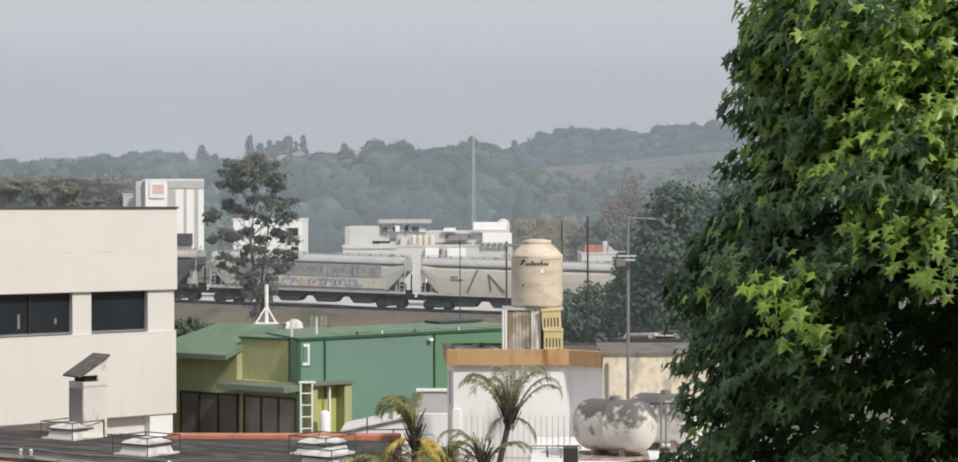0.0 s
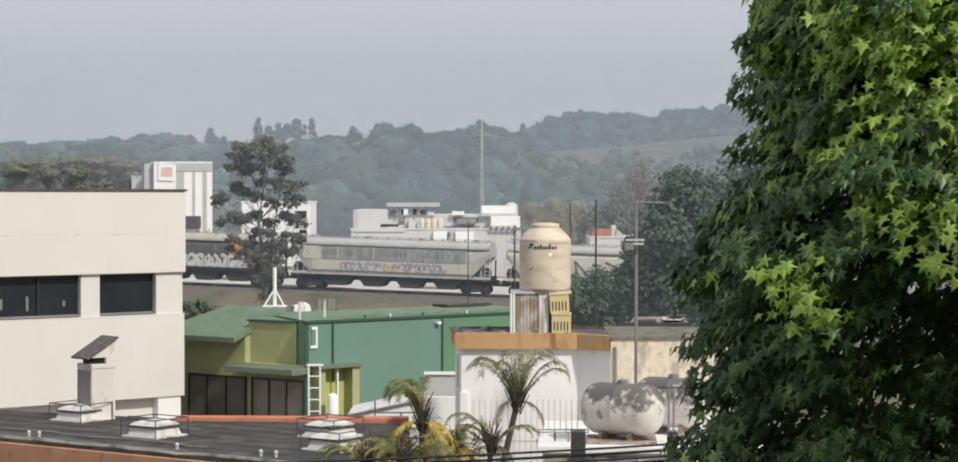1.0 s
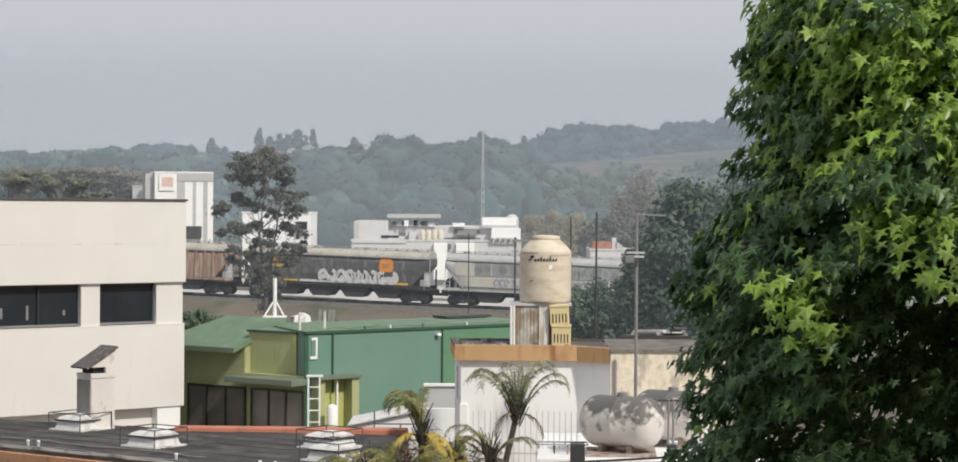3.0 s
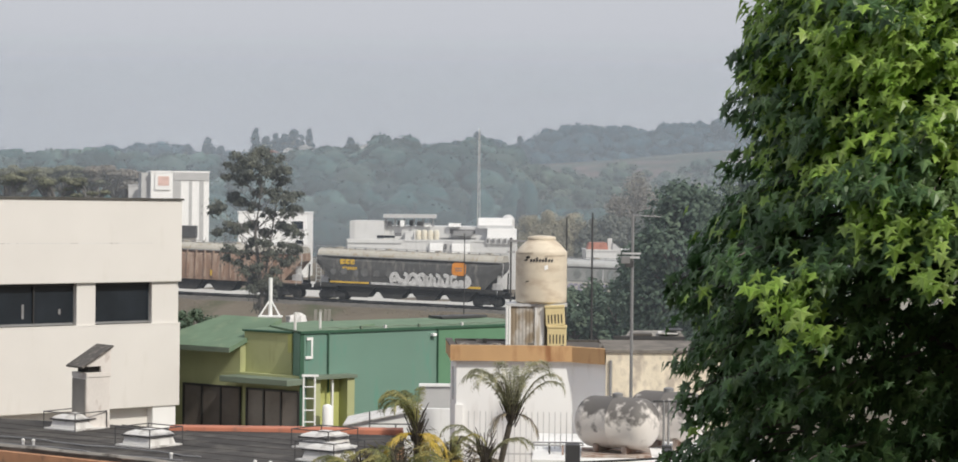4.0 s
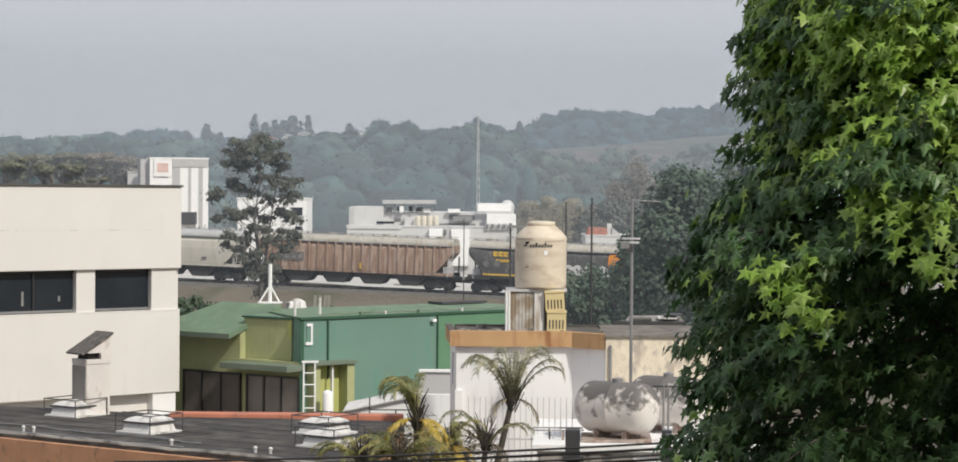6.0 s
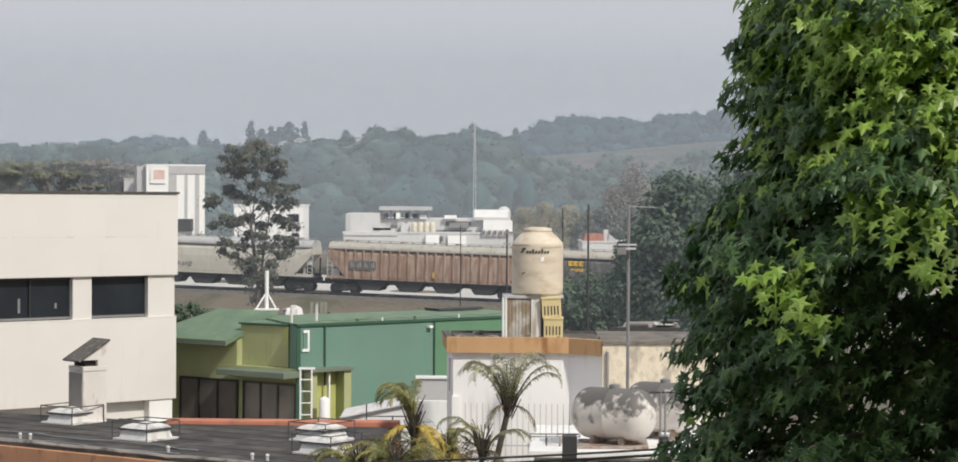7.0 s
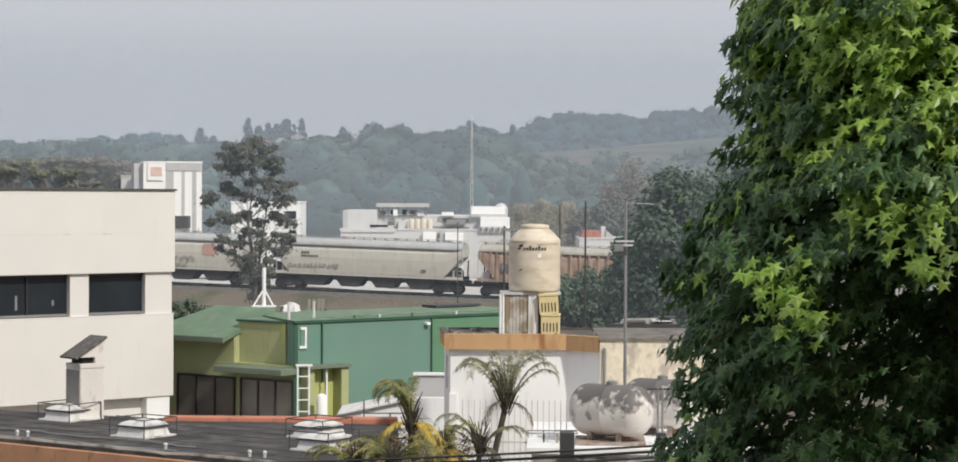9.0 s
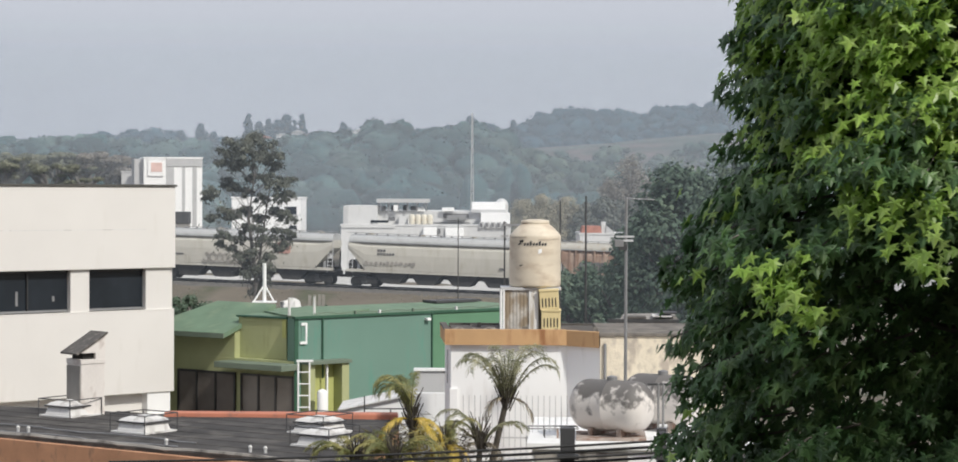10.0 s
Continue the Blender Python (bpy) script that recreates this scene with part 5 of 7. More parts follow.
def palm(x, y, z0, lean, height, fronds, length, seed, label, dry=0, dead=0, droop=1.0, sides=None, bend=2.3, steep=(58, 84), green=None):
    """Fronds rise steeply from the heart, arch over and hang; dry ones hang along the stem, dead ones are bare and brown.
    sides: the bearings to which most fronds turn; bend: how late they arch over."""
    rng = random.Random(seed)
    t = thing("palm_tree", pose(x, y, z0), label, "palm")
    top = Vector((lean, 0, height))
    pts = [Vector((lean * f * f, 0, height * f)) for f in (0, 0.25, 0.5, 0.75, 1.0)]
    part("trunk", path(pts, [0.075, 0.065, 0.06, 0.06, 0.05], 8), M_DARKBARK, t)
    # stubs of cut petioles crossing round the heart
    boots = bmesh.new()
    for i in range(44):
        a = i * 2.4
        h = -0.3 + 0.016 * i
        p = top + Vector((math.cos(a) * 0.05, math.sin(a) * 0.05, h * length * 0.5))
        q = p + Vector((math.cos(a) * 0.6, math.sin(a) * 0.6, 1.3)).normalized() * length * rng.uniform(0.12, 0.36)
        path([p, q], [0.014, 0.008], 4, boots)
    part("palm_heart", boots, M_DARKBARK, t, "dark criss-cross petiole bases")
    for i in range(fronds):
        a = 2 * math.pi * (i * 0.618 + rng.uniform(-0.05, 0.05))
        old, bare_ = i < dry, dry <= i < dry + dead
        if sides and not old and not bare_:
            a = radians(sides[i % len(sides)] + rng.gauss(0, 24))
        l = length * rng.uniform(0.85, 1.1) * (0.65 if old else 0.55 if bare_ else 1)
        # the slope of the rib from its foot to its tip
        if old:
            start, end = radians(rng.uniform(20, 45)), radians(-88)
        elif bare_:
            start, end = radians(rng.uniform(15, 40)), radians(-88)
        else:
            start, end = radians(rng.uniform(*steep)), radians(-rng.uniform(60, 110) * droop)
        p = top + Vector((math.cos(a), math.sin(a), 0)) * 0.04
        spine = [p.copy()]
        for k in range(14):
            f = (k + 0.5) / 14
            g = start + (end - start) * (f ** (0.7 if old or bare_ else bend))
            p = p + Vector((math.cos(a) * math.cos(g), math.sin(a) * math.cos(g), math.sin(g))) * l / 14
            spine.append(p.copy())
        verts, faces = [], []
        first_k = 2
        for k in range(first_k, 14):
            for h in (0.0, 0.2, 0.4, 0.6, 0.8):
                if bare_ and rng.random() < 0.35:
                    continue
                p = spine[k].lerp(spine[k + 1], h)
                along = (spine[k + 1] - spine[k - 1]).normalized()
                side = along.cross(Vector((0, 0, 1)))
                if side.length < 0.05:
                    side = Vector((-math.sin(a), math.cos(a), 0))
                side.normalize()
                g = (k - first_k + h) / (14 - first_k)
                w = l * (0.3 if old or bare_ else 0.15) * math.sin(math.pi * (0.16 + 0.66 * g)) ** 0.8 * rng.uniform(0.75, 1.15)
                for sgn in (-1, 1):
                    tip = p + side * sgn * w * 0.6 + along * w * 0.55 + Vector((0, 0, -w * rng.uniform(0.15, 0.75)))
                    b0 = len(verts)
                    mid = p.lerp(tip, 0.5) + Vector((0, 0, 0.16 * w))
                    verts += [p - along * 0.004, p + along * 0.004, mid + along * 0.008, tip, mid - along * 0.008]
                    faces += [(b0, b0 + 1, b0 + 2, b0 + 4), (b0 + 4, b0 + 2, b0 + 3)]
        m_ = M_DRYPALM if old else M_DEADPALM if bare_ else green or M_PALM
        fr = raw("frond", verts, faces, m_, t, "yellowed hanging frond" if old else "withered frond" if bare_ else "")
        part("midrib", path(spine, [0.017 - 0.001 * k for k in range(15)], 4), M_DARKBARK if bare_ else M_DRYPALM if old else green or M_PALM, fr)
    return t


palm(0.15, 39.5, 0.0, 0.55, 4.22, 15, 1.5, 5, "tall feathery palm with arching fronds in front of the white house", 0, 2, 1.05, (0, 180, 90, 165, 10, 200, 270), 3.4, (54, 80))
palm(0.02, 38.6, 0.0, 0.2, 3.5, 11, 1.1, 6, "wispy palm in front of the white house", 0, 4, 1.0, (0, 180, 150), 2.0, (40, 82))
palm(-0.95, 36.0, 0.0, 0.0, 4.2, 15, 1.15, 7, "yellow-green palm with yellow hanging fronds", 4, 1, 1.1, (180, 160, 110, 205), 2.4, (66, 88), M_PALMLIGHT)
palm(-1.75, 35.5, 0.0, -0.1, 3.55, 12, 1.0, 8, "low yellow-green palm beside the black roof", 0, 1, 0.9, (180, 200, 150, 20), 1.6, (35, 70), M_PALMLIGHT)
palm(-0.38, 36.5, 0.0, 0.0, 3.7, 13, 0.9, 9, "yellowing palm beside the black roof", 4, 4, 1.0, None, 2.0, (45, 84), M_PALMLIGHT)
palm(-1.3, 35.2, 0.0, 0.1, 3.6, 12, 0.95, 17, "low yellow-green palm beside the black roof", 1, 2, 0.9, (180, 0, 140), 1.7, (40, 75), M_PALMLIGHT)
M_GOLDSCRUB = leaf_mat("golden_scrub_leaf", (0.2, 0.185, 0.075), (0.45, 0.38, 0.13), 2.0, 0.5, 0.35, 0.7, 0.4)
M_BROWNTWIG = leaf_mat("brown_twig", (0.075, 0.06, 0.042), (0.15, 0.13, 0.07), 3.0, 0.4, 0.15, 0.9, 0.4)
# scrub of fallen fronds and weeds round the palms
rng = random.Random(91)
pts, nrm = [], []
for _ in range(1500):
    x_, y_ = rng.uniform(-2.1, -0.2), rng.uniform(35.0, 37.5)
    z_ = 2.6 + rng.random() ** 0.7 * (1.35 + 0.5 * noise.noise(Vector((x_ * 2, y_, 0))) - 0.35 * abs(x_ + 0.8))
    pts.append(Vector((x_, y_, z_)))
    nrm.append(Vector((rng.uniform(-1, 1), -0.6, rng.uniform(0.2, 1))))
v, f = leaf_cloud(pts, nrm, 0.15, [(0, -0.7), (0.09, 0.0), (0, 0.8), (-0.09, 0.0)], rng, 0.3, 0.9)
tagged(raw("palm_scrub", v, f, M_GOLDSCRUB), "yellow-green tangle of fronds and weeds under the palms", "shrub", kind="stuff")
pts, nrm = [], []
for _ in range(1700):
    x_, y_ = rng.uniform(-1.9, 0.1), rng.uniform(36.2, 37.8)
    z_ = 2.7 + rng.random() ** 0.7 * (1.3 + 0.6 * noise.noise(Vector((x_ * 2.5, y_, 4))) - 0.3 * abs(x_ + 0.8))
    pts.append(Vector((x_, y_, z_)))
    nrm.append(Vector((rng.uniform(-1, 1), -0.6, rng.uniform(0.2, 1))))
v, f = leaf_cloud(pts, nrm, 0.16, [(0, -0.8), (0.05, 0.0), (0, 0.8), (-0.05, 0.0)], rng, 0.2, 1.0)
tagged(raw("dry_undergrowth", v, f, M_BROWNTWIG), "dark brown dry twigs and weeds behind the palms", "shrub", kind="stuff")


def sweetgum():
    rng = random.Random(77)
    cx, cy = 3.15, 12.6
    t = thing("sweetgum_tree", pose(cx, cy, 0), "large sweetgum with star-shaped green leaves and bright young and sunlit tips", "tree")
    bm, _ = limbs(rng, (0, 0, 0), (0.1, 0, 12.6), 0.17, 34, 1.5, up=0.35)
    part("trunk", bm, M_BARK, t)
    outline = [(1.6, 1.0), (3.0, 1.7), (5.0, 1.9), (6.4, 1.9), (6.75, 1.89), (7.0, 1.88), (7.25, 1.86), (7.6, 1.93), (7.8, 1.83), (8.0, 1.68), (8.35, 1.5), (8.7, 1.5), (9.0, 1.54), (9.2, 1.5), (9.4, 1.37), (10.5, 1.3), (12.0, 0.8), (13.0, 0.15)]

    def radius(z, a):
        r = bumps(outline, z)
        return r * (1 + 0.04 * noise.noise(Vector((math.cos(a) * 1.6, math.sin(a) * 1.6, z * 1.1))) + 0.06 * noise.noise(Vector((math.cos(a) * 4, math.sin(a) * 4, z * 2.6))))

    # hollows in the crown: angle, height, half-angle, half-height, depth
    hollows = ((1.3, 7.5, 0.055, 0.32, 0.65), (1.211, 7.98, 0.04, 0.13, 0.5), (1.40, 8.95, 0.045, 0.16, 0.5), (1.33, 7.18, 0.1, 0.33, 0.75), (1.264, 7.75, 0.03, 0.07, 0.35), (1.44, 7.1, 0.09, 0.52, 0.75),
               (1.245, 6.98, 0.04, 0.14, 0.45), (1.4, 7.52, 0.08, 0.3, 0.7), (1.27, 6.6, 0.06, 0.2, 0.5), (1.47, 7.75, 0.06, 0.22, 0.6))

    def hollow(z, a):
        return max(k * math.exp(-((a / math.pi - ha) / wa) ** 2 - ((z - hz) / wz) ** 2) for ha, hz, wa, wz, k in hollows)

    def some(n, zr, ar):
        pts, nrm = [], []
        for _ in range(n):
            z = rng.uniform(*zr)
            a = rng.uniform(*ar)
            q = max(0.1, radius(z, a) - abs(rng.gauss(0, 0.25)))
            pts.append(Vector((math.cos(a) * q, math.sin(a) * q, z)))
            nrm.append(Vector((math.cos(a) * 0.7, math.sin(a) * 0.7, 0.3)))
        return pts, nrm

    # sprays of leaves at the ends of the boughs, drooping outwards, with shaded gaps between them
    sprays = []
    tries = 0
    while len(sprays) < 250 and tries < 20000:
        tries += 1
        z, a = rng.uniform(6.0, 9.7), rng.uniform(math.pi * 0.82, math.pi * 1.75)
        r = radius(z, a) * (1 - hollow(z, a)) + rng.uniform(-0.34, 0.06)
        c = Vector((math.cos(a) * r, math.sin(a) * r, z))
        if hollow(z, a) > 0.28 and rng.random() < 0.92 or z < 7.15 and rng.random() < 0.45:
            continue
        if all((c - o[0]).length > 0.225 for o in sprays):
            sprays.append((c, a))
    twigs = bmesh.new()
    p, nr = [], []
    for c, a in sprays:
        out = Vector((math.cos(a), math.sin(a), 0))
        side = Vector((-out.y, out.x, 0))
        droop = rng.uniform(0.25, 0.75)
        fall = (out - Vector((0, 0, droop))).normalized()
        size = rng.uniform(0.75, 1.25)
        path([c - out * 0.5 + Vector((0, 0, 0.12)), c - out * 0.12 + Vector((0, 0, 0.06)), c + fall * 0.12], [0.009, 0.006, 0.003], 4, twigs)
        for _ in range(int(78 * size)):
            u, g = rng.gauss(0, 0.115) * size, rng.uniform(-0.26, 0.15) * size
            p.append(c + side * u + fall * g + Vector((0, 0, -0.5 * u * u / size + rng.uniform(-0.1, 0.05))))
            nr.append(out * 0.75 + Vector((rng.uniform(-0.2, 0.2), rng.uniform(-0.2, 0.2), 0.75)))
    tagged(part("twig", twigs, M_BARK, t), kind="stuff")
    inner, ninner = [], []
    for _ in range(5000):
        z, a = rng.uniform(6.0, 9.8), rng.uniform(math.pi * 0.9, math.pi * 1.9)
        q = radius(z, a) * (1 - hollow(z, a)) * rng.uniform(0.42, 0.76)
        if hollow(z, a) > 0.3 and rng.random() < 0.9:
            continue
        inner.append(Vector((math.cos(a) * q, math.sin(a) * q, z)))
        ninner.append(Vector((math.cos(a), math.sin(a), 0.2)))
    for _ in range(3200):
        z, a = rng.uniform(6.0, 9.6), rng.uniform(0, math.pi * 2)
        q = radius(z, a) * rng.uniform(0.1, 0.38)
        inner.append(Vector((math.cos(a) * q, math.sin(a) * q, z)))
        ninner.append(Vector((math.cos(a), math.sin(a), 0.2)))
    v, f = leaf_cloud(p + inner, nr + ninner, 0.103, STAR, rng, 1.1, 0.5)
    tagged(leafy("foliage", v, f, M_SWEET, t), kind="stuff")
    # sprigs of young leaves at the tips, more towards the top, painting sunlight too
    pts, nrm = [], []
    # clusters of bright shoots: angle, height, half-width, shoots
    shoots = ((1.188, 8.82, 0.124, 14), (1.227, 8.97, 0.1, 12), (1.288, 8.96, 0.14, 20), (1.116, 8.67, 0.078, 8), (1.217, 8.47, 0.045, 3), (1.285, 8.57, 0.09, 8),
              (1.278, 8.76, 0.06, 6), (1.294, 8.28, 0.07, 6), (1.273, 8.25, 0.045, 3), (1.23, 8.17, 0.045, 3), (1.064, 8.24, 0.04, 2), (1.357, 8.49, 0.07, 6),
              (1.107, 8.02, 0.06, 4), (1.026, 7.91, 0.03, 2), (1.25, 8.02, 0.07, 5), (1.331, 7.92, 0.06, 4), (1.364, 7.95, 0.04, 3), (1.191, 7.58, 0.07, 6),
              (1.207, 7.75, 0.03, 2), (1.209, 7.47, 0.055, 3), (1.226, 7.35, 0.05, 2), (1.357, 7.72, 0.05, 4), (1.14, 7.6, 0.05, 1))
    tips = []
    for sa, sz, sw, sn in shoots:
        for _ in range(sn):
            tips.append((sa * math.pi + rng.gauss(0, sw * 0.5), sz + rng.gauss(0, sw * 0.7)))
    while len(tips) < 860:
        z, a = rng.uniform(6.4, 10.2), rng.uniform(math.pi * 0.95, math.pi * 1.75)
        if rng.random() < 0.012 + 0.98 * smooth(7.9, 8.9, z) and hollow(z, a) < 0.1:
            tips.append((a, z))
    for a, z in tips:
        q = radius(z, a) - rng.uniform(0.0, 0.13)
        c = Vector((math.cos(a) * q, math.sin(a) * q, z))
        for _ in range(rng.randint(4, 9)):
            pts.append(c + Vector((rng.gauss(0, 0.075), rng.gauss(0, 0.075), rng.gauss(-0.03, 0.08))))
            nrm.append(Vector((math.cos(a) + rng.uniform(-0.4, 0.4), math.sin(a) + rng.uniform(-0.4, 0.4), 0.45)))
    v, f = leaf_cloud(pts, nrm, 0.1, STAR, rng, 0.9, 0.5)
    tagged(leafy("young_foliage", v, f, M_YOUNGLIT, t), "bright yellow-green young and sunlit leaves", kind="stuff")
    p, nr = some(3600, (9.6, 13.0), (0, 2 * math.pi))
    p2, nr2 = some(4500, (1.8, 6.2), (0, 2 * math.pi))
    p3, nr3 = some(6000, (6.2, 9.6), (-math.pi * 0.25, math.pi * 0.85))
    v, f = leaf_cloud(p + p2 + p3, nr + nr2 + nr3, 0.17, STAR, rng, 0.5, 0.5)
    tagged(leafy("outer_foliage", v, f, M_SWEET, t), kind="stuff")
    # single leaves hanging from the nearest sprays
    v, f = leaf_cloud([Vector((0, 0, 0))], [Vector((0, -1, 0.3))], 0.115, STAR, random.Random(1), 0.9, 0.0)
    me = raw("leaf", v, f, M_SWEET, t)
    near = [q for q in sprays if 1.05 < q[1] / math.pi < 1.5 and 6.5 < q[0].z < 9.4]
    for i in range(300):
        c, a = near[i % len(near)]
        ob = me if i == 0 else new("leaf", me.data)
        ob.parent = t
        place = c + Vector((math.cos(a), math.sin(a), 0)) * rng.uniform(-0.05, 0.04) + Vector((rng.gauss(0, 0.07), rng.gauss(0, 0.05), rng.uniform(-0.12, 0.08)))
        ob.matrix_local = (Matrix.Translation(place) @ pose(0, 0, 0, rng.uniform(-30, 30), rng.uniform(-40, 40), math.degrees(a) + 90 + rng.uniform(-50, 50))
                           @ Matrix.Scale(rng.uniform(0.75, 1.1), 4))

    return t


SWEETGUM = sweetgum()


# ---- beyond the railway ----
def white_block(name, x0, x1, y, depth, z1, label, z0=-4.5, m_=None):
    t = thing(name, pose((x0 + x1) / 2, y, 0), label, "building")
    w = (x1 - x0) / 2
    part("wall", box(-w, w, 0, depth, z0, z1, 0.03), m_ or M_FARWHITE, t)
    part("coping", box(-w - 0.08, w + 0.08, -0.08, depth, z1, z1 + 0.18), m_ or M_FARWHITE, t)
    return t


def panes(t, rows, y=-0.03):
    for x0, x1, z0, z1 in rows:
        w = part("window", box(x0, x1, y, y + 0.06, z0, z1), M_GLASS, t)
        part("sill", box(x0 - 0.1, x1 + 0.1, y - 0.1, y + 0.06, z0 - 0.1, z0), M_FARGREY, w)


t = white_block("tower_block", -45.136, -37.076, 300, 9, 12.497, "white tower block with vertical window strips and a faded sign", m_=M_TOWER)
t.rotation_mode = "XYZ"
t.rotation_euler = (0, 0, radians(12))
for a, b_ in ((288, 301), (314, 319), (331, 338)):
    x = ((a + b_) / 2 - 299.5) / 3536 * 300
    w = (b_ - a) / 2 / 3536 * 300
    part("window_strip", box(x - w, x + w, -0.04, 0.02, 3.0, 11.309), M_FARGREY, t, "grey vertical window strip")
part("roof_band", box(-0.933, 3.988, -0.12, 0.05, 11.394, 12.497), M_FARGREY, t)
part("sign", box(-3.479, -1.357, -0.2, -0.05, 10.036, 12.412), M_WHITE, t, "faded sign panel")
part("sign_mark", box(-3.054, -1.527, -0.23, -0.19, 10.63, 11.903), mat("faded_pink_sign", (0.7, 0.5, 0.45), 0.8), t)
part("side_wing", box(-5.26, -3.903, 1, 8, -2, 12.412), M_FARGREY, t)
white_block("white_house", -49.884, -47.868, 310, 8, 10.63, "small white house beside the tower block")

t = white_block("white_house", -27.503, -19.514, 250, 9, 7.152, "plain white house with small dark windows behind the railway", m_=M_TOWER)
panes(t, [(2.262, 3.535, 5.313, 6.232), (0.707, 1.555, 5.313, 6.232), (-2.475, -1.555, 5.172, 6.091),
          (2.687, 3.535, 3.617, 4.041)])
t = thing("water_drum", pose(-30.968, 232, 0), "dark square roof tank behind the office building", "tank")
part("body", box(-0.9, 0.9, 0, 1.6, 4.457, 5.769, 0.05), M_DARKSTEEL, t)
part("frame", box(-0.8, 0.8, 0.1, 1.5, -2.0, 4.457), M_CONCRETE, t)

M_SILO = mat("pale_beige_silo", (0.66, 0.62, 0.52), 0.7, var=0.08)
M_DARKGREY = mat("dark_grey_boxes", (0.16, 0.16, 0.165), 0.8, var=0.3, scale=0.5)
# long white factory with stepped roofs
t = white_block("factory", -14.135, 4.577, 238, 22, 4.231, "long white factory with stepped flat roofs")
part("upper_storey", box(-9.288, 9.087, 3, 20, 0, 5.846, 0.03), M_FARWHITE, t)
part("end_block", box(-9.019, -5.385, 1.2, 12, 0, 6.452, 0.03), M_FARWHITE, t)
# grey box puts the shade of the left end into its colour
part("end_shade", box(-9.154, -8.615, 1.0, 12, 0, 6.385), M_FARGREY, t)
part("canopy", box(-5.519, 0.269, 2, 10, 6.788, 7.192), M_FARGREY, t, "flat grey roof canopy")
for i in range(6):
    x = -5.25 + i * 1.05
    part("canopy_post", box(x - 0.08, x + 0.08, 2.4, 2.6, 5.846, 6.788), M_STEEL, t)
part("window_band", box(-6.125, -4.173, 1.12, 1.22, 4.567, 4.837), M_GLASS, t)
part("grey_block", box(-3.029, -2.019, 1.0, 6, 0, 5.308), M_FARWHITE, t)
part("upper_box", box(5.048, 8.817, 4, 14, 2, 6.856, 0.03), M_TOWER, t)
part("low_box", box(6.058, 9.288, 0.5, 3, 0, 5.712, 0.03), M_TOWER, t)
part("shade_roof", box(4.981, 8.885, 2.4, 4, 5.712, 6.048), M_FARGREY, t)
part("low_box", box(-0.269, 1.212, -0.5, 0.5, 0, 4.096, 0.03), M_TOWER, t)
part("low_box", box(2.154, 4.173, -0.5, 0.5, 0, 4.029, 0.03), M_TOWER, t)
part("vent", box(1.212, 2.087, -0.2, 0.6, 0, 4.029), M_FARGREY, t)
part("roof_unit", box(2.288, 4.442, 2.0, 3.6, 4.904, 5.442), M_STEEL, t)
stack = part("stack", lathe([(0.75, 2.0), (0.75, 6.721), (0.55, 7.058), (0.2, 7.26)], 20), M_FARWHITE, t)
stack.location = (8.413, 6, 0)
part("roof_rib", box(-9.288, -3.365, -0.15, 0.1, 4.029, 4.298), M_FARWHITE, t)
for i in range(4):
    s = thing("silo", pose(-6.327 + i * 0.66, 238.6, 4.231 + 0.18), "small beige silo against the factory", "silo", "silos at the factory")
    part("body", lathe([(0.3, 0.0), (0.32, 0.1), (0.32, 0.9), (0.2, 1.1)], 18), M_SILO, s, smooth=True)
    part("hoop", lathe([(0.33, 0.5), (0.34, 0.52), (0.34, 0.56), (0.33, 0.58)], 18), M_TANK, s)
# solid boxes on the factory, the dark ones for its dark clutter and bands
for k, (a, b_, y0, y1, p0, p1, m_) in enumerate(((-60, -50, 6.0, 8.0, 351, 343, M_DARKGREY), (-40, -34, 5.0, 7.0, 351, 342, M_DARKGREY), (-28, -18, 6.0, 8.0, 351, 344, M_STEEL), (-75, -68, 2.6, 4.0, 352, 344, M_DARKGREY), (-54, -47, 2.2, 3.4, 352, 342, M_TOWER), (-16, -4, 2.6, 4.0, 352, 346, M_TOWER),
        (28, 70, 2.86, 2.98, 363, 356, M_DARKGREY), (12, 72, 2.88, 2.99, 372, 370, M_STEEL), (-62, -51, 0.9, 1.1, 368, 362, M_DARKGREY), (26, 46, 2.4, 4.0, 352, 346, M_TOWER))):
    name = "roof_unit" if m_ != M_DARKGREY else "recess"
    part(name, box((a) / 3536 * 238, (b_) / 3536 * 238, y0, y1, 8 - (p0 - 320) / 3536 * 238, 8 - (p1 - 320) / 3536 * 238), m_, t)
# row of grey boxes, each with a dark patch for the gaps
for i in range(5):
    x = (88 + 9.5 * i) / 3536 * 238
    part("cooling_box", box(x, x + 0.46, -0.3, 0.4, 4.029, 4.702, 0.02), M_FARGREY, t)
    part("cooling_grille", box(x + 0.06, x + 0.3, -0.33, -0.3, 4.163, 4.567), M_DARKGREY, t)
part("door", box(1.346, 1.615, -0.54, -0.2, 3.423, 3.962), M_DARKGREY, t)
t = thing("radio_mast", pose(0.339, 300, 0), "thin grey lattice radio mast", "mast")
for k in range(3):
    a = radians(120 * k)
    part("chord", tube((0.35 * math.cos(a), 0.35 * math.sin(a), -4), (0.08 * math.cos(a), 0.08 * math.sin(a), 19.029), 0.055, 0.045, 5), M_GALV, t)
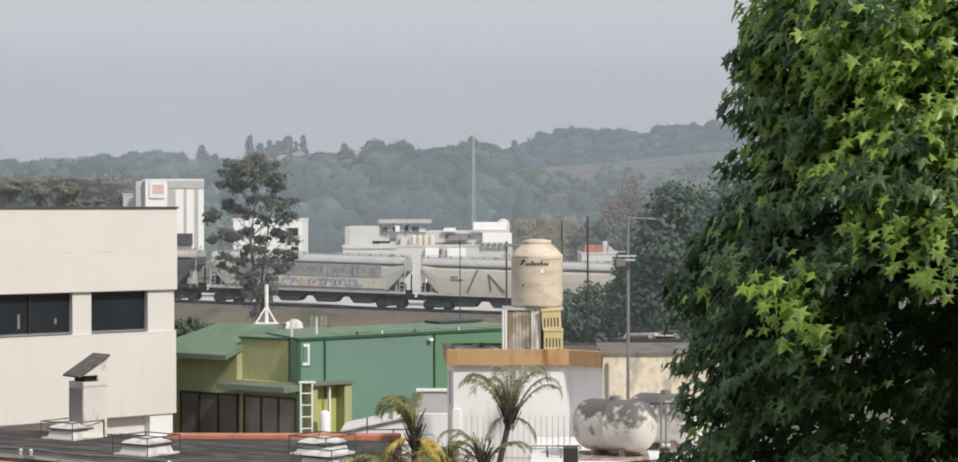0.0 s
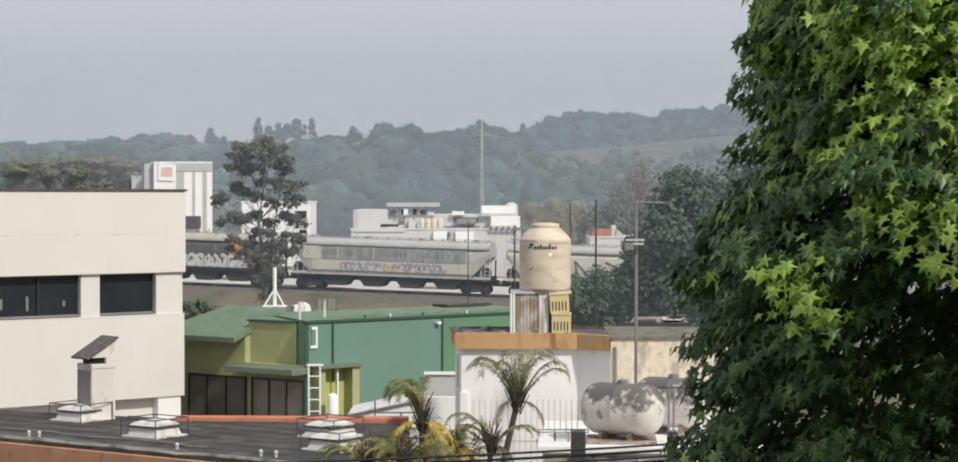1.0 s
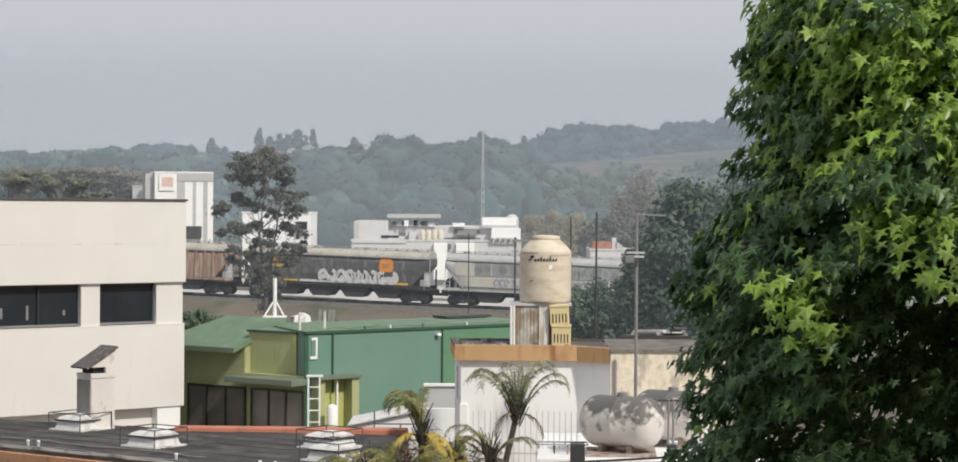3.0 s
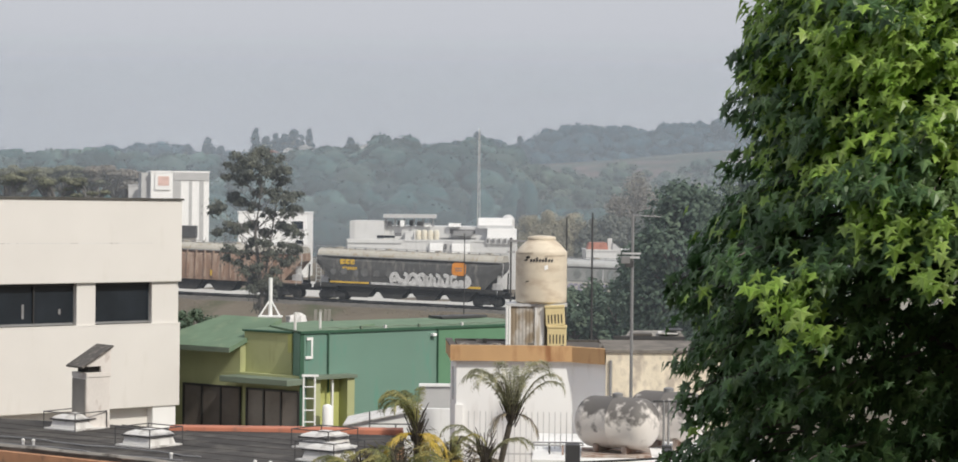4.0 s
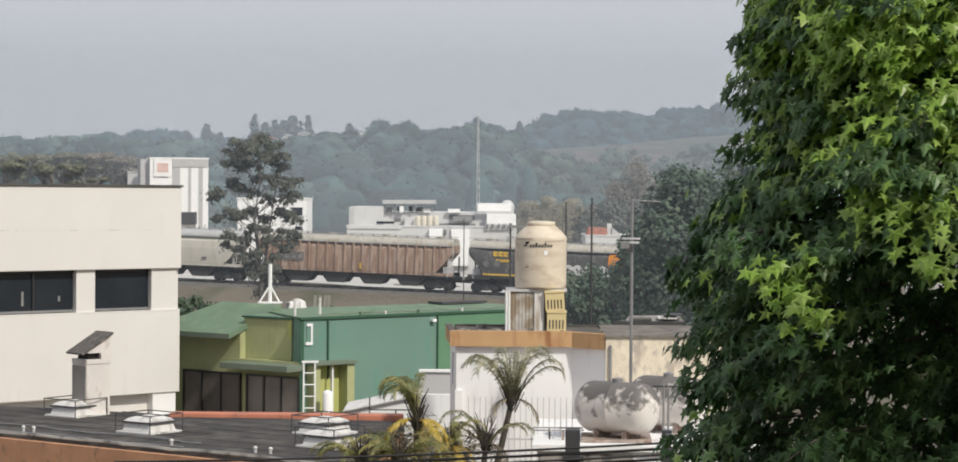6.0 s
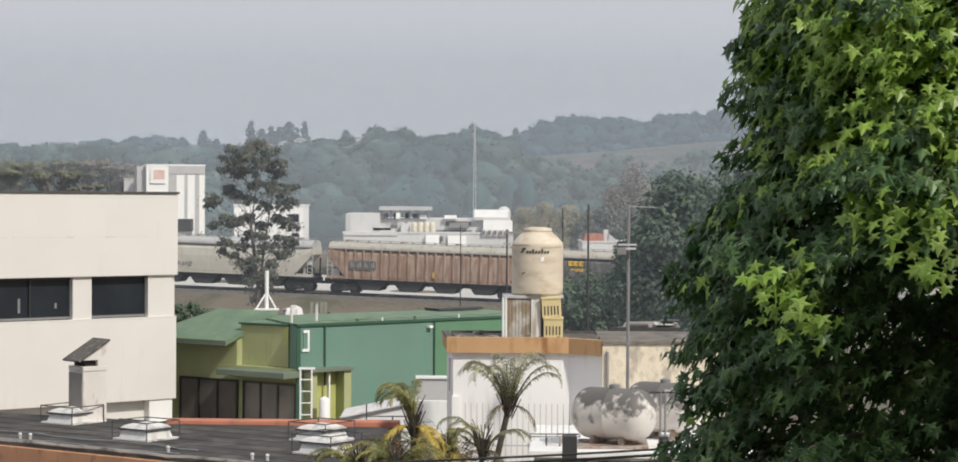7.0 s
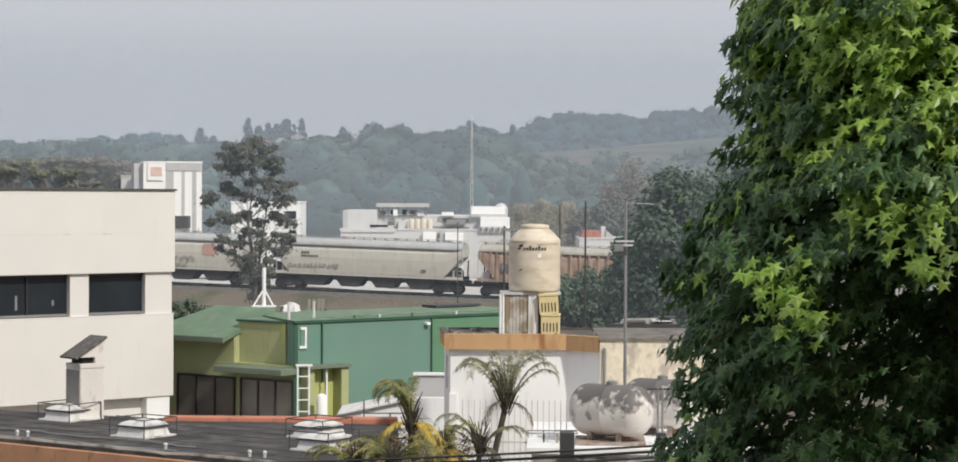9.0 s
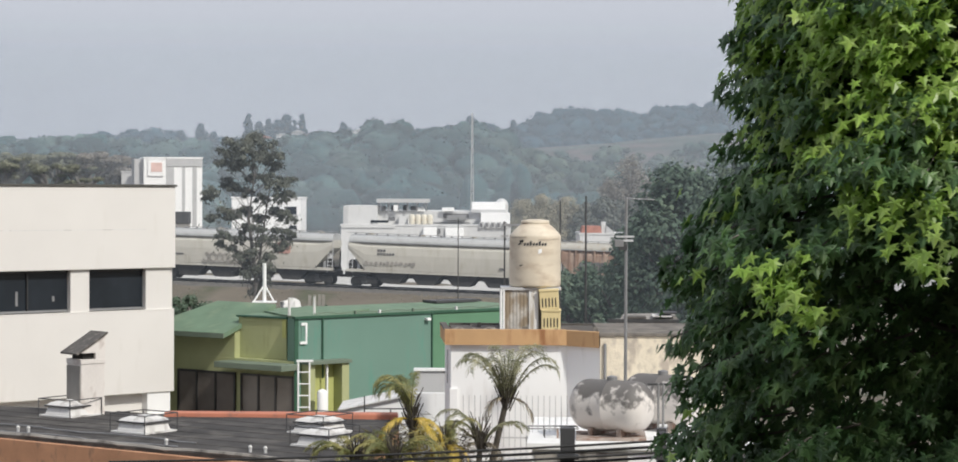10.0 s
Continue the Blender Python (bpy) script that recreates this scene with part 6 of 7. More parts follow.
for i in range(16):
    z = 0.5 + i * 1.1
    part("brace", tube((-0.32 + 0.013 * i, 0, z), (0.32 - 0.013 * i, 0, z + 1.1), 0.025, n=4), M_GALV, t)

# small pale houses among the trees of the crest
for k, (px, py, w, hgt) in enumerate(((449, 233, 2.2, 3.0), (476, 229, 1.6, 2.6), (503, 224, 2.0, 3.4), (531, 228, 3.0, 2.6), (580, 236, 2.4, 3.0), (604, 222, 2.6, 3.2), (560, 232, 1.6, 2.4))):
    x, zt = (px - 784) / 3536 * 704, 8 - (py - 320) / 3536 * 704
    t = thing("crest_house", pose(x, 704, 0), "small pale house among trees on the hill crest", "house", "houses on the crest")
    part("wall", box(-w, w, 0, 3, min(zt - hgt, mid_height(x, 704)) - 0.5, zt), M_TOWER if k % 2 else M_FARWHITE, t)
    part("roof", slab([(-w - 0.3, zt), (w + 0.3, zt), (0.4, zt + 0.8), (-0.4, zt + 0.8)], -0.3, 3.3), M_FARGREY if k % 3 else M_TILES, t)
    for q in (-0.5, 0.4):
        part("window", box(w * q - 0.35, w * q + 0.35, -0.05, 0.02, zt - 1.6, zt - 0.7), M_GLASS, t)

# low house with a red roof and the yard wall on the far side
t = white_block("red_roof_house", 11.517, 16.608, 225, 8, 3.609, "pale low house with a red tiled roof")
bm = slab([(-2.418, 3.673), (-0.191, 3.673), (-0.382, 4.5), (-2.163, 4.5)], 0.2, 4)
part("tiled_roof", bm, M_TILES, t, "red tiled roof")
part("chimney", box(-0.255, 0.191, 0.5, 1.4, 3.546, 4.946), M_FARWHITE, t)
bm = slab([(0.191, 3.673), (1.273, 3.673), (0.255, 4.564)], 0.3, 4)
part("gable", bm, M_FARGREY, t)

# sheet roof leaning behind the terrace house
t = thing("sheet_roof", pose(4.156, 50.5, 0, 0, 0, -3), "weathered grey sheet roof with loose boards behind the terrace", "roof")
bm = bmesh.new()
v = [bm.verts.new(p) for p in ((-0.65, 0, 5.0), (0.75, 0, 5.02), (0.7, 1.6, 5.1), (-0.5, 1.6, 5.08))]
bm.faces.new(v)
part("sheet", bm, M_CONCRETE, t)
for x0, x1, z, m_ in ((0.15, 0.6, 5.08, M_OLDWHITE), (-0.5, 0.0, 5.04, M_ROOFTOP), (0.3, 0.72, 5.15, M_DARKSTEEL)):
    part("loose_sheet", box(x0, x1, 0.2, 0.9, z, z + 0.035), m_, t)
part("edge", box(-0.9, 0.75, -0.05, 0.0, 4.96, 5.04), M_DARKSTEEL, t)
part("support", box(-0.7, 0.7, 0.05, 1.5, 0, 4.96), M_CONCRETE, t)

# low white walls between the houses
t = thing("garden_wall", pose(-0.976, 50, 0, 0, 0, 0), "white garden wall with a grey panel beside the green house", "wall")
part("wall", box(-0.311, 0.566, 0, 0.2, 0, 3.334), M_WHITE, t)
part("panel", box(-0.283, 0.566, 0.5, 0.6, 0, 3.843), M_FARGREY, t, "light grey panel wall")
part("panel_cap", box(-0.311, 0.566, 0.45, 0.65, 3.814, 3.871), M_WHITE, t)
t = thing("shed_roof", pose(-2.412, 52, 0, 0, 0, 0), "pale slanted shed roof beside the green wall", "shed")
bm = slab([(-0.706, 2.412), (1.103, 2.412), (1.103, 3.118), (0.588, 3.0), (-0.706, 2.735)], 0, 2.0)
part("wall", bm, M_WHITE, t)
bm = slab([(-0.735, 2.721), (1.132, 3.118), (1.132, 3.147), (-0.735, 2.75)], -0.1, 2.1)
part("roof", bm, M_OLDWHITE, t)
part("base", box(-0.676, 1.088, 0.05, 1.9, 0, 2.412), M_WHITE, t)
t = thing("railing", pose(-2.47, 51.2, 0), "thin dark steel railing in front of the white shed", "railing")
part("top_rail", tube((0, 0, 2.85), (1.85, 0, 2.85), 0.016, n=6), M_DARKSTEEL, t)
for x in (0.0, 0.62, 1.24, 1.85):
    part("post", tube((x, 0, 0), (x, 0, 3.15 if x == 0 else 2.85), 0.016, n=6), M_DARKSTEEL, t)


# heap under a tarpaulin, planks and grass on the railway bank
t = thing("tarpaulin_heap", pose(-5.781, 70, 0), "heap under a white tarpaulin behind the green roof", "heap")
rng = random.Random(15)
bm = lathe([(0.37, 4.1), (0.34, 4.24), (0.28, 4.4), (0.17, 4.47), (0.05, 4.49)], 16)
for v in bm.verts:
    v.co += Vector((rng.uniform(-0.08, 0.08), rng.uniform(-0.06, 0.06), 0.1 * v.co.x + rng.uniform(-0.07, 0.07)))
part("tarpaulin", bm, M_OLDWHITE, t)
part("base", box(-0.33, 0.33, -0.3, 0.3, 0, 4.14), M_CONCRETE, t)
for k, (px, lean) in enumerate(((512, 0.18), (518, 0.22), (524, 0.26), (533, 0.2))):
    t = thing("plank", pose((px - 784) / 3536 * 71, 71 + 0.05 * k, 0), "weathered grey plank leaning behind the green roof", "plank", "planks behind the green roof")
    bm = slab([(0, 0), (0.1, 0), (0.1 + lean, 4.587), (lean, 4.607)], 0, 0.05)
    part("board", bm, M_CONCRETE, t)
rng = random.Random(16)
pts, nrm = [], []
for _ in range(6000):
    u, v_ = rng.uniform(-48, 42), -3.4 - 7.0 * rng.random() ** 1.3
    p = on_track(u, v_)
    if noise.noise(Vector((p.x * 0.16, p.y * 0.3, 5))) < 0.02:
        continue
    p.z = ground_height(p.x, p.y) + 0.03
    pts.append(p)
    nrm.append(Vector((rng.uniform(-0.5, 0.5), -0.6, 0.9)))
v, f = leaf_cloud(pts, nrm, 0.13, TUFT, rng, 0.4, 0.3)
tagged(raw("bank_grass", v, f, leaf_mat("dry_bank_grass", (0.2, 0.17, 0.125), (0.16, 0.155, 0.1), 0.06, 0.4, 0.1, 0.9, 0.2)), "dry brown grass tufts on the railway bank", "grass", kind="stuff")


# ---- the train ----
def loft(sections, bm=None):
    """Skin through closed sections with equal numbers of points."""
    bm = bm or bmesh.new()
    rings = [[bm.verts.new(p) for p in s] for s in sections]
    k = len(rings[0])
    for a, b_ in zip(rings, rings[1:]):
        for i in range(k):
            bm.faces.new((a[i], b_[i], b_[(i + 1) % k], a[(i + 1) % k]))
    bm.faces.new(rings[0])
    bm.faces.new(rings[-1][::-1])
    return bm


def hopper_body(half, zb, zt, width, bulge):
    """The load body: its ends slope inwards below."""
    secs = []
    for x, b_ in ((-half, zt - 0.7), (-half + 0.12, zt - 0.85), (-half + 1.55, zb), (half - 1.55, zb), (half - 0.12, zt - 0.85), (half, zt - 0.7)):
        h = zt - b_
        ring = [(x, -width - 0.03, b_), (x, -width - bulge * 0.8, b_ + 0.3 * h), (x, -width - bulge, b_ + 0.55 * h), (x, -width - bulge * 0.5, b_ + 0.82 * h), (x, -width + 0.3, zt)]
        ring += [(x, -y, z) for x, y, z in ring[::-1]]
        secs.append(ring)
    return loft(secs)


def truck(parent, x):
    tr = new("truck")
    tr.empty_display_size = 0.2
    tr.parent = parent
    tr.location = (x, 0, 0)
    wheel = [(0.2, -0.06), (0.42, -0.06), (0.45, -0.05), (0.45, 0.02), (0.42, 0.06), (0.2, 0.06)]
    for s in (-0.76, 0.76):
        for q in (-0.88, 0.88):
            w = part("wheel", lathe(wheel, 22), M_UNDER, tr)
            w.matrix_local = pose(q, s, 0.45, 90, 0, 0)
        bm = slab([(-1.25, 0.5), (-1.1, 0.3), (-0.65, 0.32), (-0.35, 0.2), (0.35, 0.2), (0.65, 0.32), (1.1, 0.3), (1.25, 0.5), (1.1, 0.68), (0.4, 0.86), (-0.4, 0.86), (-1.1, 0.68)],
                  s * 1.28 - 0.07, s * 1.28 + 0.07)
        part("side_frame", bm, M_UNDER, tr)
        part("spring", box(-0.25, 0.25, s * 1.38 - 0.06, s * 1.38 + 0.06, 0.3, 0.6), M_DARKSTEEL, tr)
    part("bolster", box(-0.2, 0.2, -1.2, 1.2, 0.55, 0.95), M_UNDER, tr)
    for q in (-0.88, 0.88):
        part("axle", tube((q, -0.76, 0.45), (q, 0.76, 0.45), 0.08), M_UNDER, tr)
    return tr


def blot(rng, x, z, w, h, y):
    """A rounded, uneven patch of spray paint in the plane of the car's side."""
    bm = bmesh.new()
    k = 11
    ring = [bm.verts.new((x + w * 0.5 * rng.uniform(0.7, 1.1) * math.cos(2 * math.pi * i / k), y, z + h * 0.5 * rng.uniform(0.65, 1.1) * math.sin(2 * math.pi * i / k))) for i in range(k)]
    bm.faces.new(ring)
    return bm


def hopper_car(length, label, paint, roof_paint, ribs=False, seed=0):
    t = thing("hopper_car", pose(0, 0, 0), label, "railway car", "cars of the moving goods train")
    half = length / 2 - 0.75
    width, zb, zt = 1.5, 1.55, 4.02
    part("body", hopper_body(half, zb, zt, width, 0.05 if ribs else 0.12), paint, t)
    arch = [(-1.5, 4.0), (-1.46, 4.2), (-1.3, 4.42), (-0.9, 4.58), (0, 4.66), (0.9, 4.58), (1.3, 4.42), (1.46, 4.2), (1.5, 4.0)]
    part("roof", loft([[(x, y, z) for y, z in arch] for x in (-half + 0.02, half - 0.02)]), roof_paint, t)
    part("eave", box(-half, half, -1.56, -1.44, 3.94, 4.03), M_STEEL, t)
    part("eave", box(-half, half, 1.44, 1.56, 3.94, 4.03), M_STEEL, t)
    walk_ = part("running_board", box(-half - 0.3, half + 0.3, -0.75, -0.4, 4.76, 4.8), M_STEEL, t)
    for i in range(18):
        x = -half + 0.4 + (2 * half - 0.8) * i / 17
        part("bracket", box(x - 0.035, x + 0.035, -0.74, -0.42, 4.5, 4.76), M_STEEL, walk_)
    for i in range(4):
        x = -half + 1.6 + (2 * half - 3.2) * i / 3
        part("hatch", lathe([(0.35, 4.6), (0.35, 4.74), (0.2, 4.8)], 14), M_CARROOF, t).location = (x, 0.25, 0)
    if ribs:
        n = 19
        for i in range(n):
            x = -half + 1.65 + (2 * half - 3.3) * i / (n - 1)
            part("rib", box(x - 0.07, x + 0.07, -width - 0.13, -width + 0.02, zb, zt - 0.05), paint, t)
        for s in (-1, 1):
            for k in (0.65, 1.3):
                x = s * (half - 1.75 + k)
                part("rib", box(x - 0.06, x + 0.06, -width - 0.1, -width + 0.02, zb + k * 0.95, zt - 0.1), paint, t)
    part("side_sill", box(-half - 0.1, half + 0.1, -1.5, -1.3, 1.32, 1.58, 0.01), M_UNDER if paint is M_DARKCAR else paint, t)
    part("side_sill", box(-half - 0.1, half + 0.1, 1.3, 1.5, 1.32, 1.58), M_UNDER, t)
    part("centre_sill", box(-half - 0.6, half + 0.6, -0.25, 0.25, 0.85, 1.3), M_UNDER, t)
    # discharge hoppers below the sill
    for i in range(4):
        x = (i - 1.5) * (length - 8.0) / 3.4
        bm = slab([(x - 1.6, 1.4), (x - 0.75, 0.36), (x + 0.75, 0.36), (x + 1.6, 1.4)], -1.15, 1.15)
        part("discharge_hopper", bm, M_UNDER, t)
    for s in (-1, 1):
        truck(t, s * (length / 2 - 2.15))
        part("end_platform", box(min(s * (half - 1.9), s * (half + 0.1)), max(s * (half - 1.9), s * (half + 0.1)), -1.5, 1.5, 1.2, 1.34), M_UNDER, t)
        part("coupler", box(min(s * half, s * (length / 2)), max(s * half, s * (length / 2)), -0.14, 0.14, 0.75, 1.0), M_UNDER, t)
        lad = part("end_ladder", tube((s * (half + 0.05), -1.45, 1.2), (s * (half + 0.05), -1.45, zt - 0.1), 0.035, n=5), M_GALV, t)
        part("ladder_rail", tube((s * (half - 0.4), -1.48, 1.2), (s * (half - 0.4), -1.48, zt - 0.5), 0.03, n=5), M_GALV, lad)
        for i in range(8):
            z = 1.4 + 0.36 * i
            part("rung", tube((s * (half + 0.05), -1.46, z), (s * (half - 0.4), -1.48, z), 0.02, n=4), M_GALV, lad)
        part("end_post", box(min(s * (half - 0.05), s * (half + 0.05)), max(s * (half - 0.05), s * (half + 0.05)), 1.2, 1.4, 1.3, zt - 1.0), M_UNDER, t)
        part("slope_sheet", box(min(s * (half - 0.62), s * (half - 0.5)), max(s * (half - 0.62), s * (half - 0.5)), -0.5, 0.5, 1.34, 3.0), M_GALV, t)
        # curved end bracing and the dark round-topped opening under the slope
        if paint in (M_GREYCAR, M_TANCAR):
            bow = path([(s * (half - 1.5 + 1.25 * (1 - math.cos(0.157 * k))), -1.45, 1.5 + 1.6 * math.sin(0.157 * k)) for k in range(11)], [0.1] * 11, 6)
            part("end_brace", bow, M_DARKCAR, t, "curved dark end brace")
            part("end_opening", badge(s * (half - 0.3) - 0.4, s * (half - 0.3) + 0.4, 1.34, 2.4, 0.38, -0.95, -0.9), M_UNDER, t)
        part("brake_box", box(min(s * (half - 0.95), s * (half - 0.2)), max(s * (half - 0.95), s * (half - 0.2)), -0.9, 0.1, 1.34, 2.1, 0.03), M_GALV, t)
    return t


def badge(x0, x1, z0, z1, r, y0, y1):
    """A thin plate with rounded corners."""
    pts = []
    for cx, cz, a0 in ((x1 - r, z0 + r, -90), (x1 - r, z1 - r, 0), (x0 + r, z1 - r, 90), (x0 + r, z0 + r, 180)):
        for k in range(5):
            a = radians(a0 + 22.5 * k)
            pts.append((cx + r * math.cos(a), cz + r * math.sin(a)))
    return slab(pts, y0, y1)


def lettering(t, x, z, rows, m_, y=-1.64, h=0.22, w=0.22):
    for j, k in enumerate(rows):
        for i in range(k):
            part("lettering_bar", box(x + i * w * 1.35, x + i * w * 1.35 + w, y - 0.01, y + 0.02, z - j * h * 1.6, z - j * h * 1.6 + h), m_, t)


def spray(t, seed, x0, x1, z, h, m_, y=-1.65, gap=0.75):
    """Rounded blots of paint side by side."""
    rng = random.Random(seed)
    x = x0
    while x < x1:
        w = h * rng.uniform(0.6, 1.1)
        part("graffiti", blot(rng, x, z + rng.uniform(-0.1, 0.1) * h, w, h * rng.uniform(0.7, 1.15), y - 0.004 * rng.random()), m_, t)
        x += w * gap


def scrawl(t, seed, x0, x1, z, h, m_, y=-1.655, thick=0.2):
    """Fat looping strokes of spray paint that spell nothing."""
    rng = random.Random(seed)
    x = x0
    while x < x1:
        w = h * rng.uniform(0.65, 1.0)
        pts = []
        a0 = rng.uniform(0, 6.28)
        turns = rng.choice((3.4, 4.6, 5.6)) * rng.choice((-1, 1))
        for k in range(12):
            f = k / 11
            pts.append((x + w * (0.5 + 0.42 * math.cos(a0 + turns * f)), z + h * 0.46 * math.sin(a0 + turns * f)))
        bm = bmesh.new()
        lo, hi = [], []
        for k, (px, pz) in enumerate(pts):
            qx, qz = pts[min(k + 1, 11)]
            rx, rz = pts[max(k - 1, 0)]
            d = Vector((qx - rx, qz - rz)).normalized() * thick * h * 0.5 * rng.uniform(0.8, 1.2)
            lo.append(bm.verts.new((px - d.y, y, pz + d.x)))
            hi.append(bm.verts.new((px + d.y, y, pz - d.x)))
        for k in range(11):
            bm.faces.new((lo[k], lo[k + 1], hi[k + 1], hi[k]))
        part("graffiti", bm, m_, t)
        x += w * 0.95


M_GRAFTAN = mat("faded_orange_spray_paint", (0.46, 0.35, 0.27), 0.8, var=0.3, scale=3)
CARS = []
# centre of each car along the track at the start, in metres
c0 = hopper_car(19.5, "pale grey covered hopper car with dark graffiti", M_TANCAR, M_GREYCAR)
lettering(c0, -6.3, 2.9, (3, 5), M_GRAFDARK, h=0.15, w=0.17)
for k, (a, b_) in enumerate((((-4.7, 1.8), (-3.9, 3.7)), ((-2.6, 1.9), (-2.9, 3.3)), ((-2.9, 3.3), (-1.4, 1.8)), ((-0.2, 3.3), (1.4, 2.6)), ((1.4, 2.6), (-0.3, 2.4)), ((2.6, 1.8), (2.5, 3.0)), ((6.3, 1.8), (6.9, 3.0)), ((6.9, 3.0), (7.3, 2.2)), ((7.3, 2.2), (7.8, 2.9)))):
    part("graffiti", tube((a[0], -1.63, a[1]), (b_[0], -1.63, b_[1]), 0.07, n=5), M_GRAFDARK, c0)
CARS.append((c0, 5.3 + 9.75))
c1 = hopper_car(19.5, "grey covered hopper car with faded blue and purple graffiti", M_GREYCAR, M_GREYCAR)
part("painted_panel", box(-6.3, 6.9, -1.645, -1.6, 2.7, 3.85), M_GRAFBLUE, c1, "large faded graffiti panel")
for i in range(4):
    x = -4.9 + 3.3 * i
    part("panel_line", box(x, x + 0.12, -1.652, -1.64, 2.75, 3.8), M_GREYCAR, c1)
spray(c1, 41, -6.0, 6.6, 3.3, 1.0, M_GRAFBLUE2, y=-1.648, gap=1.25)
scrawl(c1, 42, -1.0, 6.4, 3.25, 0.95, M_GRAFTEAL, y=-1.656, thick=0.3)
part("plain_panel", badge(-8.1, -6.35, 2.68, 3.86, 0.2, -1.645, -1.55), M_TANCAR, c1, "cream painted end panel")
part("painted_band", box(-7.2, 7.4, -1.64, -1.55, 1.75, 2.62), M_TANCAR, c1, "beige painted band")
scrawl(c1, 5, -4.6, -1.2, 2.15, 0.62, M_GRAFPURPLE, thick=0.36)
scrawl(c1, 6, 0.8, 5.0, 2.15, 0.66, M_GRAFPURPLE, thick=0.36)
scrawl(c1, 7, -0.6, 0.6, 2.1, 0.62, M_GRAFTAN, thick=0.3)
CARS.append((c1, -14.25 + 9.75))
c2 = hopper_car(18.45, "charcoal covered hopper car with orange emblem and pale graffiti", M_DARKCAR, M_CARROOF)
part("emblem", badge(3.95, 5.2, 2.7, 3.85, 0.3, -1.66, -1.6), M_SIGNORANGE, c2, "orange rounded square emblem")
for z in (3.1, 3.3):
    part("emblem_bar", box(4.25, 4.9, -1.675, -1.655, z, z + 0.1), M_RUST, c2)
for x0, x1 in ((-6.3, -5.85), (-5.8, -5.4), (-5.35, -4.95)):
    part("lettering_shape", badge(x0, x1, 3.28, 3.72, 0.1, -1.66, -1.62), M_YELLOW, c2)
    part("lettering_gap", box((x0 + x1) / 2 + 0.02, x1 + 0.01, -1.672, -1.655, 3.45, 3.54), M_DARKCAR, c2)
lettering(c2, -6.05, 2.8, (6,), M_YELLOW, h=0.25, w=0.17)
spray(c2, 8, -1.2, 5.6, 2.05, 0.7, M_GRAFWHITE, gap=0.95)
scrawl(c2, 18, -1.6, 5.4, 2.2, 1.0, M_GRAFWHITE, thick=0.34)
spray(c2, 9, -6.9, -1.6, 2.6, 0.8, M_GRAFDARK2, gap=1.5)
part("stripe", box(-7.2, -3.6, -1.56, -1.5, 1.6, 1.74), M_YELLOW, c2, "yellow sill stripe")
part("stripe", box(5.3, 6.6, -1.56, -1.5, 1.6, 1.78), M_YELLOW, c2, "yellow sill stripe")
part("pale_strip", box(-3.4, 5.2, -1.57, -1.5, 1.58, 1.78), M_GRAFWHITE, c2)
CARS.append((c2, (-14.25 - 32.7) / 2))
c3 = hopper_car(19.6, "rust-brown ribbed hopper car with streaked sides", M_RUST, M_CARROOF, ribs=True)
for i in range(4):
    x = -6.9 + 0.62 * i
    part("graffiti", badge(x - 0.14, x + 0.44, 2.2, 2.98, 0.1, -1.655, -1.62), M_GRAFDARK, c3)
    for k in range(2):
        part("graffiti", box(x + 0.02 + 0.19 * k, x + 0.1 + 0.19 * k, -1.672, -1.65, 2.4, 2.86 - 0.14 * ((i + k) % 2)), M_GRAFGREY, c3)
part("mark", box(0.6, 0.75, -1.66, -1.6, 1.7, 2.2), M_YELLOW, c3)
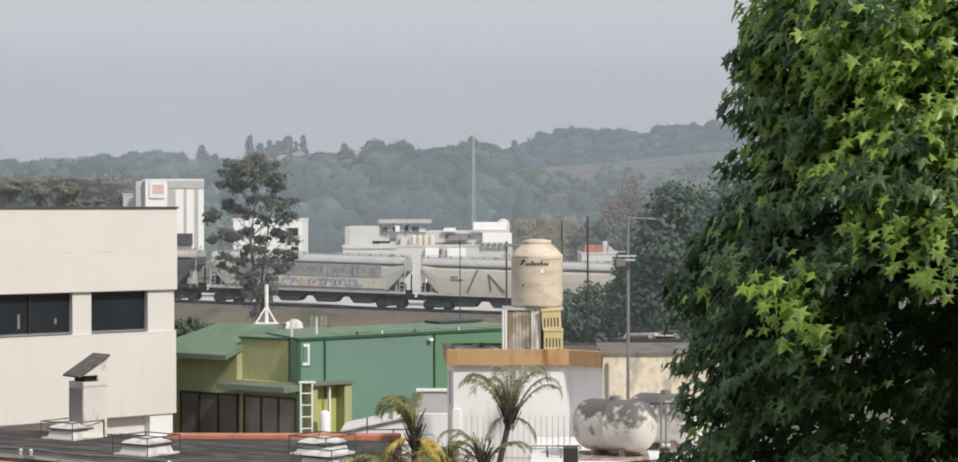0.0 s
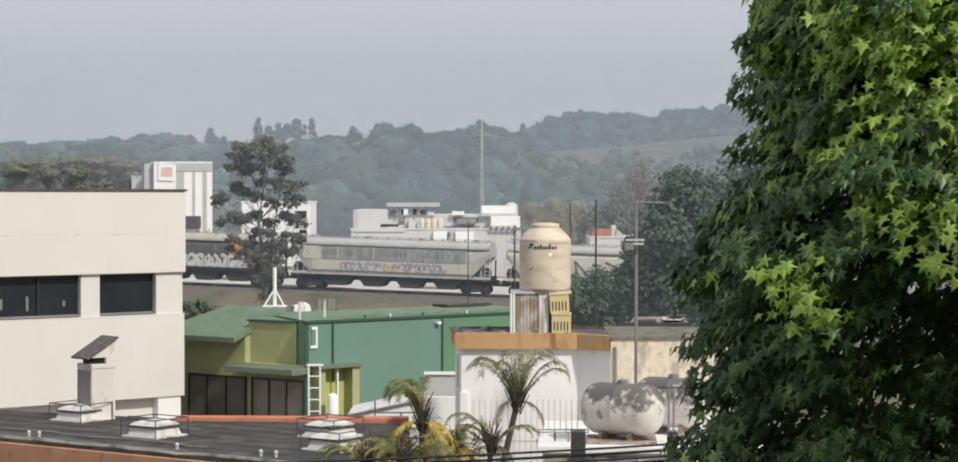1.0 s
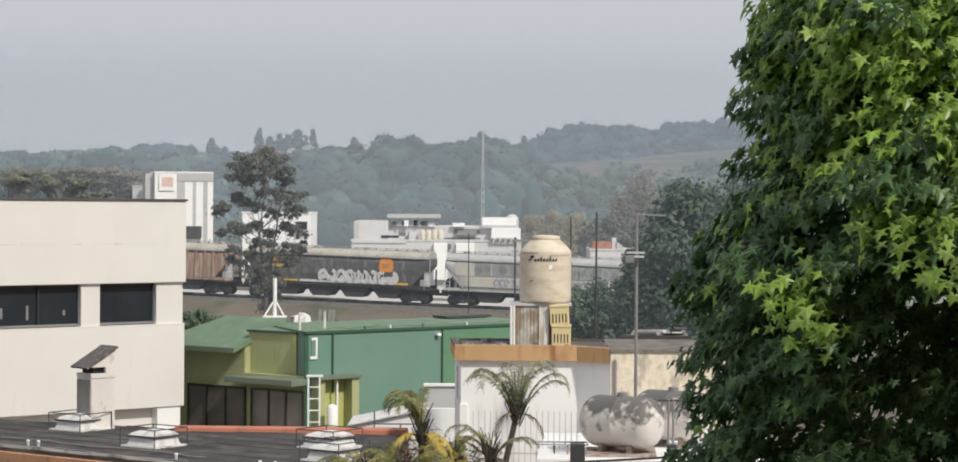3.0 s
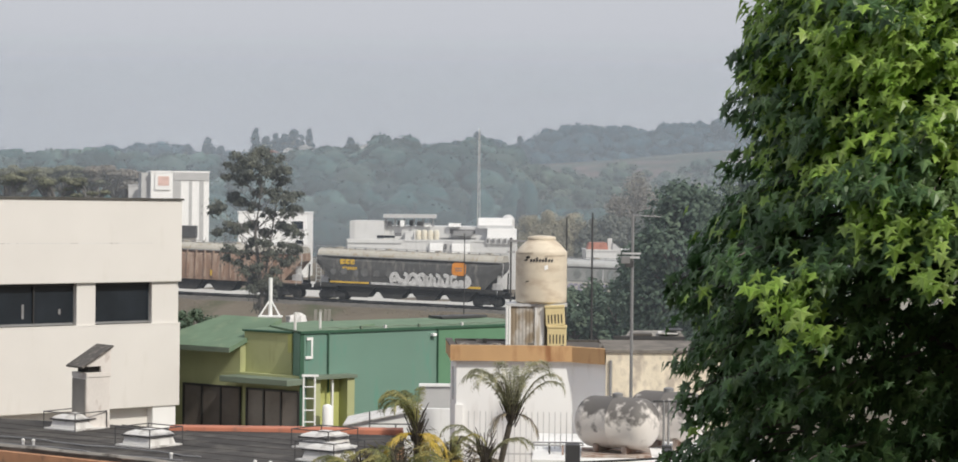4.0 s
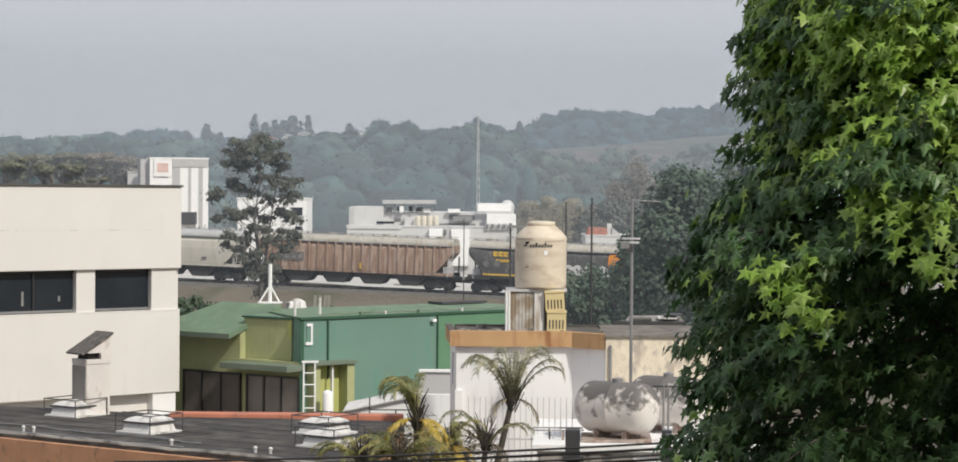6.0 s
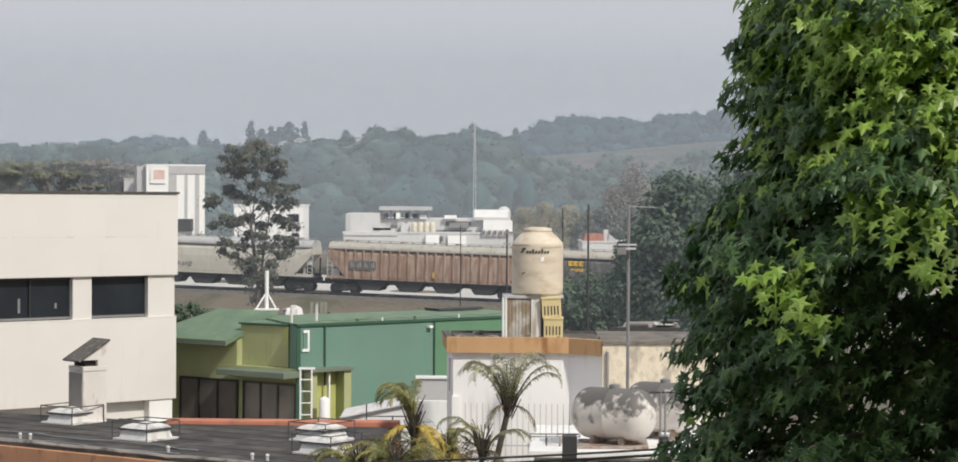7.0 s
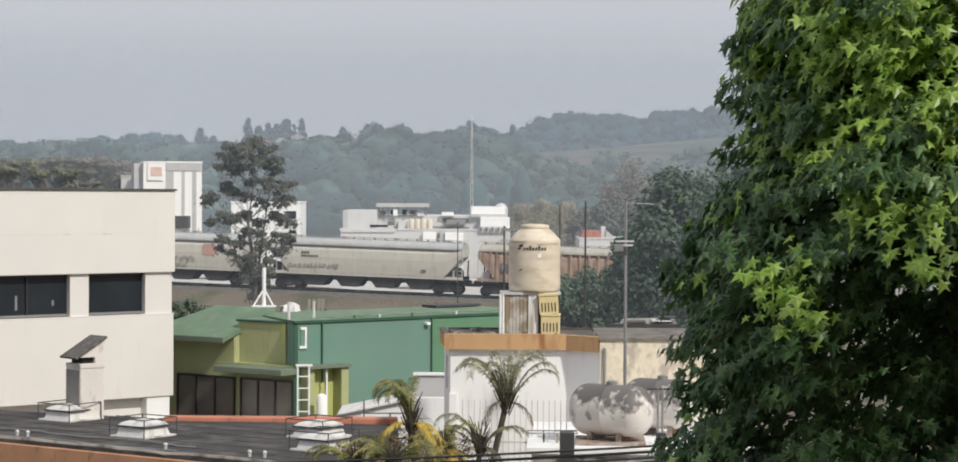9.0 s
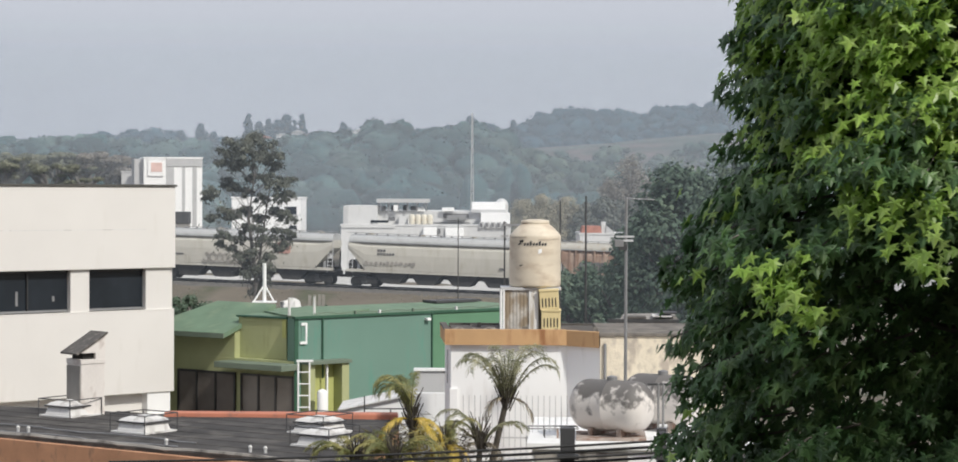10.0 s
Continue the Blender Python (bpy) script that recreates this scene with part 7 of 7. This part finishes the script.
CARS.append((c3, (-32.7 - 52.3) / 2))
c4 = hopper_car(18.9, "dusty tan covered hopper car with faint dark markings", M_TANCAR, M_GREYCAR)
lettering(c4, -6.0, 3.2, (3, 6), M_GRAFDARK, h=0.2, w=0.2)
spray(c4, 10, -7.0, -2.6, 2.15, 0.45, M_GRAFGREY, gap=1.1)
part("mark", box(5.1, 5.5, -1.66, -1.6, 1.95, 2.15), M_GRAFDARK, c4)
CARS.append((c4, (-52.3 - 71.2) / 2))
c5 = hopper_car(18.9, "dusty tan covered hopper car with a faded red emblem", M_TANCAR, M_GREYCAR)
part("emblem", badge(3.65, 4.85, 2.7, 3.7, 0.2, -1.66, -1.6), M_REDLOGO, c5, "faded red emblem")
scrawl(c5, 11, -3.4, 2.6, 2.1, 0.8, M_GRAFGREY, thick=0.25)
part("mark", box(-6.6, -5.2, -1.66, -1.6, 2.3, 2.4), M_GRAFDARK, c5)
CARS.append((c5, -71.2 - 9.45))
c6 = hopper_car(19.5, "pale grey covered hopper car at the head of the train", M_GREYCAR, M_GREYCAR)
part("emblem", badge(-7.3, -6.3, 2.85, 3.8, 0.15, -1.66, -1.6), M_REDLOGO, c6, "faded red emblem")
CARS.append((c6, 5.3 + 19.5 + 9.75))

SPEED = 7.0   # metres a second


def motions():
    for car, start in CARS:
        rows = []
        for t_ in (0.0, 2.5, 5.0, 7.5, 10.0):
            p = on_track(start + SPEED * t_)
            rows.append((t_, pose(p.x, p.y, p.z, 0, math.degrees(math.atan(-GRADE)), TRACK_TURN)))
        walk(car, rows)
    # the tree by the window stirs in the breeze: seconds, lean in degrees
    sway = ((0, 0.03), (0.5, 0.046), (1, 0.069), (1.5, 0.018), (2, -0.023), (2.5, -0.03), (4, -0.076), (4.5, -0.055), (5, -0.02), (5.5, -0.02), (7, 0.0), (7.5, 0.037), (8, 0.087), (8.5, 0.018),
            (9, 0.0), (9.5, 0.041), (10, -0.069))
    walk(SWEETGUM, [(t_, pose(3.15, 12.6, 0, 0, a, 0)) for t_, a in sway])


motions()
